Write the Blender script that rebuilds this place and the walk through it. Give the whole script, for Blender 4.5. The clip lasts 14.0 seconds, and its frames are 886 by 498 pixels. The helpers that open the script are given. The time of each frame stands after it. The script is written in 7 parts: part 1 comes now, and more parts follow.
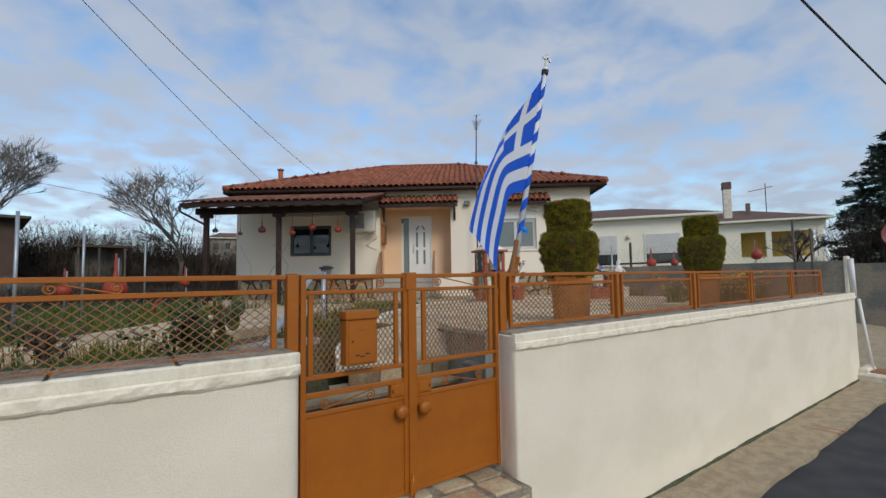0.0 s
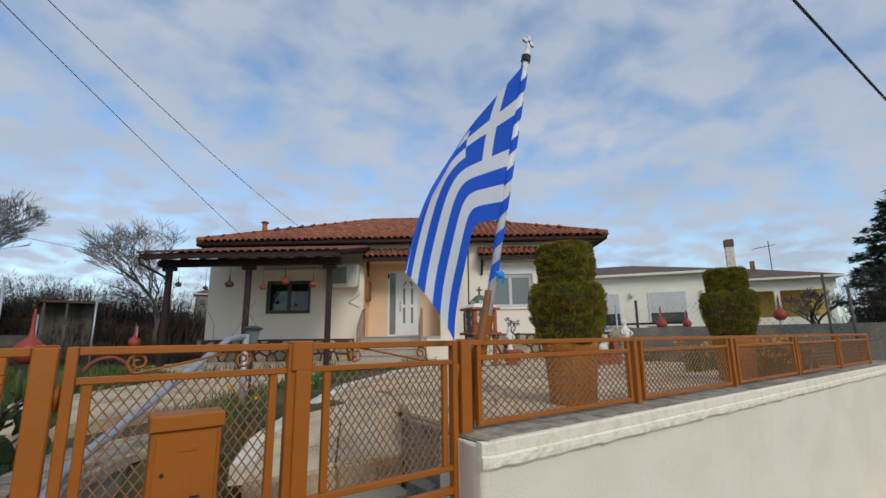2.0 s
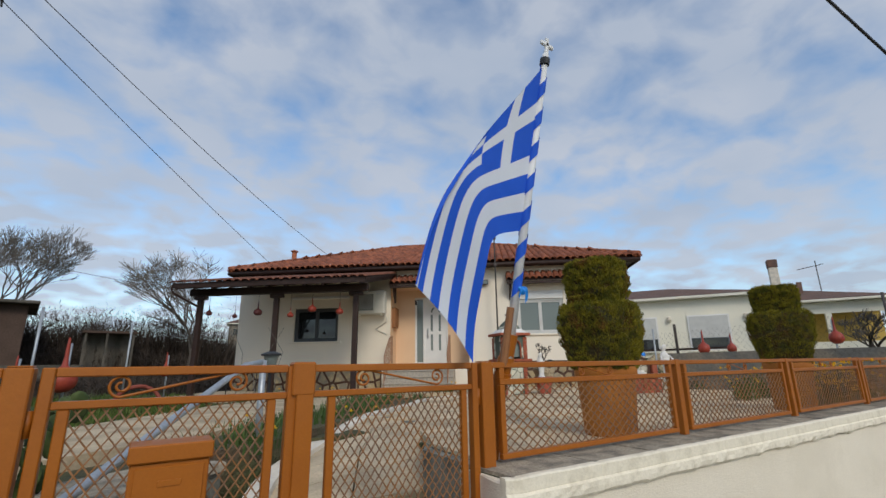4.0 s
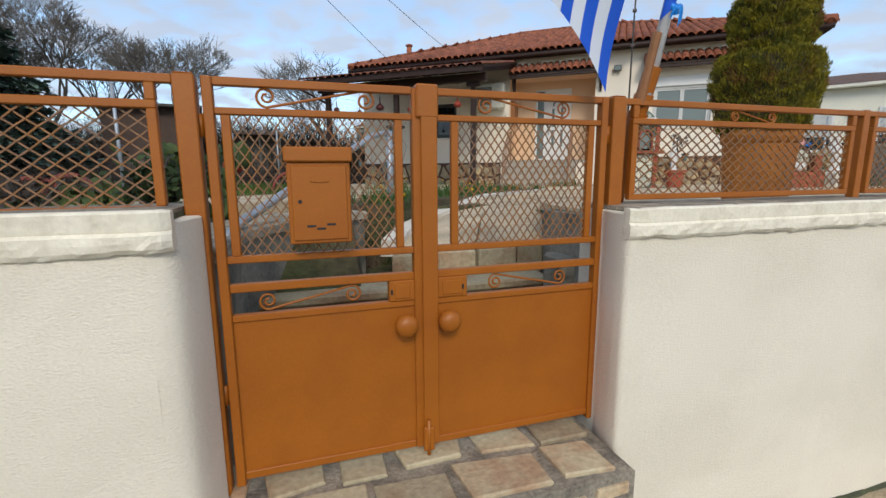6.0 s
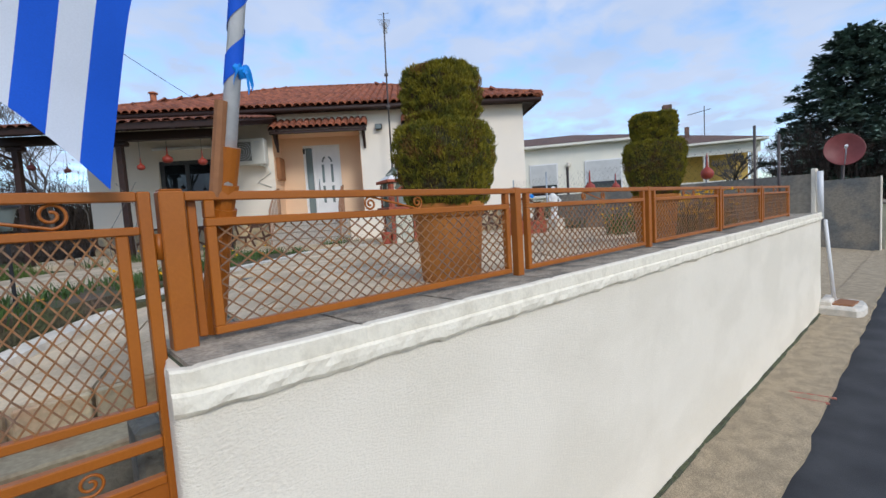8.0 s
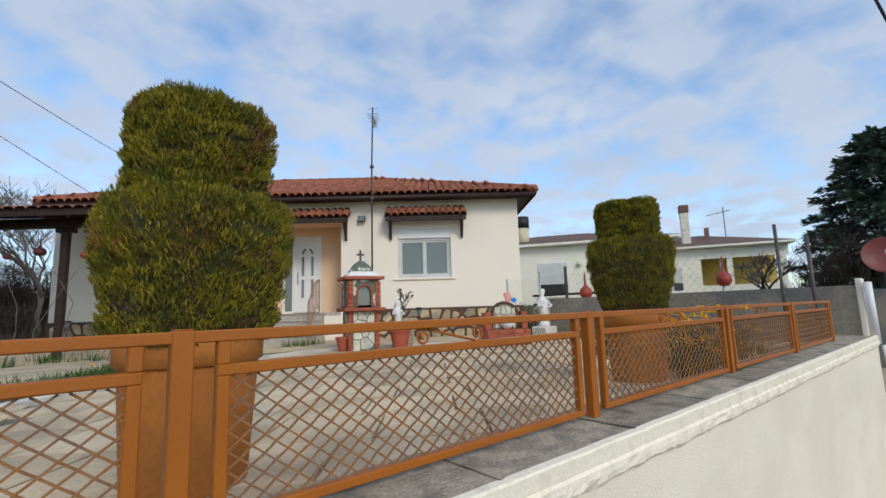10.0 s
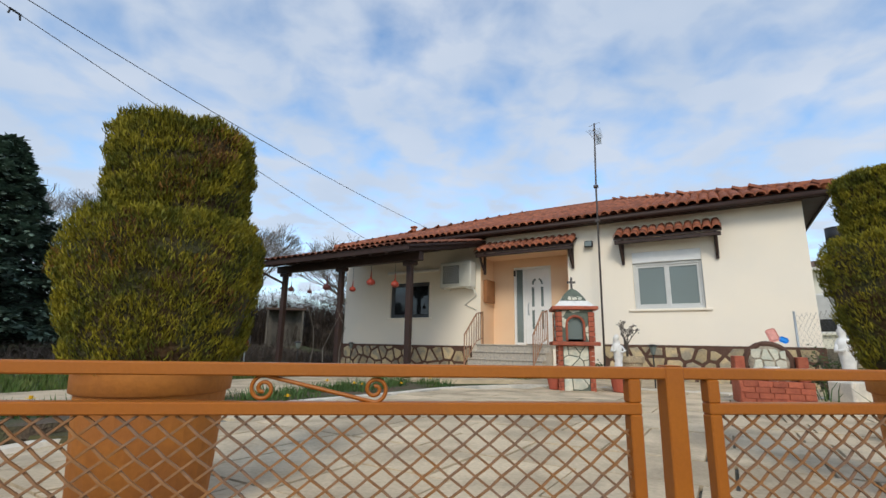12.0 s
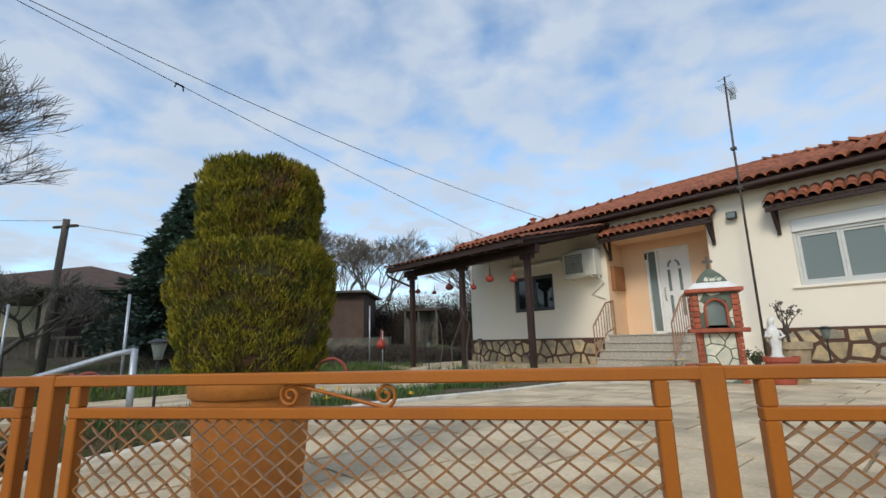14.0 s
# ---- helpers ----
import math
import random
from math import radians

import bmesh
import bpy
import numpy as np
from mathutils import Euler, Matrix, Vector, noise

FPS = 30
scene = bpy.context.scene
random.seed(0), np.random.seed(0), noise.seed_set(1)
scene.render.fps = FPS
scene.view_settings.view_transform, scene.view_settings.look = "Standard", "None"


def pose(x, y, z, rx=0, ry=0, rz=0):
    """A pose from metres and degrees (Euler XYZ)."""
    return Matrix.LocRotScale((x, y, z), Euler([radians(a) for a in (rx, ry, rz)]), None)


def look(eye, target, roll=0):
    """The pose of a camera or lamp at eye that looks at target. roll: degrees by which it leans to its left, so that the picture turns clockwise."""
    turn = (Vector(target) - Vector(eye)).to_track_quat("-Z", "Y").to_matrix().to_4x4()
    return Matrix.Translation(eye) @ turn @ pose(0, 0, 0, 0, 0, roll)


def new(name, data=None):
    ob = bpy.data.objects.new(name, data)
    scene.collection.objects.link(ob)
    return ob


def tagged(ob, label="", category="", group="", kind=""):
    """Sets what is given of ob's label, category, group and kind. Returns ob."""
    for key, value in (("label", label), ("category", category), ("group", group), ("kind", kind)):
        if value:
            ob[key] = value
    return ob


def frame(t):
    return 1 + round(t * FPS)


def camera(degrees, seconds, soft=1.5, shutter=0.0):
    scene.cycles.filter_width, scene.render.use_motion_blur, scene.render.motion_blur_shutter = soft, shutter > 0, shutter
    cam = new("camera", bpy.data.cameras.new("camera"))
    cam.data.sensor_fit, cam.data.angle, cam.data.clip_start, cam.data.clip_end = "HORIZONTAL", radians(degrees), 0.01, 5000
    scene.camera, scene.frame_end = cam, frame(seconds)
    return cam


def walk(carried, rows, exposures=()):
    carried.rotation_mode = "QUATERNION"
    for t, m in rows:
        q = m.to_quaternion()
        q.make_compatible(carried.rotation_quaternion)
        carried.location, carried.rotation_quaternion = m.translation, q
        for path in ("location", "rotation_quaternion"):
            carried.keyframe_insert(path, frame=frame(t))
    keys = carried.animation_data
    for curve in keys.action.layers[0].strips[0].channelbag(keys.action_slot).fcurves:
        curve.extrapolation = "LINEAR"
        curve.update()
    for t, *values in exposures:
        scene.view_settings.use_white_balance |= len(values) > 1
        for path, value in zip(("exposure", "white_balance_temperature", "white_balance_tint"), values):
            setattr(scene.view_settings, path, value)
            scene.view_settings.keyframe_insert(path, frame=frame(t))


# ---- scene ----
cam = camera(89.2, 14.0)
PATH = [
    (0, (-1.534, -2.493, 1.521), (-0.356, -0.881, 1.647), -0.9),
    (0.5, (-1.299, -2.292, 1.52), (-0.122, -0.683, 1.679), -0.6),
    (1, (-1.005, -2.1, 1.54), (0.171, -0.496, 1.747), -0.6),
    (1.5, (-0.77, -1.906, 1.551), (0.398, -0.317, 1.885), -0.8),
    (2, (-0.607, -1.783, 1.567), (0.556, -0.201, 1.949), -0.6),
    (2.2, (-0.538, -1.745, 1.574), (0.624, -0.167, 1.975), -0.7),
    (4.3, (-0.459, -1.645, 1.515), (0.524, 0.021, 2.023), -0.5),
    (4.5, (-0.463, -1.626, 1.454), (0.401, 0.129, 1.87), 0.2),
    (5, (-0.507, -1.628, 1.337), (0.171, 0.254, 1.328), -0.3),
    (5.5, (-0.49, -1.604, 1.271), (0.125, 0.28, 1.001), -0.3),
    (6, (-0.438, -1.601, 1.254), (0.162, 0.277, 0.916), -0.3),
    (6.5, (-0.36, -1.623, 1.249), (0.278, 0.233, 0.863), 0.1),
    (7, (-0.187, -1.613, 1.295), (0.678, 0.14, 0.871), 0.9),
    (7.5, (0.158, -1.465, 1.381), (1.368, 0.092, 1.052), -0.3),
    (8, (0.532, -1.412, 1.44), (1.874, 0.063, 1.287), -3.5),
    (8.5, (0.9, -1.417, 1.515), (2.262, 0.044, 1.425), -3.2),
    (9, (1.321, -1.292, 1.542), (2.698, 0.154, 1.653), -2.0),
    (11.5, (3.035, -1.033, 1.614), (3.75, 0.794, 2.005), 0.2),
    (12, (3.22, -0.984, 1.592), (3.448, 0.96, 2.002), 1.0),
    (12.5, (3.356, -0.957, 1.608), (3.262, 0.998, 2.022), 1.2),
    (13, (3.44, -0.953, 1.605), (3.156, 0.984, 2.016), 0.3),
    (13.5, (3.476, -0.983, 1.609), (3.111, 0.942, 2.01), -1.1),
    (14, (3.508, -0.988, 1.614), (3.171, 0.944, 2.004), -1.6),
]
walk(cam, [(t, look(eye, target, roll)) for t, eye, target, roll in PATH], [(0, -0.47, 6250, 10), (2.2, -0.45, 6250, 10), (4.5, -0.42, 6450, 10), (5.2, -0.32, 6500, 10), (6.2, -0.12, 6150, 10), (7.0, -0.05, 5800, 11), (8.0, -0.12, 5750, 12), (9, -0.27, 5850, 10), (11.5, -0.08, 6300, 9), (14, -0.1, 6300, 7)])

TURN = -38.45                      # the house stands at this angle to the street
HM = pose(-0.16, 0, 0, 0, 0, TURN)     # house frame: u along the front, v into the house


# ---- world, sun, exposure ----
SUN_DIR = Vector((-0.16, -0.74, 0.53)).normalized()
world = bpy.data.worlds.new("sky")
scene.world = world
world.use_nodes = True
wn, wl = world.node_tree.nodes, world.node_tree.links
wn.clear()
w_out = wn.new("ShaderNodeOutputWorld")
w_bg = wn.new("ShaderNodeBackground")
w_sky = wn.new("ShaderNodeTexSky")
w_sky.sky_type, w_sky.sun_disc = "NISHITA", False
w_sky.sun_elevation = math.asin(SUN_DIR.z)
w_sky.sun_rotation = math.atan2(SUN_DIR.x, SUN_DIR.y)
w_sky.air_density, w_sky.dust_density, w_sky.ozone_density = 1.0, 0.6, 1.6
w_tc = wn.new("ShaderNodeTexCoord")
w_sep = wn.new("ShaderNodeSeparateXYZ")
wl.new(w_tc.outputs["Generated"], w_sep.inputs[0])
w_h = wn.new("ShaderNodeMath"); w_h.operation = "MAXIMUM"; w_h.inputs[1].default_value = 0.0
wl.new(w_sep.outputs["Z"], w_h.inputs[0])
w_h2 = wn.new("ShaderNodeMath"); w_h2.operation = "ADD"; w_h2.inputs[1].default_value = 0.22
wl.new(w_h.outputs[0], w_h2.inputs[0])
w_cmb = wn.new("ShaderNodeCombineXYZ")
for axis in "XY":
    d = wn.new("ShaderNodeMath"); d.operation = "DIVIDE"
    wl.new(w_sep.outputs[axis], d.inputs[0]); wl.new(w_h2.outputs[0], d.inputs[1])
    wl.new(d.outputs[0], w_cmb.inputs[axis])
w_n1 = wn.new("ShaderNodeTexNoise")
w_n1.inputs["Scale"].default_value, w_n1.inputs["Detail"].default_value, w_n1.inputs["Roughness"].default_value = 5.6, 5.0, 0.48
w_n1.inputs["Distortion"].default_value = 0.25
wl.new(w_cmb.outputs[0], w_n1.inputs["Vector"])
w_r1 = wn.new("ShaderNodeValToRGB")
w_r1.color_ramp.elements[0].position, w_r1.color_ramp.elements[1].position = 0.24, 0.58
wl.new(w_n1.outputs["Fac"], w_r1.inputs["Fac"])
w_n2 = wn.new("ShaderNodeTexNoise")
w_n2.inputs["Scale"].default_value, w_n2.inputs["Detail"].default_value = 1.7, 4.0
wl.new(w_cmb.outputs[0], w_n2.inputs["Vector"])
w_r2 = wn.new("ShaderNodeValToRGB")
w_r2.color_ramp.elements[0].position, w_r2.color_ramp.elements[1].position = 0.32, 0.68
w_r2.color_ramp.elements[0].color = (6.7, 7.7, 9.3, 1)
w_r2.color_ramp.elements[1].color = (8.7, 9.2, 10.2, 1)
wl.new(w_n2.outputs["Fac"], w_r2.inputs["Fac"])
w_mix = wn.new("ShaderNodeMix"); w_mix.data_type = "RGBA"
w_fac = wn.new("ShaderNodeMath"); w_fac.operation = "MULTIPLY"; w_fac.inputs[1].default_value = 0.9
wl.new(w_r1.outputs["Color"], w_fac.inputs[0])
wl.new(w_fac.outputs[0], w_mix.inputs["Factor"])
w_gain = wn.new("ShaderNodeMix"); w_gain.data_type, w_gain.blend_type = "RGBA", "MULTIPLY"
w_gain.inputs["Factor"].default_value = 1.0
w_gain.inputs["B"].default_value = (2.7, 2.9, 2.9, 1)
wl.new(w_sky.outputs[0], w_gain.inputs["A"])
wl.new(w_gain.outputs["Result"], w_mix.inputs["A"])
wl.new(w_r2.outputs["Color"], w_mix.inputs["B"])
wl.new(w_mix.outputs["Result"], w_bg.inputs["Color"])
w_bg.inputs["Strength"].default_value = 0.085
wl.new(w_bg.outputs[0], w_out.inputs["Surface"])

sun = new("sun", bpy.data.lights.new("sun", "SUN"))
sun.data.energy, sun.data.angle, sun.data.color = 1.95, radians(18), (1.0, 0.91, 0.76)
sun.matrix_world = look(SUN_DIR * 40, (0, 0, 0))


# ---- materials ----
def mat(name, color, rough=0.7, metal=0.0, scale=6.0, var=0.18, fine=60.0, bump=0.15, dist=0.01, tint=None, amount=0.5, spec=0.4, island=0.0, obj=0.0, stretch=(1, 1, 1), edge=(0.42, 0.62)):
    """A procedural surface: broad mottling, fine grain, an optional second colour in patches, and relief."""
    m = bpy.data.materials.new(name)
    m.use_nodes = True
    n, l = m.node_tree.nodes, m.node_tree.links
    b = n["Principled BSDF"]
    b.inputs["Roughness"].default_value, b.inputs["Metallic"].default_value = rough, metal
    b.inputs["Specular IOR Level"].default_value = spec
    tc = n.new("ShaderNodeTexCoord")
    mp = n.new("ShaderNodeMapping"); mp.inputs["Scale"].default_value = stretch
    l.new(tc.outputs["Object"], mp.inputs["Vector"])
    big = n.new("ShaderNodeTexNoise"); big.inputs["Scale"].default_value = scale; big.inputs["Detail"].default_value = 5
    small = n.new("ShaderNodeTexNoise"); small.inputs["Scale"].default_value = fine; small.inputs["Detail"].default_value = 4
    l.new(mp.outputs[0], big.inputs["Vector"]); l.new(mp.outputs[0], small.inputs["Vector"])
    base = n.new("ShaderNodeMix"); base.data_type = "RGBA"
    base.inputs["A"].default_value = (*color, 1)
    base.inputs["B"].default_value = (*(tint or [c * 0.75 for c in color]), 1)
    ramp = n.new("ShaderNodeMapRange"); ramp.inputs["From Min"].default_value, ramp.inputs["From Max"].default_value = edge
    ramp.inputs["To Max"].default_value = amount
    l.new(big.outputs["Fac"], ramp.inputs["Value"]); l.new(ramp.outputs[0], base.inputs["Factor"])
    hsv = n.new("ShaderNodeHueSaturation")
    l.new(base.outputs["Result"], hsv.inputs["Color"])
    val = n.new("ShaderNodeMapRange")
    val.inputs["From Min"].default_value, val.inputs["From Max"].default_value = 0.25, 0.75
    val.inputs["To Min"].default_value, val.inputs["To Max"].default_value = 1 - var, 1 + var
    l.new(small.outputs["Fac"], val.inputs["Value"])
    value = val.outputs[0]
    for amount2, kind in ((island, "geo"), (obj, "obj")):
        if amount2:
            src = n.new("ShaderNodeNewGeometry" if kind == "geo" else "ShaderNodeObjectInfo")
            mr = n.new("ShaderNodeMapRange")
            mr.inputs["To Min"].default_value, mr.inputs["To Max"].default_value = 1 - amount2, 1 + amount2
            l.new(src.outputs["Random Per Island" if kind == "geo" else "Random"], mr.inputs["Value"])
            mul = n.new("ShaderNodeMath"); mul.operation = "MULTIPLY"
            l.new(value, mul.inputs[0]); l.new(mr.outputs[0], mul.inputs[1])
            value = mul.outputs[0]
    l.new(value, hsv.inputs["Value"])
    l.new(hsv.outputs[0], b.inputs["Base Color"])
    rr = n.new("ShaderNodeMapRange")
    rr.inputs["To Min"].default_value, rr.inputs["To Max"].default_value = max(0.03, rough - 0.1), min(1, rough + 0.1)
    l.new(big.outputs["Fac"], rr.inputs["Value"]); l.new(rr.outputs[0], b.inputs["Roughness"])
    if bump:
        bp = n.new("ShaderNodeBump"); bp.inputs["Strength"].default_value = bump; bp.inputs["Distance"].default_value = dist
        l.new(small.outputs["Fac"], bp.inputs["Height"]); l.new(bp.outputs[0], b.inputs["Normal"])
    return m


def leafy(name, color, tint, island=0.45, trans=0.25):
    m = mat(name, color, rough=0.65, tint=tint, scale=5, fine=30, var=0.2, bump=0, amount=0.9, island=island, spec=0.2)
    m.node_tree.nodes["Principled BSDF"].inputs["Subsurface Weight"].default_value = 0
    return m


M = {}
M["stucco"] = mat("white_stucco", (0.86, 0.775, 0.63), 0.9, scale=1.6, fine=115, var=0.05, bump=0.55, dist=0.007, stretch=(0.8, 0.8, 1.5), tint=(0.76, 0.68, 0.54), amount=0.6)
M["cap_paint"] = mat("painted_wall_edge", (0.88, 0.80, 0.64), 0.85, scale=14, fine=80, var=0.06, bump=0.4, dist=0.007, tint=(0.62, 0.54, 0.40), amount=0.6, edge=(0.48, 0.72))
M["cement"] = mat("weathered_cement", (0.39, 0.335, 0.255), 0.95, scale=9, fine=70, var=0.30, bump=0.8, dist=0.012, tint=(0.15, 0.135, 0.11), amount=0.9, obj=0.18, edge=(0.42, 0.68))
M["moss"] = mat("mossy_joint", (0.09, 0.10, 0.05), 0.95, scale=14, fine=60, var=0.3, bump=0.7, tint=(0.05, 0.05, 0.035), amount=0.8)
M["rust"] = mat("ochre_gate_paint", (0.37, 0.112, 0.009), 0.42, scale=5, fine=120, var=0.06, bump=0.12, dist=0.004, tint=(0.32, 0.092, 0.008), amount=0.6, spec=0.4)
# gate paint taken darker and greyer, with the strands' shading in the colour
M["mesh_paint"] = mat("shaded_mesh_paint", (0.29, 0.13, 0.042), 0.6, scale=9, fine=90, var=0.15, bump=0.1, tint=(0.20, 0.12, 0.075), amount=0.9)
M["asphalt"] = mat("asphalt", (0.055, 0.056, 0.06), 0.9, scale=2.0, fine=220, var=0.4, bump=0.8, dist=0.006, tint=(0.035, 0.036, 0.04), amount=0.9)
M["pavement"] = mat("rough_concrete_pavement", (0.47, 0.37, 0.24), 0.95, scale=7, fine=150, var=0.5, bump=1.0, dist=0.012, tint=(0.30, 0.245, 0.165), amount=0.6)
M["slab"] = mat("yard_concrete_slab", (0.62, 0.495, 0.33), 0.9, scale=2.2, fine=50, var=0.14, bump=0.5, dist=0.006, tint=(0.36, 0.285, 0.19), amount=0.8, obj=0.12)
M["kerb"] = mat("white_kerb", (0.76, 0.69, 0.58), 0.9, scale=5, fine=40, var=0.12, bump=0.5, tint=(0.50, 0.47, 0.41), amount=0.7)
M["joint"] = mat("dark_joint_ground", (0.20, 0.19, 0.165), 0.95, scale=5, fine=50, var=0.2, bump=0.6, tint=(0.12, 0.12, 0.09), amount=0.9)
M["soil"] = mat("garden_soil", (0.12, 0.085, 0.055), 1.0, scale=3, fine=40, var=0.4, bump=1.0, dist=0.03, tint=(0.07, 0.085, 0.03), amount=0.9)
M["grass_ground"] = mat("grassy_ground", (0.060, 0.082, 0.024), 1.0, scale=0.6, fine=14, var=0.4, bump=1.0, dist=0.05, tint=(0.085, 0.066, 0.035), amount=0.9)
M["stone"] = mat("gate_flagstone", (0.50, 0.42, 0.27), 0.85, scale=4, fine=40, var=0.2, bump=0.6, dist=0.008, tint=(0.36, 0.20, 0.11), amount=0.7, obj=0.34, edge=(0.50, 0.66))
M["grey_stone"] = mat("grey_step_stone", (0.27, 0.25, 0.20), 0.85, scale=4, fine=35, var=0.25, bump=0.7, dist=0.01, tint=(0.12, 0.12, 0.10), amount=0.9, obj=0.2)
M["house_white"] = mat("house_render", (0.86, 0.77, 0.64), 0.85, scale=0.8, fine=120, var=0.03, bump=0.25, dist=0.004, tint=(0.78, 0.72, 0.63), amount=0.5)
M["peach"] = mat("peach_render", (0.80, 0.56, 0.36), 0.85, scale=1.0, fine=120, var=0.03, bump=0.25, dist=0.004, tint=(0.76, 0.50, 0.31), amount=0.5)
M["plinth_joint"] = mat("brown_plinth_mortar", (0.10, 0.052, 0.035), 0.85, scale=8, fine=80, var=0.2, bump=0.4)
M["plinth_stone"] = mat("ochre_plinth_stone", (0.48, 0.37, 0.21), 0.8, scale=5, fine=40, var=0.2, bump=0.5, tint=(0.25, 0.22, 0.17), amount=0.9, obj=0.3)
M["tile"] = mat("clay_roof_tile", (0.35, 0.112, 0.050), 0.8, scale=5, fine=50, var=0.18, bump=0.4, tint=(0.20, 0.065, 0.04), amount=0.8, obj=0.3, island=0.3)
M["brown_tile"] = mat("brown_clay_tile", (0.20, 0.072, 0.040), 0.85, scale=5, fine=50, var=0.2, bump=0.4, tint=(0.11, 0.045, 0.030), amount=0.8, obj=0.3, island=0.3)
M["old_tile"] = mat("old_clay_tile", (0.17, 0.095, 0.07), 0.9, scale=3, fine=12, var=0.35, bump=0.6, dist=0.05, tint=(0.13, 0.09, 0.075), amount=0.9, island=0.3)
M["dark_wood"] = mat("dark_stained_wood", (0.028, 0.014, 0.011), 0.6, scale=4, fine=40, var=0.3, bump=0.3, tint=(0.045, 0.02, 0.014), amount=0.7, stretch=(1, 1, 8))
M["white_pvc"] = mat("white_pvc", (0.80, 0.79, 0.77), 0.35, scale=3, fine=80, var=0.02, bump=0.03, amount=0.2, spec=0.5)
M["shutter"] = mat("grey_shutter_pvc", (0.60, 0.60, 0.58), 0.5, scale=3, fine=80, var=0.03, bump=0.05, amount=0.3)
M["marble"] = mat("speckled_marble_step", (0.48, 0.42, 0.34), 0.5, scale=20, fine=120, var=0.25, bump=0.1, tint=(0.33, 0.30, 0.27), amount=0.8)
M["ac"] = mat("cream_ac_casing", (0.70, 0.68, 0.60), 0.5, scale=3, fine=60, var=0.03, bump=0.05, amount=0.3)
M["dark"] = mat("dark_plastic", (0.02, 0.02, 0.022), 0.5, var=0.1, bump=0.05)
M["iron"] = mat("brown_rail_paint", (0.36, 0.19, 0.11), 0.5, scale=6, fine=60, var=0.1, bump=0.1)
M["galv"] = mat("galvanised_steel", (0.42, 0.45, 0.48), 0.45, metal=0.6, scale=9, fine=60, var=0.15, bump=0.1, tint=(0.35, 0.38, 0.42), amount=0.6)
M["mast"] = mat("dark_steel_mast", (0.10, 0.085, 0.08), 0.55, metal=0.5, scale=9, fine=60, var=0.2, bump=0.1)
M["brick"] = mat("red_shrine_brick", (0.38, 0.10, 0.05), 0.75, scale=12, fine=60, var=0.2, bump=0.4, tint=(0.28, 0.07, 0.04), amount=0.7, obj=0.2)
M["shrine_stone"] = mat("pale_shrine_stone", (0.62, 0.58, 0.46), 0.7, scale=8, fine=50, var=0.15, bump=0.3, tint=(0.44, 0.46, 0.38), amount=0.8, obj=0.15)
M["mortar"] = mat("green_grey_mortar", (0.12, 0.14, 0.11), 0.9, scale=9, fine=60, var=0.2, bump=0.4)
M["pot"] = mat("terracotta_pot", (0.41, 0.145, 0.022), 0.8, scale=6, fine=60, var=0.1, bump=0.3, dist=0.006, tint=(0.33, 0.115, 0.025), amount=0.8)
M["redpot"] = mat("red_clay_pot", (0.40, 0.09, 0.05), 0.7, scale=6, fine=60, var=0.1, bump=0.2)
M["gourd"] = mat("red_painted_gourd", (0.34, 0.05, 0.026), 0.5, scale=8, fine=50, var=0.12, bump=0.15, tint=(0.25, 0.035, 0.025), amount=0.7)
M["darkgourd"] = mat("dark_dried_gourd", (0.10, 0.025, 0.025), 0.55, scale=8, fine=50, var=0.15, bump=0.15)
M["statue"] = mat("white_plaster", (0.76, 0.74, 0.70), 0.8, scale=10, fine=60, var=0.06, bump=0.2)
M["flag_blue"] = mat("flag_blue_cloth", (0.012, 0.10, 0.62), 0.75, scale=4, fine=300, var=0.06, bump=0.1, dist=0.001, amount=0.3)
M["flag_white"] = mat("flag_white_cloth", (0.70, 0.73, 0.80), 0.75, scale=4, fine=300, var=0.04, bump=0.1, dist=0.001, amount=0.2)
M["ribbon"] = mat("light_blue_ribbon", (0.02, 0.27, 0.80), 0.5, var=0.05, bump=0.05)
M["pole_white"] = mat("white_pole_paint", (0.78, 0.78, 0.77), 0.5, scale=8, fine=60, var=0.05, bump=0.1)
M["hedge"] = mat("clipped_cypress_sprig", (0.235, 0.195, 0.014), 0.65, scale=15, fine=60, var=0.2, bump=0, tint=(0.07, 0.082, 0.012), amount=0.85, island=0.35, spec=0.2)
M["hedge_dry"] = leafy("dry_cypress_sprig", (0.21, 0.105, 0.022), (0.12, 0.06, 0.02), 0.4)
# core kept dark: stands for shade between the sprigs, with brown twig patches
M["hedge_core"] = mat("shaded_cypress_twigs", (0.045, 0.042, 0.014), 0.95, scale=12, fine=40, var=0.4, bump=1.0, dist=0.03, tint=(0.07, 0.035, 0.012), amount=0.9)
M["conifer"] = leafy("dark_conifer_needles", (0.16, 0.22, 0.17), (0.09, 0.14, 0.11), 0.4)
M["bark"] = mat("grey_bark", (0.11, 0.093, 0.078), 0.95, scale=8, fine=40, var=0.3, bump=0.7, dist=0.02, stretch=(1, 1, 0.3))
M["twig"] = mat("bare_twigs", (0.17, 0.15, 0.13), 0.95, scale=4, fine=20, var=0.25, bump=0, island=0.2)
M["blade"] = leafy("green_blades", (0.065, 0.112, 0.020), (0.11, 0.125, 0.035), 0.4)
M["daff_leaf"] = leafy("bluish_daffodil_leaves", (0.055, 0.105, 0.030), (0.085, 0.125, 0.035), 0.35)
M["yellow"] = mat("yellow_petals", (0.80, 0.46, 0.01), 0.6, var=0.1, bump=0, island=0.1)
M["shrub"] = leafy("dry_brown_shrub", (0.070, 0.052, 0.042), (0.045, 0.038, 0.030), 0.4)
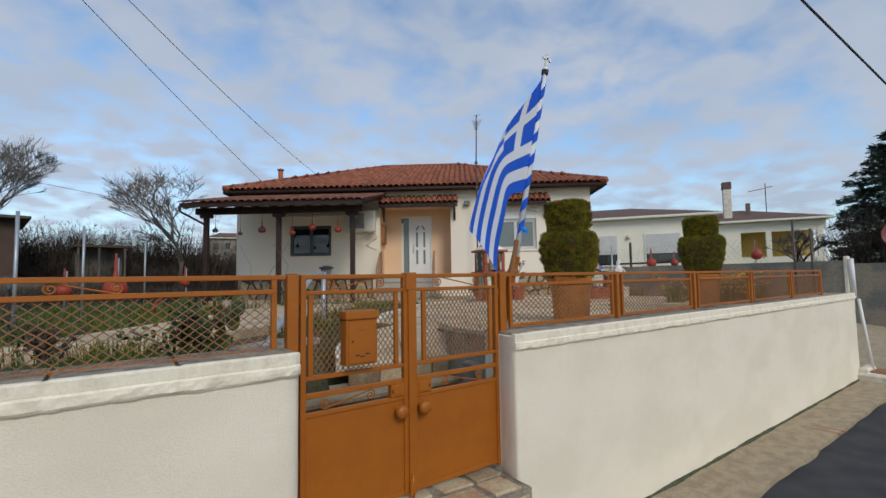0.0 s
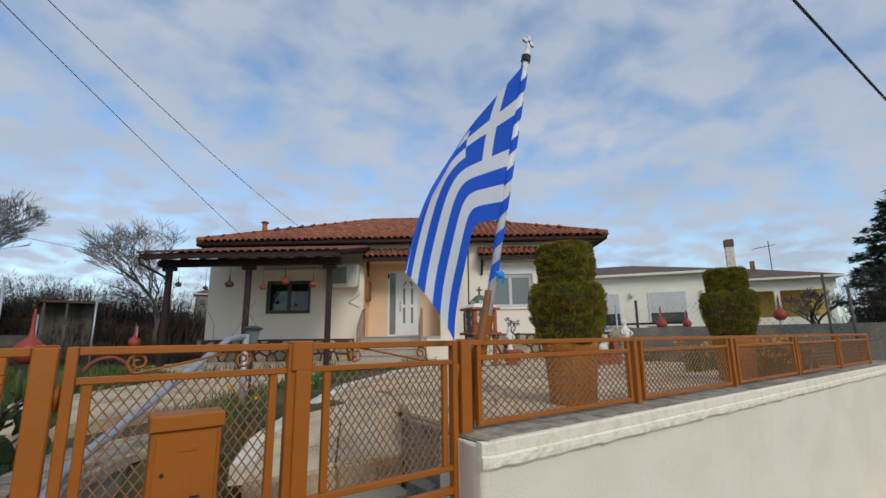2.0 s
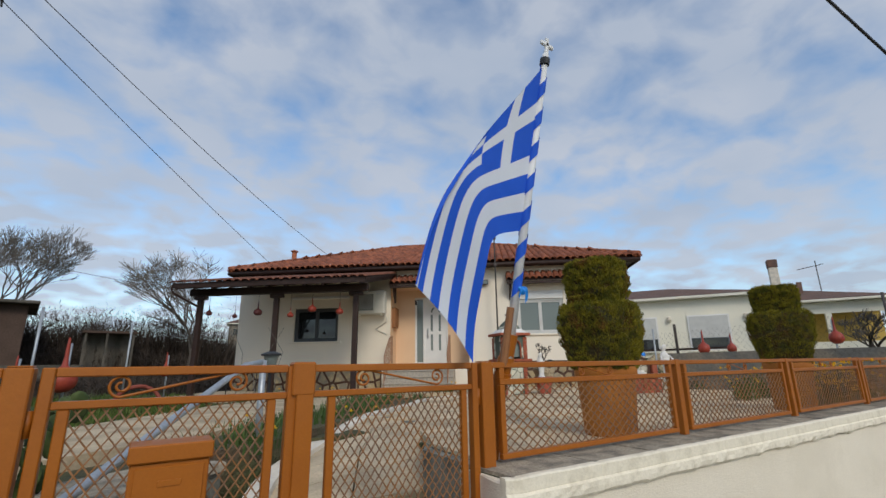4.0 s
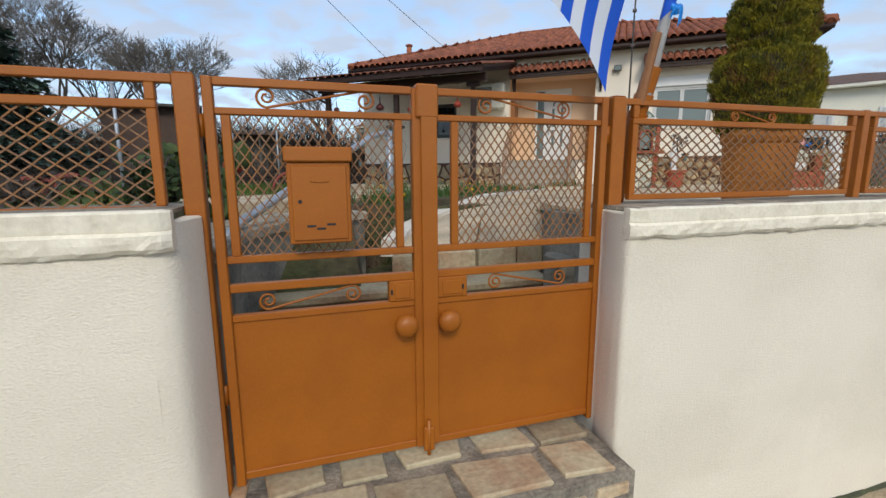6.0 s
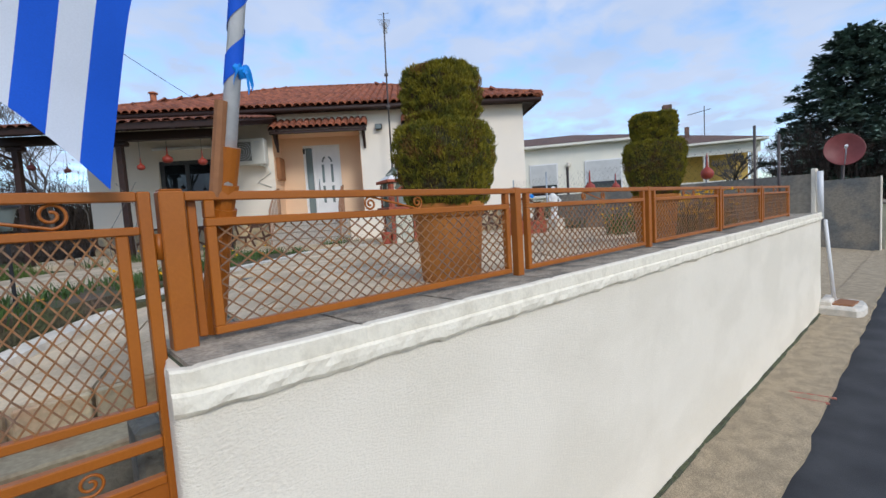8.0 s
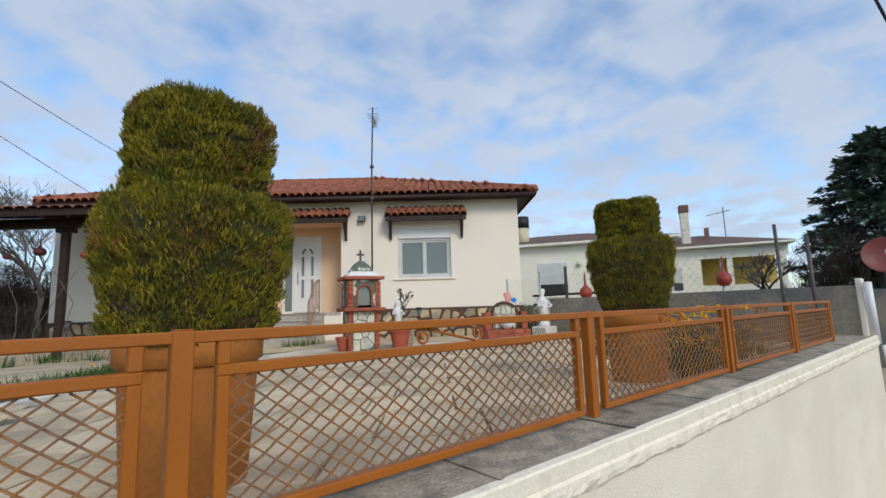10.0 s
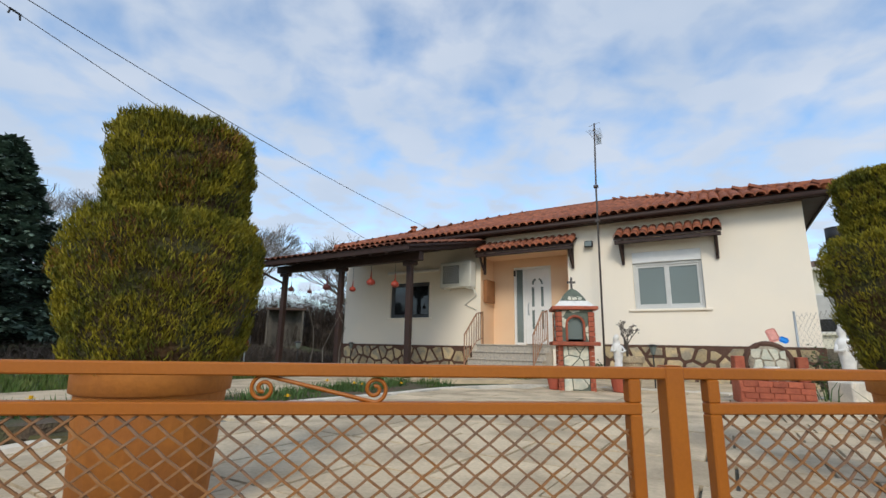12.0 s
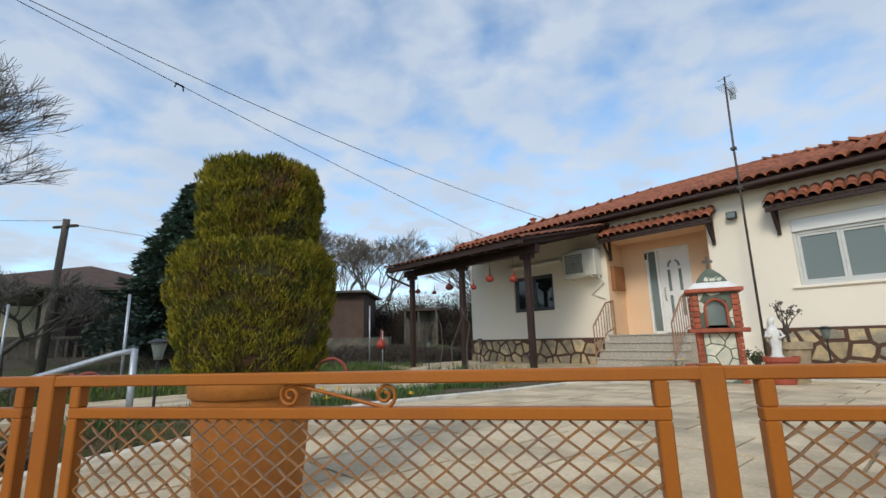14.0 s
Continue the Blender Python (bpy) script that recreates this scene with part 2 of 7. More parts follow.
M["shrub_green"] = leafy("dark_green_shrub", (0.035, 0.055, 0.02), (0.06, 0.075, 0.022), 0.5)
M["wire"] = mat("black_cable", (0.06, 0.06, 0.065), 0.7, bump=0, var=0.05)
M["old_wall"] = mat("old_grey_render", (0.29, 0.25, 0.19), 0.95, scale=1.5, fine=20, var=0.2, bump=0.6, dist=0.02, tint=(0.16, 0.16, 0.15), amount=0.9)
M["nb_white"] = mat("neighbour_render", (0.85, 0.81, 0.68), 0.85, scale=0.6, fine=20, var=0.04, bump=0.1, tint=(0.72, 0.71, 0.63), amount=0.6)
M["nb_yellow"] = mat("yellow_render", (0.66, 0.46, 0.12), 0.85, scale=0.6, fine=20, var=0.05, bump=0.1)
M["nb_cream"] = mat("cream_garden_wall", (0.62, 0.58, 0.40), 0.9, scale=1.2, fine=20, var=0.1, bump=0.3, tint=(0.40, 0.38, 0.28), amount=0.7)
M["dark_tile"] = mat("dark_old_roof_tile", (0.10, 0.058, 0.045), 0.95, scale=3, fine=12, var=0.35, bump=0.6, dist=0.05, tint=(0.06, 0.045, 0.04), amount=0.9)
# darkened copy of old_wall: shade on the derelict house is in the colour
M["old_dark"] = mat("shade_dark_old_render", (0.13, 0.115, 0.095), 0.95, scale=1.5, fine=20, var=0.25, bump=0.6, dist=0.02, tint=(0.07, 0.065, 0.055), amount=0.9)
M["red_mark"] = mat("faded_red_paint", (0.45, 0.13, 0.09), 0.9, scale=40, fine=120, var=0.3, bump=0.3, tint=(0.36, 0.28, 0.2), amount=0.8)
M["dish"] = mat("red_rusty_dish", (0.20, 0.045, 0.04), 0.5, scale=5, fine=40, var=0.15, bump=0.1)
M["wood_board"] = mat("brown_notice_board", (0.30, 0.13, 0.05), 0.6, scale=5, fine=40, var=0.15, bump=0.2)
M["redwheel"] = mat("faded_red_wood", (0.26, 0.06, 0.04), 0.8, scale=8, fine=50, var=0.25, bump=0.3)
M["pink"] = mat("pink_plastic", (0.75, 0.35, 0.30), 0.5, bump=0)
M["shed_brown"] = mat("dull_brown_shed", (0.10, 0.065, 0.05), 0.9, scale=2, fine=20, var=0.2, bump=0.4)
M["grille_grey"] = mat("grille_grey", (0.20, 0.20, 0.18), 0.7, bump=0.1)
M["net"] = mat("dark_shade_netting", (0.04, 0.045, 0.05), 0.9, scale=3, fine=100, var=0.3, bump=0.3)


def glass_mat(name, tint, rough=0.03):
    m = bpy.data.materials.new(name)
    m.use_nodes = True
    b = m.node_tree.nodes["Principled BSDF"]
    b.inputs["Base Color"].default_value = (*tint, 1)
    b.inputs["Roughness"].default_value = rough
    b.inputs["Specular IOR Level"].default_value = 0.6
    return m


M["glass_dark"] = glass_mat("dark_window_glass", (0.012, 0.016, 0.02))
M["glass_grey"] = glass_mat("curtained_window_glass", (0.16, 0.19, 0.18), 0.08)


# ---- mesh helpers ----
def part(name, bm, material, parent=None, label="", smooth=False):
    me = bpy.data.meshes.new(name)
    bm.to_mesh(me)
    bm.free()
    if smooth:
        for p in me.polygons:
            p.use_smooth = True
    me.materials.append(material)
    ob = new(name, me)
    if parent is not None:
        ob.parent = parent
    if label:
        ob["label"] = label
    return ob


def thing(name, label, category, at=Matrix(), group="", kind=""):
    ob = new(name)
    ob.empty_display_size = 0.1
    ob.matrix_basis = at
    return tagged(ob, label, category, group, kind)


def add_box(bm, x0, x1, y0, y1, z0, z1, m=None, bevel=0.0, seg=1):
    c = Vector(((x0 + x1) / 2, (y0 + y1) / 2, (z0 + z1) / 2))
    t = Matrix.Translation(c) @ Matrix.Diagonal((x1 - x0, y1 - y0, z1 - z0, 1))
    made = bmesh.ops.create_cube(bm, size=1, matrix=t)["verts"]
    if bevel:
        edges = list({e for v in made for e in v.link_edges})
        r = bmesh.ops.bevel(bm, geom=edges, offset=bevel, segments=seg, affect="EDGES", profile=0.6)
        made = list({v for f in r["faces"] for v in f.verts} | {v for v in made if v.is_valid})
    if m is not None:
        bmesh.ops.transform(bm, matrix=m, verts=made)
    return made


def box(x0, x1, y0, y1, z0, z1, bevel=0.0, m=None, seg=1):
    bm = bmesh.new()
    add_box(bm, x0, x1, y0, y1, z0, z1, m, bevel, seg)
    return bm


def tube_into(bm, pts, r, sides=8, taper=None, caps=True):
    """A tube along points; taper: the radius at the last point."""
    pts = [Vector(p) for p in pts]
    rings, n = [], len(pts)
    ref = Vector((0, 0, 1))
    for i, p in enumerate(pts):
        d = (pts[min(i + 1, n - 1)] - pts[max(i - 1, 0)])
        d = d.normalized() if d.length > 1e-9 else Vector((0, 0, 1))
        if abs(d.dot(ref)) > 0.93:
            ref = Vector((1, 0, 0)) if abs(d.x) < 0.9 else Vector((0, 1, 0))
        a = d.cross(ref).normalized()
        b = d.cross(a)
        rad = r if taper is None else r + (taper - r) * i / max(1, n - 1)
        rings.append([bm.verts.new(p + rad * (math.cos(2 * math.pi * k / sides) * a + math.sin(2 * math.pi * k / sides) * b)) for k in range(sides)])
    for u, v in zip(rings, rings[1:]):
        for k in range(sides):
            bm.faces.new((u[k], u[(k + 1) % sides], v[(k + 1) % sides], v[k]))
    if caps and sides > 2:
        bm.faces.new(rings[0][::-1])
        bm.faces.new(rings[-1])


def tube(pts, r, sides=8, taper=None):
    bm = bmesh.new()
    tube_into(bm, pts, r, sides, taper)
    bmesh.ops.recalc_face_normals(bm, faces=bm.faces)
    return bm


def lathe(profile, sides=24, at=(0, 0, 0), squash=1.0):
    """A turned body from (radius, height) pairs."""
    bm = bmesh.new()
    rings = []
    for r, z in profile:
        rings.append([bm.verts.new((at[0] + r * math.cos(2 * math.pi * k / sides), at[1] + squash * r * math.sin(2 * math.pi * k / sides), at[2] + z)) for k in range(sides)])
    for u, v in zip(rings, rings[1:]):
        for k in range(sides):
            bm.faces.new((u[k], u[(k + 1) % sides], v[(k + 1) % sides], v[k]))
    bm.faces.new(rings[0][::-1])
    bm.faces.new(rings[-1])
    return bm


def prism(poly, z0, z1, bevel=0.0):
    """An upright slab over a polygon; z1 may be a function of (x, y)."""
    bm = bmesh.new()
    top = z1 if callable(z1) else (lambda x, y: z1)
    lo = [bm.verts.new((x, y, z0)) for x, y in poly]
    hi = [bm.verts.new((x, y, top(x, y))) for x, y in poly]
    n = len(poly)
    bm.faces.new(lo[::-1])
    face = bm.faces.new(hi)
    for i in range(n):
        bm.faces.new((lo[i], lo[(i + 1) % n], hi[(i + 1) % n], hi[i]))
    bmesh.ops.recalc_face_normals(bm, faces=bm.faces)
    if bevel:
        bmesh.ops.bevel(bm, geom=list(face.edges), offset=bevel, segments=1, affect="EDGES")
    return bm


def inside(x, y, poly):
    hit = False
    for (x0, y0), (x1, y1) in zip(poly, poly[1:] + poly[:1]):
        if (y0 > y) != (y1 > y) and x < (x1 - x0) * (y - y0) / (y1 - y0) + x0:
            hit = not hit
    return hit


def yard_z(x, y):
    """The height of the yard, which falls gently towards the house; the side garden climbs to the back."""
    s = 0.35 + 0.65 * min(1.0, max(0.0, (x + 28) / 8)) if x < -1.2 else max(0.0, (2 - x) / 3.2)
    return 1.05 - 0.022 * max(0.0, min(y, 14.0)) + s * 0.05 * max(0.0, min(y, 22.0) - 9.0)


def cut_half(poly, a, b, c):
    """The piece of a convex polygon where a x + b y <= c."""
    out = []
    for i, p in enumerate(poly):
        q = poly[(i + 1) % len(poly)]
        dp, dq = a * p[0] + b * p[1] - c, a * q[0] + b * q[1] - c
        if dp <= 0:
            out.append(p)
        if dp * dq < 0:
            k = dp / (dp - dq)
            out.append((p[0] + k * (q[0] - p[0]), p[1] + k * (q[1] - p[1])))
    return out


def cells(x0, x1, y0, y1, size, gap, rng, jitter=0.35):
    """Irregular stones that fill a rectangle: the cells round scattered points, drawn in by the joint."""
    nx, ny = max(1, round((x1 - x0) / size)), max(1, round((y1 - y0) / size))
    dx, dy = (x1 - x0) / nx, (y1 - y0) / ny
    seeds = [(x0 + (i + 0.5 + (0.25 if j % 2 else -0.25) + rng.uniform(-jitter, jitter)) * dx, y0 + (j + 0.5 + rng.uniform(-jitter, jitter)) * dy) for i in range(-1, nx + 1) for j in range(-1, ny + 1)]
    out = []
    for s in seeds:
        poly = [(x0, y0), (x1, y0), (x1, y1), (x0, y1)]
        for o in seeds:
            if o is s or (o[0] - s[0]) ** 2 + (o[1] - s[1]) ** 2 > (4 * size) ** 2:
                continue
            ex, ey = o[0] - s[0], o[1] - s[1]
            d = math.hypot(ex, ey)
            ex, ey = ex / d, ey / d
            poly = cut_half(poly, ex, ey, ex * (s[0] + o[0]) / 2 + ey * (s[1] + o[1]) / 2 - gap / 2)
            if len(poly) < 3:
                break
        if len(poly) >= 3:
            area = 0.5 * abs(sum(p[0] * q[1] - q[0] * p[1] for p, q in zip(poly, poly[1:] + poly[:1])))
            if area > 0.12 * size * size:
                out.append(poly)
    return out


def stone_bm(poly, depth, m, bevel=0.006):
    """A stone over a polygon in the local xz-plane, proud towards -y."""
    bm = bmesh.new()
    n = len(poly)
    cx, cy = sum(p[0] for p in poly) / n, sum(p[1] for p in poly) / n
    back = [bm.verts.new((x, 0.01, z)) for x, z in poly]
    mid = [bm.verts.new((x, -depth + bevel, z)) for x, z in poly]
    k = 0.9
    front = [bm.verts.new((cx + (x - cx) * k, -depth, cy + (z - cy) * k)) for x, z in poly]
    for a, b in ((back, mid), (mid, front)):
        for i in range(n):
            bm.faces.new((a[i], a[(i + 1) % n], b[(i + 1) % n], b[i]))
    bm.faces.new(front)
    bmesh.ops.recalc_face_normals(bm, faces=bm.faces)
    bmesh.ops.transform(bm, matrix=m, verts=bm.verts)
    return bm

def smooth_line(line, n=6):
    """A line through the given points with rounded bends."""
    out = []
    for i in range(len(line) - 1):
        p0, p1, p2, p3 = line[max(i - 1, 0)], line[i], line[i + 1], line[min(i + 2, len(line) - 1)]
        for k in range(n):
            t = k / n
            out.append(tuple(0.5 * (2 * p1[a] + (p2[a] - p0[a]) * t + (2 * p0[a] - 5 * p1[a] + 4 * p2[a] - p3[a]) * t * t + (3 * p1[a] - p0[a] - 3 * p2[a] + p3[a]) * t ** 3) for a in range(len(p1))))
    return out + [line[-1]]


rng = random.Random(7)

# ---- ground, road, pavement ----
ROAD_Z, PAVE_Z = -0.50, -0.45
bm = bmesh.new()
xs = [-600, -120, -40, -28, -20, -14, -8, -4, -1.2, -0.76, -0.12, -0.05, 0.76, 1.30, 1.42, 2, 4, 6, 9.6, 9.9, 14, 19.5, 24, 60, 160, 600]
ys = [-600, -60, -0.24, 0.12, 0.5, 1.3, 2, 2.5, 2.6, 4, 6, 9, 12, 15, 22, 40, 100, 600]
grid = {}
for i, x in enumerate(xs):
    for j, y in enumerate(ys):
        if y <= 0.12:
            z = -0.56
        elif x > 9.7 and y < 9:
            z = -0.56 + max(0.0, y - 2.0) * 0.20
        elif -0.77 < x < 0.77 and y < 1.25:
            z = 0.10
        elif -0.06 < x < 1.31 and y < 2.55:
            z = 0.50
        else:
            z = yard_z(x, y) - 0.07
            if y > 23 or x > 14:
                z -= 0.1
        grid[i, j] = bm.verts.new((x, y, z))
for i in range(len(xs) - 1):
    for j in range(len(ys) - 1):
        bm.faces.new((grid[i, j], grid[i + 1, j], grid[i + 1, j + 1], grid[i, j + 1]))
tagged(part("ground", bm, M["grass_ground"]), "winter grass and bare earth ground", "ground", kind="structure")
tagged(part("road", box(-60, 80, -6.5, -0.70, -0.6, ROAD_Z), M["asphalt"]), "dark worn asphalt village road", "road", kind="structure")
bm = bmesh.new()
n = 140
edge = [(-12 + 36 * i / n, -0.785 - 0.05 * noise.noise((i * 0.35, 3.1, 0)) - 0.03 * noise.noise((i * 1.3, 7.1, 0))) for i in range(n + 1)]
poly = [(-12, -0.2)] + edge + [(24, -0.2)]
tagged(part("pavement", prism(poly, -0.6, PAVE_Z), M["pavement"]), "rough narrow concrete pavement along the garden wall", "pavement", kind="structure")

tagged(part("driveway", prism([(9.85, -0.22), (19.5, -0.22), (19.5, 3.6), (9.85, 3.6)], -0.7, lambda x, y: -0.47 + max(0.0, y - 2.0) * 0.2), M["pavement"]), "concrete driveway beside the boundary wall", "driveway", kind="structure")

for (ax, ay), (bx, by) in (((5.731, -0.497), (5.798, -0.835)), ((5.603, -0.549), (5.633, -0.809))):
    tagged(part("paint_mark", tube([(ax, ay, PAVE_Z - 0.004), ((ax + bx) / 2, (ay + by) / 2 + 0.015, PAVE_Z - 0.004), (bx, by, PAVE_Z - 0.004)], 0.011, 6), M["red_mark"]), "faded red paint mark on the pavement", "paint mark", kind="structure")

# ---- garden wall with its painted edge and cement top ----
def rough_wall(x0, x1, y0, y1, z0, z1, step=0.09, amp=0.006, seed=0.0):
    """A hand-rendered wall: a block whose faces waver."""
    bm = bmesh.new()
    nx, nz = max(2, int((x1 - x0) / step)), max(2, int((z1 - z0) / step))
    def off(x, z, s):
        return amp * noise.noise((x * 2.2 + seed, z * 2.2, s)) * 2 + 0.5 * amp * noise.noise((x * 9 + seed, z * 9, s))
    front = [[bm.verts.new((x0 + (x1 - x0) * i / nx, y0 + off(x0 + (x1 - x0) * i / nx, z0 + (z1 - z0) * k / nz, 1.0), z0 + (z1 - z0) * k / nz)) for i in range(nx + 1)] for k in range(nz + 1)]
    back = [[bm.verts.new((x0 + (x1 - x0) * i / nx, y1, z0 + (z1 - z0) * k / nz)) for i in range(nx + 1)] for k in range(nz + 1)]
    for k in range(nz):
        for i in range(nx):
            bm.faces.new((front[k][i], front[k][i + 1], front[k + 1][i + 1], front[k + 1][i]))
            bm.faces.new((back[k][i + 1], back[k][i], back[k + 1][i], back[k + 1][i + 1]))
        bm.faces.new((back[k][0], front[k][0], front[k + 1][0], back[k + 1][0]))
        bm.faces.new((front[k][nx], back[k][nx], back[k + 1][nx], front[k + 1][nx]))
    for i in range(nx):
        bm.faces.new((front[nz][i], front[nz][i + 1], back[nz][i + 1], back[nz][i]))
        bm.faces.new((back[0][i], back[0][i + 1], front[0][i + 1], front[0][i]))
    return bm


def wall_edge(x0, x1, z0, z1, y_face, seed, joints):
    """The thick uneven painted band along the top of the wall."""
    bm = bmesh.new()
    n = int((x1 - x0) / 0.022)
    rings = []
    for i in range(n + 1):
        x = x0 + (x1 - x0) * i / n
        y_end = 0.022 * max(0.0, 1 - min(x - x0, x1 - x) / 0.06) ** 2
        low = z0 + 0.010 * noise.noise((x * 3 + seed, 0, 0)) + 0.009 * noise.noise((x * 11 + seed, 2, 0)) + 0.006 * noise.noise((x * 29 + seed, 2, 0))
        gap = min(abs(x - j) for j in joints)
        crack = 0.005 * max(0.0, 1 - gap / 0.018)
        mid = z0 + (z1 - z0) * 0.54 + 0.003 * noise.noise((x * 4 + seed, 4, 0))
        top = z1 + 0.002 * noise.noise((x * 6 + seed, 7, 0)) - crack
        def bulge(k):
            return 0.027 + 0.006 * noise.noise((x * 5 + seed, k, 0)) + 0.006 * noise.noise((x * 17 + seed, 2 * k, 3)) + 0.004 * noise.noise((x * 40 + seed, 3 * k, 6)) - crack
        prof = [(y_face + 0.02, low), (y_face - bulge(1) * 0.55, low + 0.003), (y_face - bulge(2) * 0.95, low + (mid - low) * 0.25), (y_face - bulge(3), low + (mid - low) * 0.55), (y_face - bulge(4) * 0.95, mid - 0.009),
                (y_face - 0.017 + crack, mid), (y_face - 0.0185 + crack, mid + 0.004), (y_face - 0.020 + crack, top - 0.006), (y_face - 0.014, top), (y_face + 0.015, top + 0.001)]
        rings.append([bm.verts.new((x, y + y_end, z)) for y, z in prof])
    for a, b in zip(rings, rings[1:]):
        for k in range(len(a) - 1):
            bm.faces.new((a[k], b[k], b[k + 1], a[k + 1]))
    for ring in (rings[0], rings[-1]):
        bm.faces.new(ring if ring is rings[-1] else ring[::-1])
    bmesh.ops.recalc_face_normals(bm, faces=bm.faces)
    return bm


JOINTS_E = [0.772, 1.265, 1.70, 2.30, 3.07, 3.80, 4.51, 5.20, 5.86, 6.60, 7.25, 8.02, 8.80, 9.56]
JOINTS_W = [-9.0 + 0.66 * k for k in range(12)] + [-1.30, -0.775]
WALLS = [("garden_wall_east", 0.775, 9.55, 1.085, 3.0, JOINTS_E, 0.741), ("garden_wall_west", -9.0, -0.845, 1.125, 8.0, JOINTS_W, -9.0)]
for name, x0, x1, zt, seed, joints, cap0 in WALLS:
    wall = tagged(part(name, rough_wall(x0, x1, -0.225, 0.14, -0.56, zt, seed=seed), M["stucco"]), "white rough-rendered low garden wall", "wall", kind="structure")
    e = part("wall_edge", wall_edge(cap0 - 0.006, joints[-1] + 0.004, zt - 0.088, zt + 0.032, -0.225, seed, joints), M["cap_paint"], wall, "cream painted uneven wall edge")
    part("coping_bed", box(joints[0] + 0.004, joints[-1] - 0.004, -0.20, 0.142, zt - 0.02, zt + 0.016), M["moss"], wall, "dark mossy joints under the coping")
    for ja, jb in zip(joints, joints[1:]):
        bm = rough_wall(ja + 0.010, jb - 0.008, -0.2125, 0.15, zt - 0.015, zt + 0.028, 0.07, 0.003, seed + ja)
        for v in bm.verts:
            if v.co.z > zt + 0.02:
                v.co.z += 0.005 * noise.noise((v.co.x * 5, v.co.y * 9, seed)) + 0.004 * noise.noise((ja * 7, 0, 1))
        part("coping_slab", bm, M["cement"], wall, "grey weathered cement coping slab")
tagged(part("render_fillet", prism([(-0.88, 0.13)] + smooth_line([(-0.88, -0.2265), (-0.845, -0.2255), (-0.815, -0.219), (-0.79, -0.206), (-0.772, -0.185), (-0.757, -0.15), (-0.746, -0.11), (-0.737, -0.075), (-0.729, -0.036)], 5) + [(-0.785, -0.033), (-0.785, 0.13)], -0.5, 1.125, 0.006), M["stucco"], smooth=False), "rendered reveal of the wall beside the gate post", "wall", kind="structure")
tagged(part("render_fillet", prism([(0.80, -0.2)] + smooth_line([(0.80, -0.2262), (0.775, -0.2265), (0.752, -0.222), (0.738, -0.207), (0.736, -0.18), (0.738, -0.15), (0.750, -0.085), (0.765, -0.034)], 5) + [(0.765, 0.12), (0.80, 0.12)], -0.5, 1.098, 0.006), M["stucco"]), "rendered reveal of the wall beside the gate post", "wall", kind="structure")
# dirt and weeds in the joint between wall and pavement
bm = bmesh.new()
for i in range(900):
    x = 0.9 + 8.6 * rng.random()
    s = rng.uniform(0.014, 0.036) * (0.75 + 0.5 * noise.noise((x * 2.3, 4.0, 1.0)))
    add_box(bm, x - s * 2.6, x + s * 2.6, -0.226 - s * 1.1, -0.22, PAVE_Z - 0.01, PAVE_Z + s * rng.uniform(0.15, 0.6), bevel=s * 0.15)
tagged(part("joint_moss", bm, M["moss"]), "moss and dirt along the wall foot", "moss", kind="stuff")

# low painted cement mound and drain pipe at the wall's far end
mound = thing("drain_mound", "white painted cement mound round a drain at the wall end", "drain", pose(9.75, -0.46, PAVE_Z))
part("base", prism([(-0.40, -0.20), (-0.28, -0.27), (0.05, -0.29), (0.36, -0.24), (0.44, -0.10), (0.40, 0.12), (0.30, 0.25), (-0.36, 0.25)], -0.05, 0.13, 0.035), M["kerb"], mound, "white painted lumpy cement")
part("tile_top", prism([(-0.24, -0.14), (0.20, -0.18), (0.28, 0.06), (-0.20, 0.12)], 0.12, 0.152, 0.006), M["wood_board"], mound, "flat brown slab")
part("back_lump", prism([(-0.30, 0.10), (0.22, 0.09), (0.30, 0.25), (-0.30, 0.25)], 0.11, 0.21, 0.03), M["kerb"], mound)
pipe = thing("drain_pipe", "white plastic drain pipe at the end of the wall", "pipe")
part("lower_pipe", tube([(9.60, -0.27, 1.0), (9.70, -0.32, 0.3), (9.82, -0.36, -0.33)], 0.026, 10), M["white_pvc"], pipe, smooth=True)
# upright tube added in place of the wall's white painted end
part("wall_end_tube", tube([(9.58, -0.22, 1.02), (9.50, -0.22, 1.75)], 0.04, 10), M["white_pvc"], pipe, smooth=True)

# ---- gate step of flagstones ----
step = tagged(part("gate_step", box(-0.78, 0.718, -0.36, 0.62, -0.56, 0.135), M["cement"]), "cement step before the garden gate", "step", kind="structure")
def flags(x0, x1, y0, y1, row, wide, skew=0.012, gap=0.034):
    """Rough rectangular flags in uneven courses."""
    out, y = [], y0
    while y < y1 - 0.05:
        h = min(row * rng.uniform(0.8, 1.25), y1 - y)
        x = x0 - rng.uniform(0.0, 0.12)
        while x < x1 - 0.04:
            w = wide * rng.uniform(0.65, 1.35)
            a, b = max(x, x0), min(x + w, x1)
            if b - a > 0.06:
                q = [(a, y), (b, y), (b, y + h), (a, y + h)]
                cx, cy = (a + b) / 2, y + h / 2
                out.append([(cx + (px - cx) * (1 - gap / (b - a)) + rng.uniform(-skew, skew), cy + (py - cy) * (1 - gap / h) + rng.uniform(-skew, skew)) for px, py in q])
            x += w
        y += h
    return out


for poly in flags(-0.76, 0.71, -0.345, 0.5, 0.25, 0.27, 0.022, 0.05):
    part("flagstone", prism(poly, 0.12, 0.15 + rng.uniform(-0.003, 0.003), 0.006), M["stone"], step)
for poly in flags(-0.76, 0.71, -0.44, 0.115, 0.17, 0.22, 0.014, 0.04):
    part("facing_stone", stone_bm(poly, 0.015, pose(0, -0.36, 0), 0.004), M["stone"], step)

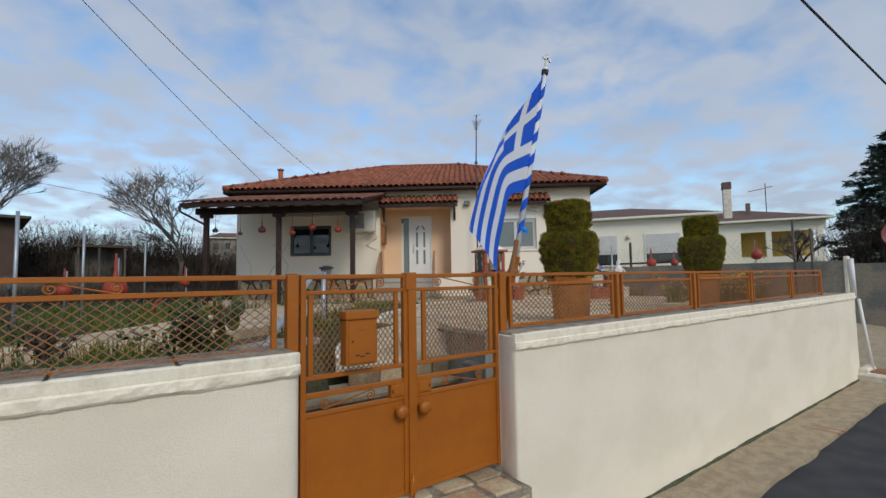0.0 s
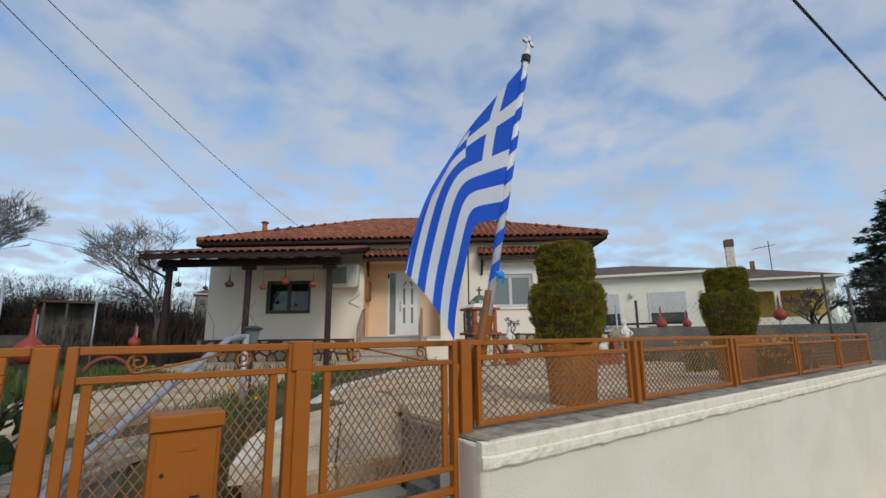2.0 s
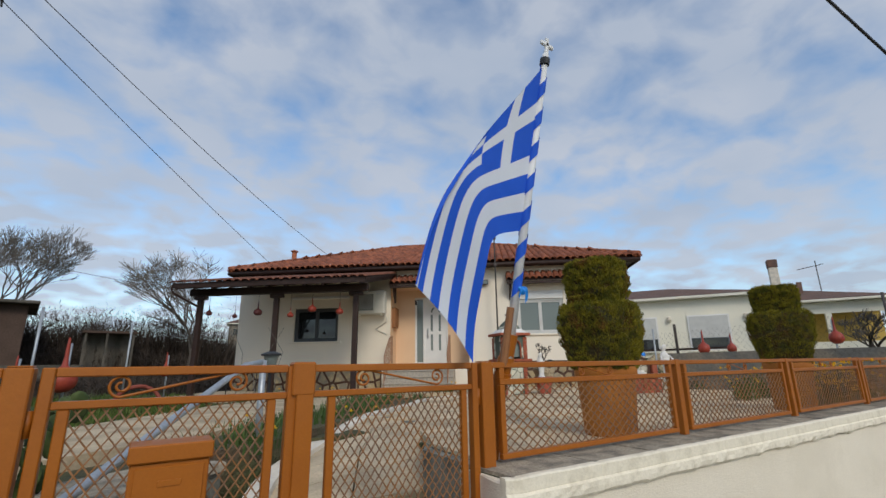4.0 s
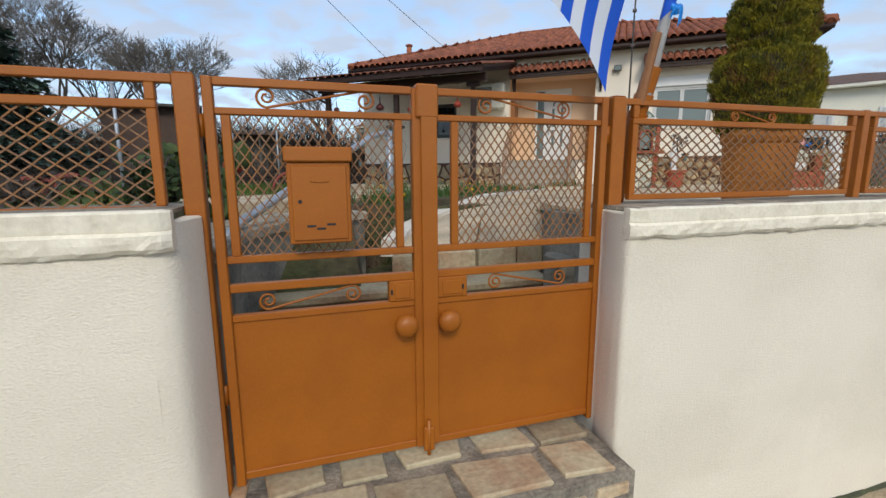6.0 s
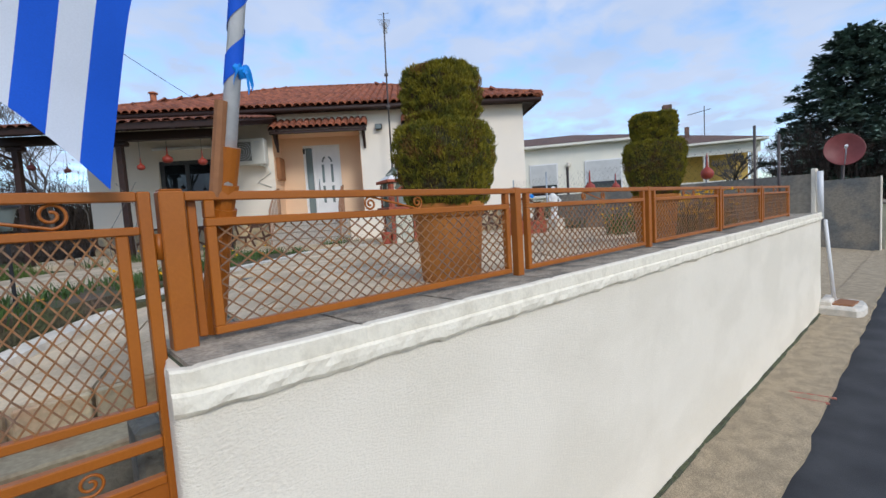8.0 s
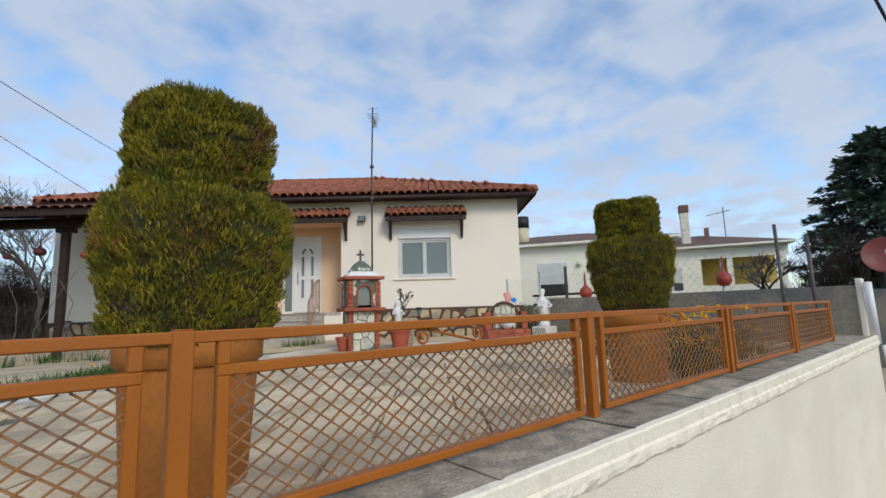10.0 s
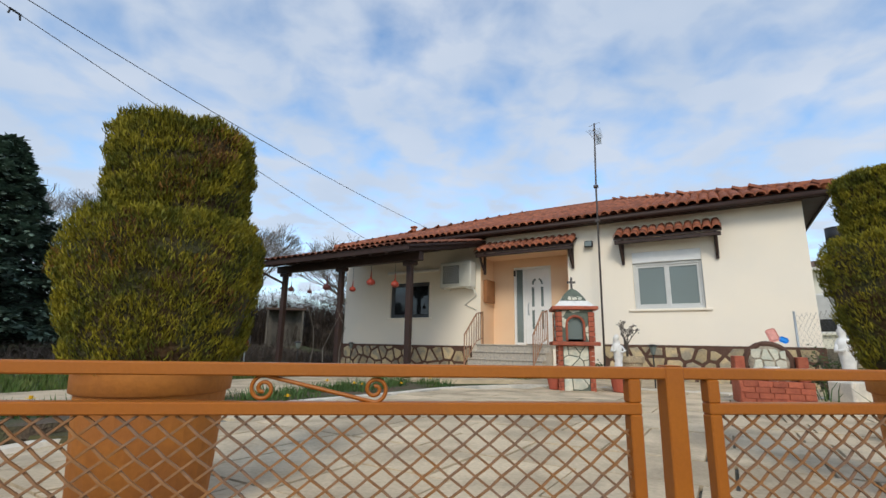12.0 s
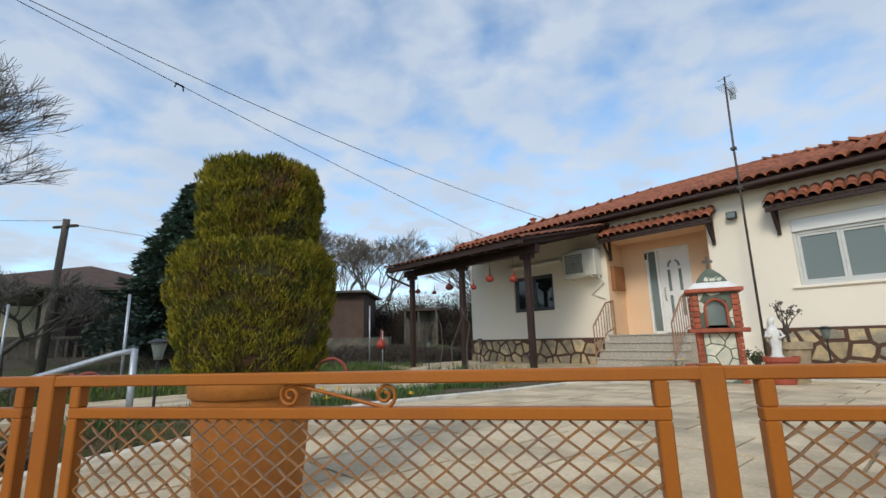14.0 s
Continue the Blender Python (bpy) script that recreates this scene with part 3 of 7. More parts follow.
# inner steps up to the yard, behind the gate
inner = thing("garden_steps", "grey stone steps rising from the gate to the yard", "steps", kind="structure")
part("side_wall", prism([(-0.95, 0.15), (-0.74, 0.15), (-0.70, 0.75), (-0.45, 1.25), (0.0, 1.62), (-0.2, 1.8), (-0.75, 1.5), (-0.98, 0.9)], -0.4, 0.93), M["grey_stone"], inner, "dark curved stone retaining wall")
part("side_coping", prism([(-0.97, 0.16), (-0.72, 0.16), (-0.68, 0.76), (-0.43, 1.23), (0.02, 1.60), (-0.2, 1.84), (-0.78, 1.53), (-1.0, 0.9)], 0.93, 0.985, 0.01), M["cement"], inner)
for y0, z in ((0.52, 0.36), (0.82, 0.60)):
    part("tread", box(-0.74, 1.06, y0, 1.30, z - 0.05, z, 0.01), M["stone"], inner, "worn stone tread")
    part("riser", box(-0.73, 1.05, y0 + 0.02, 1.28, z - 0.26, z - 0.052), M["grey_stone"], inner)
for xa, xb in ((0.10, 0.38), (0.40, 0.66), (0.68, 0.95), (0.97, 1.16)):
    part("riser_stone", box(xa, xb, 1.118, 1.15, 0.602, 0.742 + 0.02 * (xa - 0.3), 0.008), M["stone"], inner, "rough brownish stone block")
part("side_stones", prism([(1.02, 0.16), (1.105, 0.16), (1.245, 1.14), (1.40, 1.44), (1.37, 1.46), (1.17, 1.16)], 0.2, lambda x, y: 1.035 - 0.04 * y), M["grey_stone"], inner, "dark stone edge between ramp and yard")
part("low_block", box(0.70, 0.78, 0.16, 0.34, 0.14, 0.86, 0.015), M["grey_stone"], inner, "grey rendered block")

# ---- yard: slabs on a dark bed, white kerb, paths, beds ----
YARD = [(1.60, 1.85), (1.24, 1.15), (1.10, 0.17), (9.5, 0.17), (10.2, 3.2), (8.7, 4.9), (6.1, 6.7), (4.35, 6.1), (2.2, 3.75), (1.98, 3.6), (1.82, 2.5)]
yard = tagged(part("yard_floor", prism(YARD, 0.2, lambda x, y: yard_z(x, y) - 0.025), M["joint"]), "paved yard with dark joints between concrete slabs", "floor", kind="structure")
KERB = [(0.13, 1.30), (0.37, 1.85), (0.87, 2.52), (2.1, 3.98), (3.3, 5.2), (4.3, 6.3), (6.1, 6.92), (8.75, 5.1), (10.3, 3.3)]


def ramp_z(x, y):
    """The paved way from the gate steps rises to the level of the yard."""
    k = min(1.0, max(0.0, (y - 1.15) / 2.45)) ** 1.3
    return 0.755 + (yard_z(x, y) - 0.755) * k if x < 2.3 and y < 3.6 else yard_z(x, y)


def band(line, width, height, base=-0.1):
    """A low kerb along a line on the yard."""
    bm = bmesh.new()
    rings = []
    for i, (x, y) in enumerate(line):
        a, b = line[max(0, i - 1)], line[min(len(line) - 1, i + 1)]
        d = Vector((b[0] - a[0], b[1] - a[1], 0)).normalized()
        s = Vector((-d.y, d.x, 0)) * width / 2
        z = 0.85 * ramp_z(x, y) + 0.15 * yard_z(x, y)
        p = Vector((x, y, 0))
        rings.append([bm.verts.new(p + s + Vector((0, 0, z + base))), bm.verts.new(p + s * 0.9 + Vector((0, 0, z + height))), bm.verts.new(p - s * 0.9 + Vector((0, 0, z + height))), bm.verts.new(p - s + Vector((0, 0, z + base)))])
    for a, b in zip(rings, rings[1:]):
        for k in range(3):
            bm.faces.new((a[k], a[k + 1], b[k + 1], b[k]))
    bm.faces.new(rings[0]); bm.faces.new(rings[-1][::-1])
    bmesh.ops.recalc_face_normals(bm, faces=bm.faces)
    return bm


ramp = thing("garden_ramp", "pale paved way rising from the gate steps to the yard", "ramp", kind="structure")
RAMP = [(1.15, 0.10, 1.23), (1.85, 0.42, 1.59), (2.5, 0.93, 1.81), (3.6, 1.86, 1.97)]


def slab_z(x, y):
    """The slabs climb sideways too, to meet the yard along its edge."""
    side = 0.0
    for (ya, la, ra), (yb, lb, rb) in zip(RAMP, RAMP[1:]):
        if ya <= y <= yb + 1e-6:
            f = (y - ya) / (yb - ya)
            side = (x - la - (lb - la) * f) / (ra - la + (rb - ra - lb + la) * f)
    k = max(0.0, min(1.0, side)) * min(1.0, max(0.0, (y - 1.15) / 0.7))
    return ramp_z(x, y) * (1 - k) + (yard_z(x, y) - 0.01) * k - 0.004


for (ya, la, ra), (yb, lb, rb) in zip(RAMP, RAMP[1:]):
    for i in range(2):
        for j in range(2):
            f0, f1, g0, g1 = i / 2, (i + 1) / 2, j / 2 + 0.006, (j + 1) / 2 - 0.006
            quad = []
            for f, g in ((f0 + 0.012, g0), (f0 + 0.012, g1), (f1, g1), (f1, g0)):
                y, l, r = ya + (yb - ya) * f, la + (lb - la) * f, ra + (rb - ra) * f
                quad.append((l + (r - l) * g, y))
            part("slab", prism(quad, 0.5, slab_z), M["slab"], ramp)
tagged(part("yard_kerb", band(smooth_line(KERB), 0.15, 0.008), M["kerb"]), "low white painted kerb round the yard", "kerb", kind="structure")
PATH2 = [(-2.6, 1.9), (-1.0, 2.0), (0.05, 2.9), (1.5, 4.8), (2.9, 6.8), (3.6, 8.0), (2.1, 9.5), (0.6, 7.7), (-0.7, 5.3), (-1.7, 3.6)]
tagged(part("garden_path", prism(PATH2, 0.3, lambda x, y: yard_z(x, y) + 0.02), M["slab"]), "pale concrete garden path to the covered terrace", "path", kind="structure")
bm = prism([(-6.9, 8.9), (-2.0, 8.9), (-0.2, 10.6), (-0.2, 12.3), (-7.6, 12.3), (-7.6, 8.9)], 0.2, 0.87)
bmesh.ops.transform(bm, matrix=HM, verts=bm.verts)
tagged(part("terrace_floor", bm, M["slab"]), "pale concrete floor of the covered terrace", "floor", kind="structure")
bm = prism([(-0.2, 9.3), (7.5, 8.3), (7.5, 12.3), (-0.2, 12.3)], 0.2, 0.90)
bmesh.ops.transform(bm, matrix=HM, verts=bm.verts)
tagged(part("house_apron", bm, M["slab"]), "concrete apron before the house wall", "floor", kind="structure")
BED = [(-0.3, 1.75), (0.35, 2.05), (2.05, 4.05), (4.2, 6.4), (4.2, 7.6), (3.4, 7.6), (1.5, 4.7), (0.1, 2.75)]
tagged(part("flower_bed", prism(BED, 0.3, lambda x, y: yard_z(x, y) + 0.0), M["soil"]), "narrow earth flower bed between path and yard", "flower bed", kind="structure")

# ---- house ----
EAVE_Z, RIDGE_Z = 4.52, 6.58
U0, U1, P0, P1, VF, VP, VB = -7.18, 4.80, -2.25, 0.15, 12.2, 13.0, 22.8
house = thing("house", "white single-storey village house with a clay tile hip roof", "house", HM)
WT = 0.25
W1 = (-5.33, -3.91, 2.31, 3.34)   # left window: u, u, z, z
W2 = (1.62, 3.00, 2.41, 3.69)     # right window with its roller box


def wall_with_hole(u0, u1, z0, z1, hole, v):
    """A front wall of thickness WT with a window opening through it."""
    bm = bmesh.new()
    a, b, c, d = hole
    for x0, x1, y0, y1 in ((u0, a, z0, z1), (b, u1, z0, z1), (a, b, z0, c), (a, b, d, z1)):
        add_box(bm, x0, x1, v, v + WT, y0, y1)
    bmesh.ops.remove_doubles(bm, verts=bm.verts, dist=1e-4)
    return bm


part("wall", wall_with_hole(U0, P0, 0.5, 4.45, W1, VF), M["house_white"], house, "white rendered front wall")
part("wall", wall_with_hole(P1, U1, 0.5, 4.45, W2, VF), M["house_white"], house, "white rendered front wall")
part("wall", box(P0 - WT, P0, VF + WT, VP, 0.5, 4.45), M["peach"], house, "peach porch side wall")
part("porch_wall", box(P0 - 0.001, P0 + 0.012, VF, VP, 1.5, 4.45), M["peach"], house, "peach porch side wall")
part("porch_wall", box(P1 - 0.012, P1 + 0.003, VF, VP, 1.5, 4.45), M["peach"], house, "peach porch side wall")
part("wall", box(P1, P1 + WT, VF + WT, VP, 0.5, 4.45), M["peach"], house)
D0, D1, DZ0, DZ1 = -1.62, -0.55, 1.585, 3.70
bm = bmesh.new()
for x0, x1, y0, y1 in ((P0 - WT, D0, 0.5, 4.45), (D1, P1 + WT, 0.5, 4.45), (D0, D1, DZ1, 4.45), (D0, D1, 0.5, DZ0)):
    add_box(bm, x0, x1, VP, VP + WT, y0, y1)
part("porch_wall", bm, M["peach"], house, "peach rendered porch wall")
part("wall", box(U0, U0 + WT, VF + WT, VB, 0.5, 4.45), M["house_white"], house)
part("wall", box(U1 - WT, U1, VF + WT, VB, 0.5, 4.45), M["house_white"], house, "white rendered side wall")
part("wall", box(U0 + WT, U1 - WT, VB - WT, VB, 0.5, 4.45), M["house_white"], house)
part("porch_ceiling", box(P0, P1, VF, VP, 3.93, 3.98), M["peach"], house)
part("lintel", box(P0, P1, VF, VF + 0.2, 3.98, 4.45), M["house_white"], house)
part("room_floor", box(U0 + WT, U1 - WT, VP + WT, VB - WT, 1.4, 1.5), M["marble"], house)
# roof: soffit, fascia, decking, tiles
RU0, RU1, RV0, RV1 = -7.45, 5.22, 11.83, 23.2
RR0, RR1, RVM = -2.9, 0.40, 17.5
part("soffit", box(RU0 + 0.05, RU1 - 0.05, RV0 + 0.05, RV1 - 0.05, 4.452, 4.492), M["dark_wood"], house, "dark boarded eaves")
bm = bmesh.new()
for a in ((RU0 + 0.02, RU1 - 0.02, RV0 + 0.02, RV0 + 0.05), (RU0 + 0.02, RU1 - 0.02, RV1 - 0.05, RV1 - 0.02), (RU0 + 0.02, RU0 + 0.05, RV0 + 0.05, RV1 - 0.05), (RU1 - 0.05, RU1 - 0.02, RV0 + 0.05, RV1 - 0.05)):
    add_box(bm, *a, 4.40, EAVE_Z + 0.03)
part("fascia", bm, M["dark_wood"], house, "dark brown eaves board")
part("gutter", tube([(RU0, RV0 - 0.03, 4.46), (RU1, RV0 - 0.03, 4.46)], 0.055, 10), M["dark_wood"], house, "dark brown gutter", smooth=True)
bm = bmesh.new()
c = [bm.verts.new(p) for p in ((RU0, RV0, EAVE_Z + 0.03), (RU1, RV0, EAVE_Z + 0.03), (RU1, RV1, EAVE_Z + 0.03), (RU0, RV1, EAVE_Z + 0.03), (RR0, RVM, RIDGE_Z), (RR1, RVM, RIDGE_Z))]
for f in ((0, 1, 5, 4), (1, 2, 5), (2, 3, 4, 5), (3, 0, 4), (3, 2, 1, 0)):
    bm.faces.new([c[k] for k in f])
part("roof", bm, M["tile"], house, "clay tile hip roof")
# plinth facing with irregular stones
PLINTH_Z0, PLINTH_Z1 = 0.80, 1.53


def plinth(u0, u1, top):
    p = part("plinth", box(u0, u1, VF - 0.045, VF - 0.002, 0.6, top), M["plinth_joint"], house, "brown mortar plinth with ochre stones")
    for poly in cells(u0 + 0.03, u1 - 0.03, PLINTH_Z0 - 0.02, top - 0.05, 0.29, 0.065, rng, 0.36):
        part("stone", stone_bm(poly, 0.018, pose(0, VF - 0.045, 0)), M["plinth_stone"], p)


plinth(U0 - 0.03, P0 - 0.25, PLINTH_Z1)
plinth(P1 + 0.75, U1 + 0.03, 1.63)


def window(hole, v, glass, frame_m, box_h, label, sashes=2, bar=0.055):
    """A two-sash window in its opening, with sill and roller box."""
    a, b, c, d = hole
    win = part("window", box(a, b, v + 0.16, v + 0.20, c, d), M["dark"], house, label)
    top = d - box_h
    bm = bmesh.new()
    for x0, x1, z0, z1 in ((a, a + bar, c, top), (b - bar, b, c, top), (a + bar, b - bar, c, c + bar), (a + bar, b - bar, top - bar, top)):
        add_box(bm, x0, x1, v + 0.06, v + 0.15, z0, z1, bevel=0.006)
    part("frame", bm, frame_m, win)
    w = (b - a - 2 * bar) / sashes
    for k in range(sashes):
        x0 = a + bar + k * w
        bm = bmesh.new()
        for s in ((x0, x0 + 0.05, c + bar, top - bar), (x0 + w - 0.05, x0 + w, c + bar, top - bar), (x0 + 0.05, x0 + w - 0.05, c + bar, c + bar + 0.05), (x0 + 0.05, x0 + w - 0.05, top - bar - 0.05, top - bar)):
            add_box(bm, s[0], s[1], v + 0.075 + 0.012 * k, v + 0.12 + 0.012 * k, s[2], s[3], bevel=0.005)
        part("sash", bm, frame_m, win)
        part("pane", box(x0 + 0.05, x0 + w - 0.05, v + 0.10 + 0.012 * k, v + 0.106 + 0.012 * k, c + bar + 0.05, top - bar - 0.05), glass, win)
    part("sill", box(a - 0.12, b + 0.12, v - 0.05, v + 0.1, c - 0.055, c - 0.003, 0.008), M["house_white"], win)
    if box_h:
        part("roller_box", box(a + 0.002, b - 0.002, v + 0.01, v + 0.15, top + 0.002, d - 0.002, 0.01), M["white_pvc"], win)
    return win


dark_frame = mat("dark_grey_window_frame", (0.07, 0.075, 0.08), 0.4, bump=0.03)
window(W1, VF, M["glass_dark"], dark_frame, 0.0, "dark framed sliding window with white sill")
window(W2, VF, M["glass_grey"], M["shutter"], 0.25, "grey framed window with net curtains and roller box")
part("roller_rail", box(W1[0] - 0.1, W1[1] + 0.35, VF - 0.06, VF - 0.004, 3.62, 3.70, 0.01), M["white_pvc"], house, "pale awning rail above the window")

# entrance door with glass side light
door = part("door", box(D0 + 0.32, D1 - 0.05, VP + 0.06, VP + 0.11, DZ0 + 0.02, DZ1 - 0.06, 0.004), M["white_pvc"], house, "white panelled entrance door with glass strips")
bm = bmesh.new()
for s in ((D0, D0 + 0.06, DZ0, DZ1), (D0 + 0.26, D0 + 0.32, DZ0, DZ1 - 0.06), (D1 - 0.05, D1, DZ0, DZ1 - 0.0), (D0 + 0.06, D1 - 0.05, DZ1 - 0.06, DZ1)):
    add_box(bm, s[0], s[1], VP + 0.02, VP + 0.13, s[2], s[3], bevel=0.006)
part("door_frame", bm, M["white_pvc"], door)
part("side_light", box(D0 + 0.06, D0 + 0.26, VP + 0.08, VP + 0.09, DZ0 + 0.06, DZ1 - 0.08), M["glass_grey"], door, "narrow frosted side light")
part("side_panel", box(D0 + 0.06, D0 + 0.26, VP + 0.06, VP + 0.1, DZ0, DZ0 + 0.06), M["white_pvc"], door)
DC = (D0 + 0.32 + D1 - 0.05) / 2
for s in (-1, 1):
    part("glass_strip", box(DC + s * 0.13 - 0.035, DC + s * 0.13 + 0.035, VP + 0.052, VP + 0.058, DZ0 + 1.02, DZ0 + 1.55, 0.002), M["glass_grey"], door)
    part("glass_strip", box(DC + s * 0.13 - 0.035, DC + s * 0.13 + 0.035, VP + 0.052, VP + 0.058, DZ0 + 0.42, DZ0 + 0.92, 0.002), M["glass_grey"], door)
    bm = bmesh.new()
    arc = [(DC + s * 0.13 * math.cos(a), VP + 0.05, DZ0 + 1.62 + 0.16 * math.sin(a)) for a in [math.pi * k / 16 for k in range(0, 7)]]
    tube_into(bm, arc, 0.026, 6)
    part("glass_arch", bm, M["glass_grey"], door)
part("door_handle", tube([(D0 + 0.42, VP + 0.05, DZ0 + 1.12), (D0 + 0.42, VP + 0.0, DZ0 + 1.08), (D0 + 0.42, VP + 0.0, DZ0 + 0.84), (D0 + 0.42, VP + 0.05, DZ0 + 0.80)], 0.016, 8), M["galv"], door, "steel pull handle", smooth=True)

# marble stairs and railings
stairs = thing("front_stairs", "speckled marble stairs to the entrance", "stairs", HM, kind="structure")
SN = 4
part("landing", box(P0 + 0.013, P1 - 0.013, VF - 0.02, VP, 1.0, 1.584), M["marble"], stairs)
part("porch_side", box(-0.279, P1 + 0.7, VF - 0.05, VF - 0.003, 0.6, 1.5), M["house_white"], stairs)
for k in range(SN):
    z1 = 1.585 - 0.17 * k
    v0 = VF - 0.02 - 0.25 * k
    part("step", box(P0 + 0.02, -0.30, v0 - 0.23, v0 + 0.05, 0.6, z1 - 0.035), M["marble"], stairs)
    part("tread", box(P0 + 0.0, -0.28, v0 - 0.26, v0 + 0.02, z1 - 0.034, z1, 0.008), M["marble"], stairs)


def railing(u):
    r = thing("stair_railing", "brown painted iron stair railing", "railing", HM, "railings of the stairs")
    top = [Vector((u, VF + 0.02, 2.42)), Vector((u, VF - 0.35, 2.36)), Vector((u, VF - 1.0, 1.80))]
    part("handrail", tube(top, 0.02, 8), M["iron"], r, smooth=True)
    part("bottom_rail", tube([(u, VF + 0.02, 1.75), (u, VF - 0.35, 1.66), (u, VF - 1.0, 1.12)], 0.013, 6), M["iron"], r)
    for k in range(9):
        v = VF + 0.02 - 1.02 * k / 8
        z = 2.42 - 0.06 * min(1, (VF - v) / 0.35) if v > VF - 0.35 else 2.36 - 0.56 * (VF - 0.35 - v) / 0.65
        z0 = z - 0.68 if 0 < k < 8 else (1.585 if k == 0 else 0.92)
        part("baluster", tube([(u, v, z0), (u, v, z)], 0.010 if 0 < k < 8 else 0.016, 6), M["iron"], r)
    return r


railing(P0 + 0.06)
railing(-0.42)


# ---- tiles ----
def tile_bm(length=0.40, r0=0.105, r1=0.088, seg=5):
    """One barrel tile, lying along +y, open below, with thickness at the lip."""
    bm = bmesh.new()
    rings = []
    for y, r in ((0, r0), (length, r1)):
        rings.append([bm.verts.new((r * math.cos(math.pi * k / seg), y, 0.85 * r * math.sin(math.pi * k / seg))) for k in range(seg + 1)])
    lip = [bm.verts.new((0.82 * v.co.x, 0.0, 0.8 * v.co.z)) for v in rings[0]]
    for k in range(seg):
        bm.faces.new((rings[0][k], rings[0][k + 1], rings[1][k + 1], rings[1][k]))
        bm.faces.new((lip[k], lip[k + 1], rings[0][k + 1], rings[0][k]))
    return bm


bm = tile_bm()
tile_mesh = bpy.data.meshes.new("roof_tile")
bm.to_mesh(tile_mesh); bm.free()
for p in tile_mesh.polygons:
    p.use_smooth = True
tile_mesh.materials.append(M["tile"])


dark_tile_mesh = tile_mesh.copy()
dark_tile_mesh.materials[0] = M["brown_tile"]


def put_tile(parent, m, mesh=tile_mesh):
    ob = new("roof_tile", mesh)
    ob.parent = parent
    ob.matrix_basis = m
    return ob


roof_pitch = math.atan2(RIDGE_Z - EAVE_Z - 0.03, RVM - RV0)


def slope_tiles(edge0, edge1, top0, top1, first_rows, parent, mesh=tile_mesh, flat=1.0):
    """Rows of barrel tiles on a roof plane from the eave edge up to the top edge: first rows as single tiles, the rest joined."""
    e0, e1, t0, t1 = (Vector(p) for p in (edge0, edge1, top0, top1))
    ux = (e1 - e0).normalized()
    nrm = ux.cross(((t0 + t1) / 2 - (e0 + e1) / 2)).normalized()
    up = nrm.cross(ux).normalized()
    height = (t0 - e0).dot(up)
    width = (e1 - e0).length
    l0, l1 = (t0 - e0).dot(ux), (t1 - e0).dot(ux)
    joined = bmesh.new()
    src = tile_bm()
    src.verts.index_update()
    verts = [v.co.copy() for v in src.verts]
    faces = [[v.index for v in f.verts] for f in src.faces]
    cols, pitch_len = int(width / 0.195), 0.33
    rows = int(height / pitch_len) + 1
    for r in range(rows):
        for c in range(cols):
            s = (c + 0.5) * width / cols
            h = r * pitch_len
            lim0, lim1 = l0 * h / height, width - (width - l1) * h / height
            if not lim0 - 0.02 < s < lim1 + 0.02:
                continue
            o = e0 + ux * (s + rng.uniform(-0.006, 0.006)) + up * (h - 0.07 + rng.uniform(-0.01, 0.01)) + nrm * 0.012
            m = Matrix.Translation(o) @ Matrix((ux, up, nrm)).transposed().to_4x4() @ pose(0, 0, 0, 3.0, 0, rng.uniform(-1.5, 1.5)) @ Matrix.Diagonal((1, 1, flat, 1))
            if r < first_rows:
                put_tile(parent, m, mesh)
            else:
                vs = [joined.verts.new(m @ co) for co in verts]
                for f in faces:
                    joined.faces.new([vs[k] for k in f])
    ob = part("upper_tiles", joined, mesh.materials[0], parent, smooth=True)
    ob["kind"] = "stuff"


z = EAVE_Z + 0.04
roof_cover = part("tile_bed", box(RU0 + 0.3, RU1 - 0.3, RV0 + 0.3, RV0 + 0.34, 4.496, 4.52), M["tile"], house)
slope_tiles((RU0, RV0, z), (RU1, RV0, z), (RR0, RVM, RIDGE_Z + 0.01), (RR1, RVM, RIDGE_Z + 0.01), 4, roof_cover)
slope_tiles((RU0, RV1, z), (RU0, RV0, z), (RR0, RVM, RIDGE_Z + 0.01), (RR0, RVM, RIDGE_Z + 0.01), 0, roof_cover)
slope_tiles((RU1, RV0, z), (RU1, RV1, z), (RR1, RVM, RIDGE_Z + 0.01), (RR1, RVM, RIDGE_Z + 0.01), 0, roof_cover)
bm = bmesh.new()
for a, b in (((RR0, RVM, RIDGE_Z), (RR1, RVM, RIDGE_Z)), ((RU0, RV0, z), (RR0, RVM, RIDGE_Z)), ((RU1, RV0, z), (RR1, RVM, RIDGE_Z))):
    a, b = Vector(a), Vector(b)
    n = int((b - a).length / 0.36)
    for k in range(n):
        p, q = a.lerp(b, k / n), a.lerp(b, (k + 1.12) / n)
        tube_into(bm, [p + Vector((0, 0, 0.03)), q + Vector((0, 0, 0.045))], 0.125, 8, 0.10)
part("ridge_tiles", bm, M["tile"], house, "clay ridge and hip tiles", smooth=True)
part("vent_pipe", tube([(-7.18, 15.9, 5.0), (-7.18, 15.9, 6.18)], 0.10, 10), M["tile"], house, "clay roof vent pipe", smooth=True)
part("vent_cap", lathe([(0.10, 0), (0.15, 0.02), (0.15, 0.06), (0.05, 0.10)], 12, (-7.18, 15.9, 6.18)), M["tile"], house)


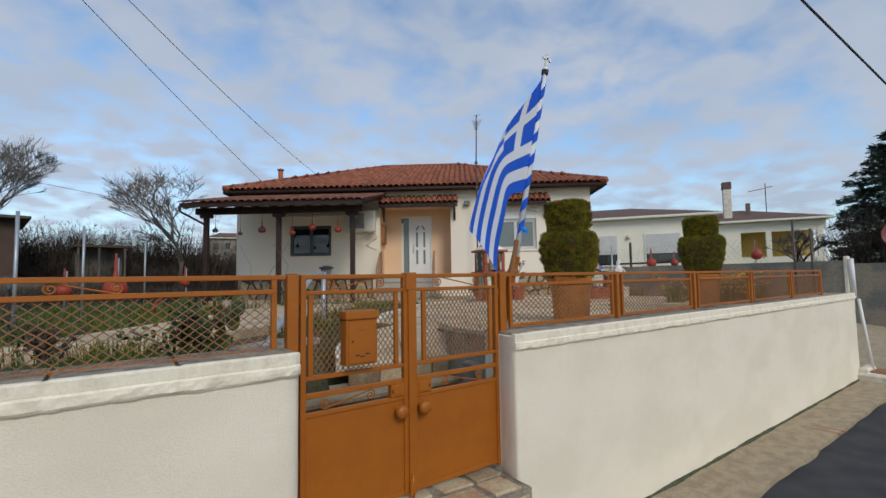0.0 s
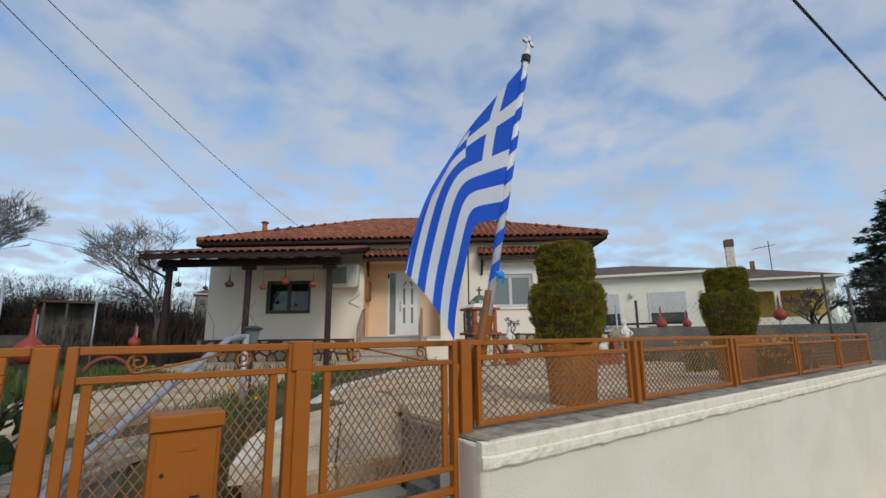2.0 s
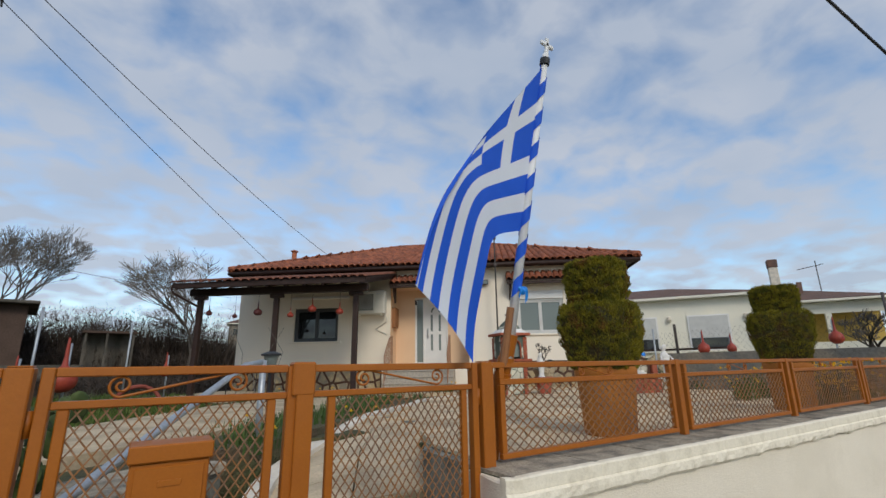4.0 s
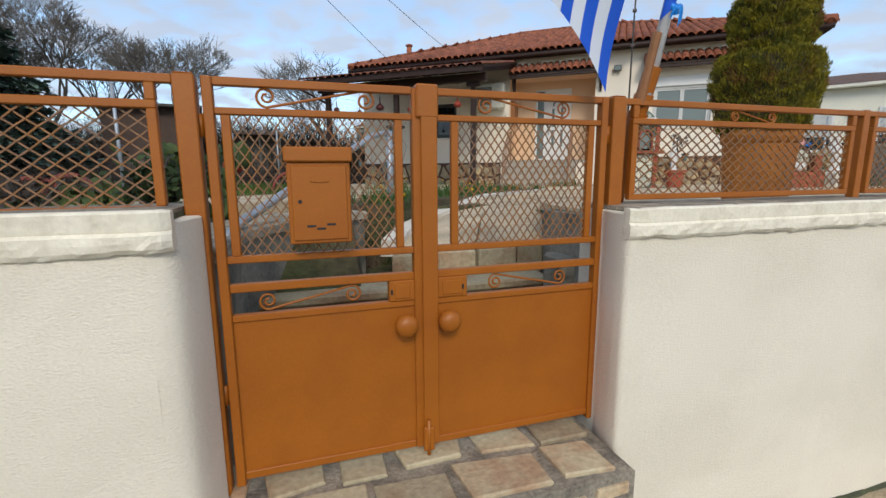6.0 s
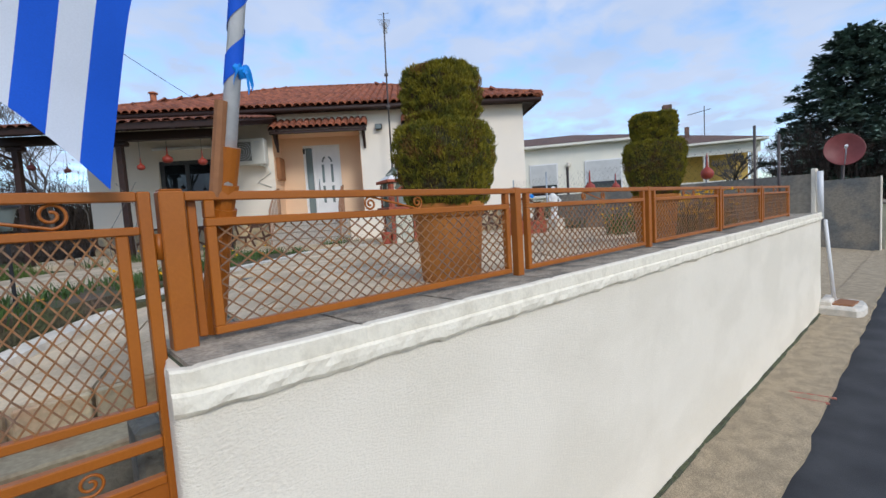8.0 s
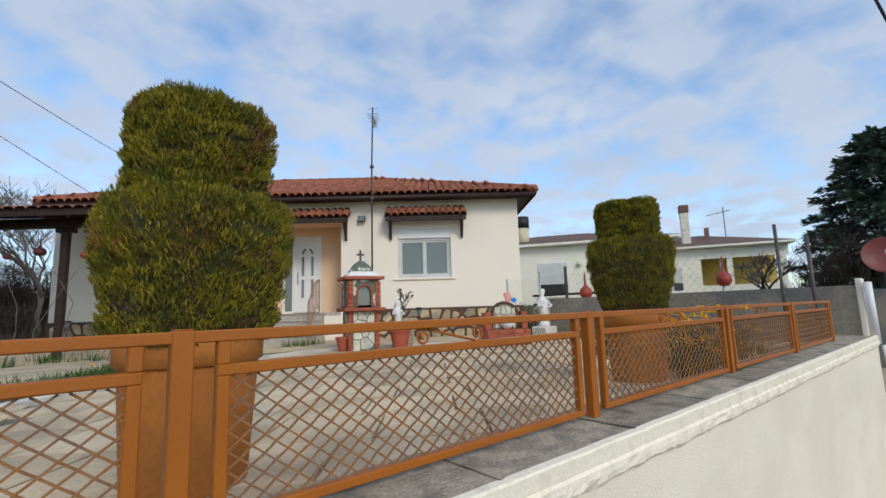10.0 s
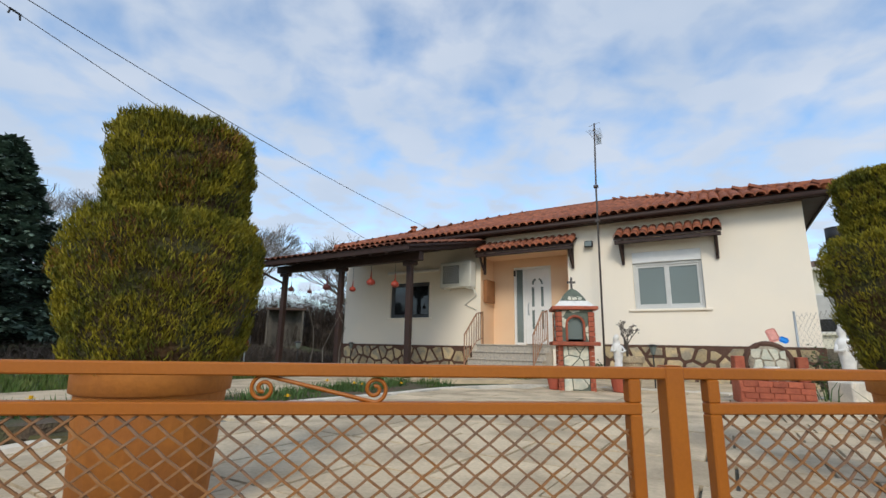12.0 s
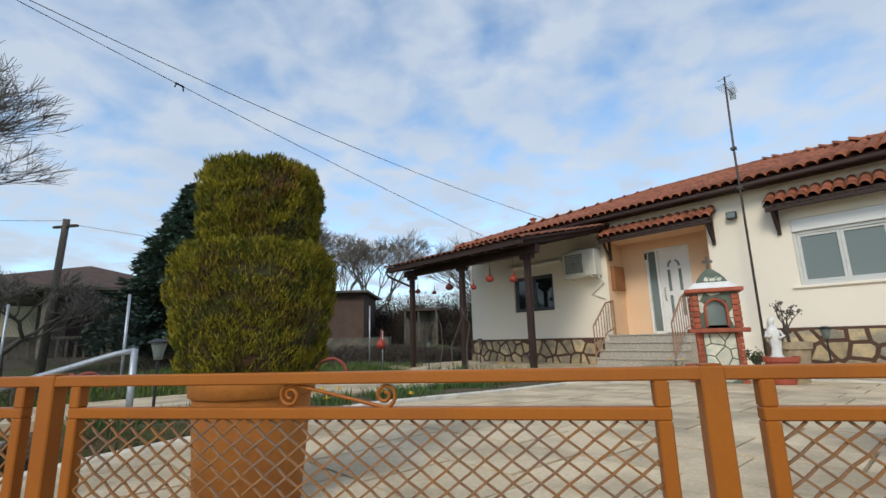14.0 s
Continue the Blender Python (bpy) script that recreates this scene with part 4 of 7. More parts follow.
def tiled_awning(u0, u1, name, label):
    """A small tiled canopy on two brackets over an opening."""
    a = thing(name, label, "awning", HM)
    va, vb, za, zb = VF - 0.42, VF - 0.003, 3.93, 4.16
    bm = bmesh.new()
    c = [bm.verts.new(p) for p in ((u0, va, za), (u1, va, za), (u1, vb, zb), (u0, vb, zb), (u0, va, za + 0.035), (u1, va, za + 0.035), (u1, vb, zb + 0.035), (u0, vb, zb + 0.035))]
    for f in ((0, 1, 2, 3), (7, 6, 5, 4), (0, 4, 5, 1), (1, 5, 6, 2), (2, 6, 7, 3), (3, 7, 4, 0)):
        bm.faces.new([c[k] for k in f])
    bmesh.ops.recalc_face_normals(bm, faces=bm.faces)
    part("boarding", bm, M["dark_wood"], a, "dark wooden boarding")
    part("front_beam", box(u0 + 0.02, u1 - 0.02, va + 0.02, va + 0.10, za - 0.085, za - 0.005, 0.006), M["dark_wood"], a)
    for u in (u0 + 0.12, u1 - 0.12):
        part("bracket", box(u - 0.03, u + 0.03, VF - 0.07, VF - 0.004, 3.42, 4.05, 0.005), M["dark_wood"], a)
        part("brace", tube([(u, VF - 0.05, 3.50), (u, VF - 0.20, 3.66), (u, VF - 0.34, 3.88)], 0.035, 6), M["dark_wood"], a)
    n = round((u1 - u0) / 0.175)
    tilt = math.degrees(math.atan2(zb - za, vb - va))
    for k in range(n):
        u = u0 + (k + 0.5) * (u1 - u0) / n
        for j in range(2):
            m = pose(u, va - 0.05 + 0.2 * j, za + 0.045 + 0.2 * j * math.tan(radians(tilt)), tilt + 2, 0, rng.uniform(-2, 2)) @ Matrix.Diagonal((0.84, 0.8, 1.0, 1))
            put_tile(a, m)
    return a


tiled_awning(-2.22, 0.40, "door_awning", "clay tiled canopy on dark brackets over the entrance")
tiled_awning(1.32, 3.42, "window_awning", "clay tiled canopy on dark brackets over the window")

# ---- gate, fence, letter box ----
def bar(bm, x0, x1, z0, z1, y0=-0.015, y1=0.015, bevel=0.003):
    add_box(bm, x0, x1, y0, y1, z0, z1, bevel=bevel)


def diamonds(x0, x1, z0, z1, w, h, t=0.0045, y=0.0):
    """Woven wire: two families of slanting strands, bent over and under one another, clipped to a rectangle."""
    bm = bmesh.new()
    slope = h / w
    for s in (1, -1):
        n0 = int(-(z1 - z0) / h) - 2
        n1 = int((x1 - x0) / w) + int((z1 - z0) / h) + 3
        for k in range(n0, n1):
            xa = x0 + k * w if s > 0 else x0 + k * w
            za, xb = z0, xa + s * (z1 - z0) / slope
            pts = []
            (px, pz), (qx, qz) = (xa, z0), (xb, z1)
            t0, t1 = 0.0, 1.0
            dx = qx - px
            for lim, sign in ((x0, 1), (x1, -1)):
                f0 = sign * (px - lim)
                f1 = sign * (qx - lim)
                if f0 < 0 and f1 < 0:
                    t0, t1 = 1, 0
                elif f0 < 0:
                    t0 = max(t0, f0 / (f0 - f1))
                elif f1 < 0:
                    t1 = min(t1, f0 / (f0 - f1))
            if t1 - t0 < 0.02:
                continue
            za, zb = z0 + (z1 - z0) * t0, z0 + (z1 - z0) * t1
            lev = [(za, 0.0)] + [(z0 + i * h / 2, (-1) ** i * s * 0.0026) for i in range(int((za - z0) / (h / 2)) + 1, int((zb - z0) / (h / 2) - 1e-6) + 1)] + [(zb, 0.0)]
            side = Vector((-slope, 0, s)).normalized() * t / 2
            rings = []
            for zz, wave in lev:
                p = Vector((px + dx * (zz - z0) / (z1 - z0), y + wave, zz))
                rings.append([bm.verts.new(p + i * side + Vector((0, j * t / 2, 0))) for i, j in ((1, 1), (1, -1), (-1, -1), (-1, 1))])
            for u, v in zip(rings, rings[1:]):
                for i in range(4):
                    bm.faces.new((u[i], u[(i + 1) % 4], v[(i + 1) % 4], v[i]))
    bmesh.ops.recalc_face_normals(bm, faces=bm.faces)
    return bm


def scroll(x0, x1, z, r=0.033, rising=True, thick=0.0042):
    """A wrought S: two spirals joined by a slanting bar that runs on from the foot of one to the top of the other."""
    bm = bmesh.new()
    k = 1 if rising else -1
    mid = Vector(((x0 + x1) / 2, 0, z))
    half = []
    for i in range(34):
        f = i / 33
        a = -math.pi / 2 - (1 - f) * 3.1 * math.pi
        rad = r * (0.20 + 0.80 * f)
        half.append(Vector((x0 - mid.x + rad * math.cos(a), 0, k * rad * math.sin(a))))
    line = half + [Vector((-p.x, 0, -p.z)) for p in reversed(half)]
    tube_into(bm, [mid + p for p in line], thick, 6)
    return bm


GT, GB = 1.547, 0.175


def gate_leaf(x0, x1, hinge_left, label):
    """A gate leaf of steel tube: sheet below, two bars with scrolls, expanded metal above."""
    g = thing("gate_leaf", label, "gate", pose(0, 0, 0), "leaves of the garden gate")
    hs, ms = (x0, x1) if hinge_left else (x1, x0)
    s = 1 if hinge_left else -1
    bm = bmesh.new(); bar(bm, min(hs, hs + s * 0.030), max(hs, hs + s * 0.030), GB - 0.02, GT, -0.02, 0.02); part("hinge_stile", bm, M["rust"], g)
    bm = bmesh.new(); bar(bm, min(ms, ms - s * 0.04), max(ms, ms - s * 0.04), GB, GT - 0.005, -0.02, 0.02); part("meeting_stile", bm, M["rust"], g)
    a, b = x0 + (0.030 if hinge_left else 0.04), x1 - (0.04 if hinge_left else 0.030)
    for name, z0, z1 in (("top_rail", GT - 0.026, GT), ("mesh_rail", 1.434, 1.456), ("middle_rail", 0.959, 0.983), ("lower_rail", 0.860, 0.888), ("panel_rail", 0.758, 0.782)):
        bm = bmesh.new(); bar(bm, a, b, z0, z1); part(name, bm, M["rust"], g)
    ia, ib = (a + 0.030, b - 0.048) if hinge_left else (a + 0.074, b - 0.040)
    for x in (ia, ib):
        bm = bmesh.new(); bar(bm, x - 0.014, x + 0.014, 0.983, 1.434, -0.012, 0.012); part("mesh_stile", bm, M["rust"], g)
    part("mesh", diamonds(ia + 0.014, ib - 0.014, 0.983, 1.434, 0.033, 0.046, 0.0042), M["mesh_paint"], g, "ochre painted expanded metal")
    part("scroll", scroll(*((-0.519, -0.204) if hinge_left else (0.243, 0.570)), 1.494, rising=hinge_left), M["rust"], g, smooth=True)
    part("scroll", scroll(*((-0.555, -0.271) if hinge_left else (0.291, 0.580)), 0.822, 0.031, rising=hinge_left), M["rust"], g, smooth=True)
    lx0, lx1 = (-0.140, b) if hinge_left else (a, 0.164)
    lock = part("lock_box", box(lx0, lx1, -0.022, 0.022, 0.782, 0.860, 0.004), M["rust"], g)
    part("lock_plate", box(lx0 + 0.02, lx1 - 0.02, -0.027, -0.0225, 0.794, 0.848, 0.002), M["rust"], lock)
    part("key_hole", box((lx0 + lx1) / 2 - 0.004 - s * 0.04, (lx0 + lx1) / 2 + 0.004 - s * 0.04, -0.0285, -0.0272, 0.812, 0.830), M["dark"], lock)
    sheet = part("sheet", box(a, b, -0.006, 0.006, GB + 0.03, 0.758), M["rust"], g, "plain ochre painted steel sheet")
    bm = bmesh.new(); bar(bm, a, b, GB, GB + 0.03); part("bottom_rail", bm, M["rust"], g)
    kx = b - 0.042 if hinge_left else a + 0.036
    knob = lathe([(0.024, 0.0), (0.026, 0.006), (0.016, 0.012), (0.015, 0.03), (0.030, 0.036), (0.042, 0.050), (0.044, 0.062), (0.038, 0.076), (0.022, 0.085), (0.008, 0.087)], 20)
    bmesh.ops.transform(knob, matrix=pose(kx, -0.006, 0.700, 90, 0, 0), verts=knob.verts)
    part("knob", knob, M["rust"], g, "round ochre painted door knob", smooth=True)
    for z in (1.40, 0.5):
        part("hinge", tube([(hs - s * 0.012, 0, z - 0.035), (hs - s * 0.012, 0, z + 0.035)], 0.011, 8), M["rust"], g, smooth=True)
    return g


left_leaf = gate_leaf(-0.702, -0.004, True, "ochre steel gate leaf carrying the letter box")
right_leaf = gate_leaf(0.004, 0.772, False, "ochre steel gate leaf with scrolls and expanded metal")
part("cover_strip", box(-0.016, 0.044, -0.034, -0.021, GB + 0.02, GT + 0.004, 0.003), M["rust"], left_leaf, "strip covering the gap of the gate")
part("top_catch", box(-0.032, 0.048, -0.036, 0.03, 1.442, 1.556, 0.006), M["rust"], left_leaf)
bolt = part("drop_bolt", box(-0.022, 0.020, -0.05, -0.035, 0.17, 0.27, 0.004), M["rust"], left_leaf, "drop bolt at the foot")
part("bolt_rod", tube([(-0.002, -0.045, 0.142), (-0.002, -0.045, 0.30)], 0.008, 8), M["rust"], bolt, smooth=True)


def gate_post(x0, x1, label):
    p = thing("gate_post", label, "post", Matrix(), "posts of the garden gate")
    part("tube", box(x0, x1, -0.03, 0.03, 0.10, 1.548, 0.004), M["rust"], p)
    part("cap", box(x0 + 0.004, x1 - 0.004, -0.026, 0.026, 1.5485, 1.553, 0.002), M["rust"], p)
    return p


gate_post(-0.778, -0.717, "ochre painted steel gate post")
gate_post(0.788, 0.850, "ochre painted steel gate post")
bm = bmesh.new(); bar(bm, 0.862, 0.886, 1.13, 1.545, 0.012, 0.045)
tagged(part("stiffener", bm, M["rust"]), "ochre steel stiffener beside the gate post", "post")


def fence_panel(x0, x1, top0, top1):
    """A low panel of steel tube and expanded metal between two posts."""
    f = thing("garden_fence", "ochre steel fence section of expanded metal with a scroll", "fence", Matrix(), "sections of the garden fence")
    zb = 1.132
    for name, z0, z1 in (("top_rail", 1.521, 1.547), ("mesh_rail", 1.446, 1.471), ("bottom_rail", zb, zb + 0.024)):
        bm = bmesh.new(); bar(bm, x0 if name != "top_rail" else top0, x1 if name != "top_rail" else top1, z0, z1); part(name, bm, M["rust"], f)
    for a in (x0, x1 - 0.028):
        bm = bmesh.new(); bar(bm, a, a + 0.028, zb + 0.024, 1.446); part("stile", bm, M["rust"], f)
        bm = bmesh.new(); bar(bm, a, a + 0.028, 1.471, 1.521); part("stile", bm, M["rust"], f)
    part("mesh", diamonds(x0 + 0.028, x1 - 0.028, zb + 0.024, 1.444, 0.055, 0.042, 0.0046), M["mesh_paint"], f, "ochre painted expanded metal")
    c = (x0 + x1) / 2
    part("scroll", scroll(c - 0.112, c + 0.112, 1.496, 0.026, False), M["rust"], f, smooth=True)
    return f


def fence_post(x, w=0.034):
    p = thing("fence_post", "ochre painted steel fence post", "post", Matrix(), "posts of the garden fence")
    part("tube", box(x - w / 2, x + w / 2, -0.0185, 0.022, 1.10, 1.5485, 0.003), M["rust"], p)
    part("cap", box(x - w / 2 + 0.003, x + w / 2 - 0.003, -0.0155, 0.019, 1.549, 1.5515, 0.001), M["rust"], p)


PANELS = [(0.900, 2.258), (2.394, 3.778), (3.938, 5.400), (5.530, 6.950), (7.090, 8.450)]
for k, (a, b) in enumerate(PANELS):
    nxt = (b + PANELS[k + 1][0]) / 2 if k < len(PANELS) - 1 else b + 0.05
    prv = (a + PANELS[k - 1][1]) / 2 if k else a - 0.048
    fence_panel(a, b, prv, nxt)
    fence_post(nxt, 0.044)
WEST = [(-2.45, -0.828), (-4.15, -2.58), (-5.85, -4.28), (-7.55, -5.98)]
for k, (a, b) in enumerate(WEST):
    fence_panel(a, b, a - 0.065, b + 0.065 if k else b + 0.048)
    fence_post(a - 0.065, 0.044)

box_at = thing("letter_box", "ochre painted steel letter box on the gate mesh", "letter box", pose(-0.372, -0.012, 1.026))
part("body", box(-0.098, 0.098, -0.085, 0.0, 0.0, 0.262, 0.004), M["rust"], box_at)
bm = bmesh.new()
add_box(bm, -0.105, 0.105, -0.098, 0.0, 0.262, 0.312)
for v in bm.verts:
    if v.co.z > 0.3 and v.co.y < -0.05:
        v.co.z -= 0.004
bmesh.ops.bevel(bm, geom=list(bm.edges), offset=0.004, segments=1, affect="EDGES")
part("lid", bm, M["rust"], box_at)
part("front_door", box(-0.086, 0.086, -0.091, -0.0855, 0.012, 0.25, 0.003), M["rust"], box_at)
part("name_plate", box(-0.028, 0.030, -0.0945, -0.0915, 0.198, 0.214, 0.001), M["rust"], box_at)
part("lock", tube([(-0.062, -0.0955, 0.138), (-0.062, -0.0915, 0.138)], 0.006, 10), M["dark"], box_at)
for x, z in ((-0.03, 0.058), (0.0, 0.049), (0.032, 0.062)):
    part("viewing_slot", box(x - 0.014, x + 0.014, -0.0925, -0.0912, z - 0.0035, z + 0.0035), M["dark"], box_at)


# ---- pots with clipped cypresses ----
def clipped_bush(name, profile, square, seed, count, at, label):
    """Clipped evergreen: a twiggy core, coloured dark for the inner shade, and thousands of small upright sprigs on its
    skin.
    """
    r = random.Random(seed)
    t = thing(name, label, "topiary", at, "clipped cypresses")
    for tier in profile:
        (ra, za), (rb, zb), rt = tier
        core = bmesh.new()
        rings = []
        N, K = 28, 7
        def rad(ang, f):
            c, s = abs(math.cos(ang)), abs(math.sin(ang))
            sq = 1.0 / (c ** square + s ** square) ** (1 / square)
            soft = 1 - 0.07 * max(0.0, (f - 0.80) / 0.20) ** 2 - 0.10 * max(0.0, (0.18 - f) / 0.18) ** 2
            return (ra + (rb - ra) * min(1.0, 1.6 * f)) * sq * soft * (1 + 0.06 * noise.noise((3 * math.cos(ang) + seed, 3 * math.sin(ang), 4 * f)))
        prof = [(0.0, 0.0)] + [(1.0, k / K) for k in range(K + 1)] + [(0.9, 1.05), (0.5, 1.08), (0.0, 1.08)]
        for kk, (q, f) in enumerate(prof):
            ff = min(max(f, 0), 1)
            z = za + (zb - za) * f
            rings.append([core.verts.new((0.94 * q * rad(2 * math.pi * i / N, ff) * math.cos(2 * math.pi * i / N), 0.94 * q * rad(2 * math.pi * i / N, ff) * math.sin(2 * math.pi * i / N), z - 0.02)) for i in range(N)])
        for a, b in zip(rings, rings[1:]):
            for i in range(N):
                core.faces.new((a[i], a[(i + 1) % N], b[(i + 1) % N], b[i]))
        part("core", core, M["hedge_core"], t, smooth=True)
        vs, fs, dried = [], [], []
        for i in range(count):
            ang = r.uniform(0, 2 * math.pi)
            top = r.random() < 0.24
            if top:
                f, q = 1.03, math.sqrt(r.random())
                nrm = Vector((0.2 * math.cos(ang), 0.2 * math.sin(ang), 1))
            else:
                f, q = r.uniform(-0.02, 1.03), 1.0
                nrm = Vector((math.cos(ang), math.sin(ang), 0.15))
            R = rad(ang, min(max(f, 0), 1)) * q * (1.0 if not top else 0.97)
            hole = noise.noise((5 * R * math.cos(ang) + seed, 5 * R * math.sin(ang), 6 * f))
            if hole < -0.28 and r.random() < 0.75:
                continue
            depth = r.uniform(-0.035, 0.010) + 0.026 * noise.noise((15 * R * math.cos(ang), 15 * R * math.sin(ang) + seed, 9 * f))
            p = Vector((R * math.cos(ang), R * math.sin(ang), za + (zb - za) * f)) + nrm * depth
            d = (Vector((r.uniform(-0.5, 0.5), r.uniform(-0.5, 0.5), 1.0)) + nrm * r.uniform(0.1, 0.9)).normalized()
            side = d.cross(Vector((r.uniform(-1, 1), r.uniform(-1, 1), 0.2))).normalized()
            ln, wd = r.uniform(0.012, 0.030), r.uniform(0.0011, 0.0026)
            p = p - d * ln * 0.4
            bend = Vector((r.uniform(-1, 1), r.uniform(-1, 1), r.uniform(-0.6, 0.6))) * ln * 0.22
            k = len(vs)
            d = (d + nrm * 0.1).normalized()
            vs += [p - side * wd * 0.5, p + side * wd * 0.5, p + d * ln * 0.5 + bend + side * wd, p + d * ln * 0.5 + bend - side * wd, p + d * ln]
            fs += [(k, k + 1, k + 2, k + 3), (k + 3, k + 2, k + 4)]
            dry = 1 if noise.noise((7 * p.x + seed, 7 * p.y, 5 * p.z)) + r.uniform(-0.25, 0.25) > 0.50 else 0
            dried += [dry, dry]
        me = bpy.data.meshes.new("foliage")
        me.from_pydata(vs, [], fs)
        me.materials.append(M["hedge"])
        me.materials.append(M["hedge_dry"])
        me.polygons.foreach_set("material_index", dried)
        fo = new("foliage", me)
        fo.parent = t
    part("stem", tube([(0, 0, -0.25), (0.01, 0, 0.05), (0, 0, profile[-1][0][1] + 0.1)], 0.03, 8), M["bark"], t, smooth=True)
    return t


def big_pot(at, label):
    p = thing("plant_pot", label, "plant pot", at, "terracotta pots behind the fence")
    part("pot", lathe([(0.180, 0.0), (0.185, 0.01), (0.212, 0.40), (0.216, 0.405), (0.219, 0.41), (0.222, 0.475), (0.218, 0.48), (0.21, 0.48), (0.205, 0.43)], 36), M["pot"], p, smooth=False)
    part("rim_band", lathe([(0.216, 0.395), (0.225, 0.40), (0.228, 0.47), (0.224, 0.478)], 36), M["pot"], p, smooth=True)
    part("earth", lathe([(0.178, 0.42), (0.178, 0.44), (0.05, 0.445)], 20), M["soil"], p)
    return p


POT1, POT2 = (2.472, 0.650), (5.33, 0.550)
big_pot(pose(*POT1, 1.03, 0, 0, 20), "terracotta pot with a clipped cypress beside the fence")
big_pot(pose(*POT2, 1.03, 0, 0, 20), "terracotta pot with a clipped cypress near the yard's end")
clipped_bush("clipped_cypress", [((0.232, 0.0), (0.276, 0.460), 0), ((0.205, 0.475), (0.210, 0.805), 0)], 3.2, 3, 60000, pose(*POT1, 1.50, 0, 0, 12), "two-tier clipped cypress growing in a terracotta pot")
clipped_bush("clipped_cypress", [((0.205, 0.0), (0.285, 0.525), 0), ((0.200, 0.540), (0.210, 0.810), 0)], 3.6, 9, 48000, pose(*POT2, 1.50, 0, 0, 30), "two-tier clipped cypress with a flat crown in a pot")


# ---- flag on its pole ----
flagpole = thing("flagpole", "white wooden flagpole in an ochre steel sleeve, tied to the fence", "flagpole")
FP0, FP1 = Vector((0.922, 0.072, 1.12)), Vector((1.147, -0.231, 3.18))
fdir = (FP1 - FP0).normalized()
def fp(s):
    return FP0 + (FP1 - FP0) * s
part("sleeve", tube([fp(0.0) + Vector((0, 0.03, 0)), fp(0.15) + Vector((0, 0.036, 0)), fp(0.20) + Vector((0, 0.016, 0)), fp(0.27)], 0.036, 14, 0.034), M["rust"], flagpole, "ochre painted steel sleeve", smooth=False)
part("clamp", tube([fp(0.165) + Vector((0, 0.030, 0)), fp(0.185) + Vector((0, 0.022, 0))], 0.042, 14), M["rust"], flagpole)
part("clamp", tube([fp(0.205) + Vector((0, 0.014, 0)), fp(0.218) + Vector((0, 0.012, 0))], 0.040, 14), M["rust"], flagpole)
part("sleeve_tongue", tube([fp(0.20) + Vector((-0.03, -0.01, 0)), fp(0.33) + Vector((-0.03, -0.01, 0))], 0.018, 8), M["wood_board"], flagpole)
part("pole", tube([fp(0.2), fp(0.985)], 0.024, 12, 0.017), M["pole_white"], flagpole, smooth=True)
fa = fdir.cross(Vector((0, 1, 0))).normalized()
fb = fdir.cross(fa)
bm = bmesh.new()
prev = None
for k in range(161):
    s = 0.37 + 0.58 * k / 160
    ang = k / 160 * 2 * math.pi * 7
    w = 0.040
    row = [bm.verts.new(fp(s + q * w) + (math.cos(ang) * fa + math.sin(ang) * fb) * (0.0262 - 0.0065 * (s - 0.2))) for q in (-0.5, 0.5)]
    if prev:
        bm.faces.new((prev[0], prev[1], row[1], row[0]))
    prev = row
part("spiral_ribbon", bm, M["flag_blue"], flagpole, "blue ribbon wound round the pole")
bm = bmesh.new()
knot = fp(0.37) + Vector((0.012, -0.03, 0))
for ax, drop, w in ((0.030, -0.045, 0.014), (0.018, -0.06, 0.012), (-0.024, -0.035, 0.013)):
    rows = []
    for k in range(7):
        f = k / 6
        c = knot + Vector((ax * f, -0.012 * math.sin(3.1 * f), drop * f * f + 0.012 * math.sin(3.1 * f)))
        s = Vector((0.2, 0.5 * math.sin(4 * f + ax * 60), 1.0)).normalized() * w * (1 - 0.25 * f)
        rows.append((bm.verts.new(c - s), bm.verts.new(c + s)))
    for p, q in zip(rows, rows[1:]):
        bm.faces.new((p[0], q[0], q[1], p[1]))
tube_into(bm, [knot + Vector((-0.012, 0.012, 0.012)), knot, knot + Vector((0.008, 0.008, -0.016))], 0.013, 7)
part("ribbon_knot", bm, M["ribbon"], flagpole, "light blue ribbon knot with loose ends")
cross = part("finial_cross", tube([fp(0.965), fp(0.995)], 0.012, 8), M["pole_white"], flagpole, "white cross finial")
tip = fp(0.995)
part("cross_arm", box(-0.011, 0.011, -0.008, 0.008, 0, 0.105, 0.003, Matrix.Translation(tip) @ pose(0, 0, -0.02, 0, 8, 0)), M["pole_white"], cross)
part("cross_arm", box(-0.045, 0.045, -0.008, 0.008, 0.05, 0.073, 0.003, Matrix.Translation(tip) @ pose(0, 0, -0.02, 0, 8, 0)), M["pole_white"], cross)
part("ribbon_tie", tube([fp(0.955) , fp(0.972)], 0.027, 10), M["dark"], flagpole)


def flag_point(a, b):
    """A place on the cloth: a along the hoist from the top, b out along the fly; the cloth droops to the west and its end hangs down."""
    p = fp(0.955 - 0.44 * a)
    n = max(1, round(26 * b))
    length, start = 1.50 - 0.68 * a, 0.80 - 0.50 * a
    for k in range(n):
        f = b * (k + 0.5) / n
        hang = 1 / (1 + math.exp(-(f - start) * 16))
        ang = radians((52 - 41 * a) * (1 - hang) + 80 * hang)
        turn = 0.34 * math.sin(8.5 * f + 2.4 * a) * min(1, 3 * f)
        p = p + Vector((-math.cos(ang) * math.cos(turn), math.cos(ang) * math.sin(turn) + 0.30 * math.sin(turn), -math.sin(ang))) * length * b / n
    return p


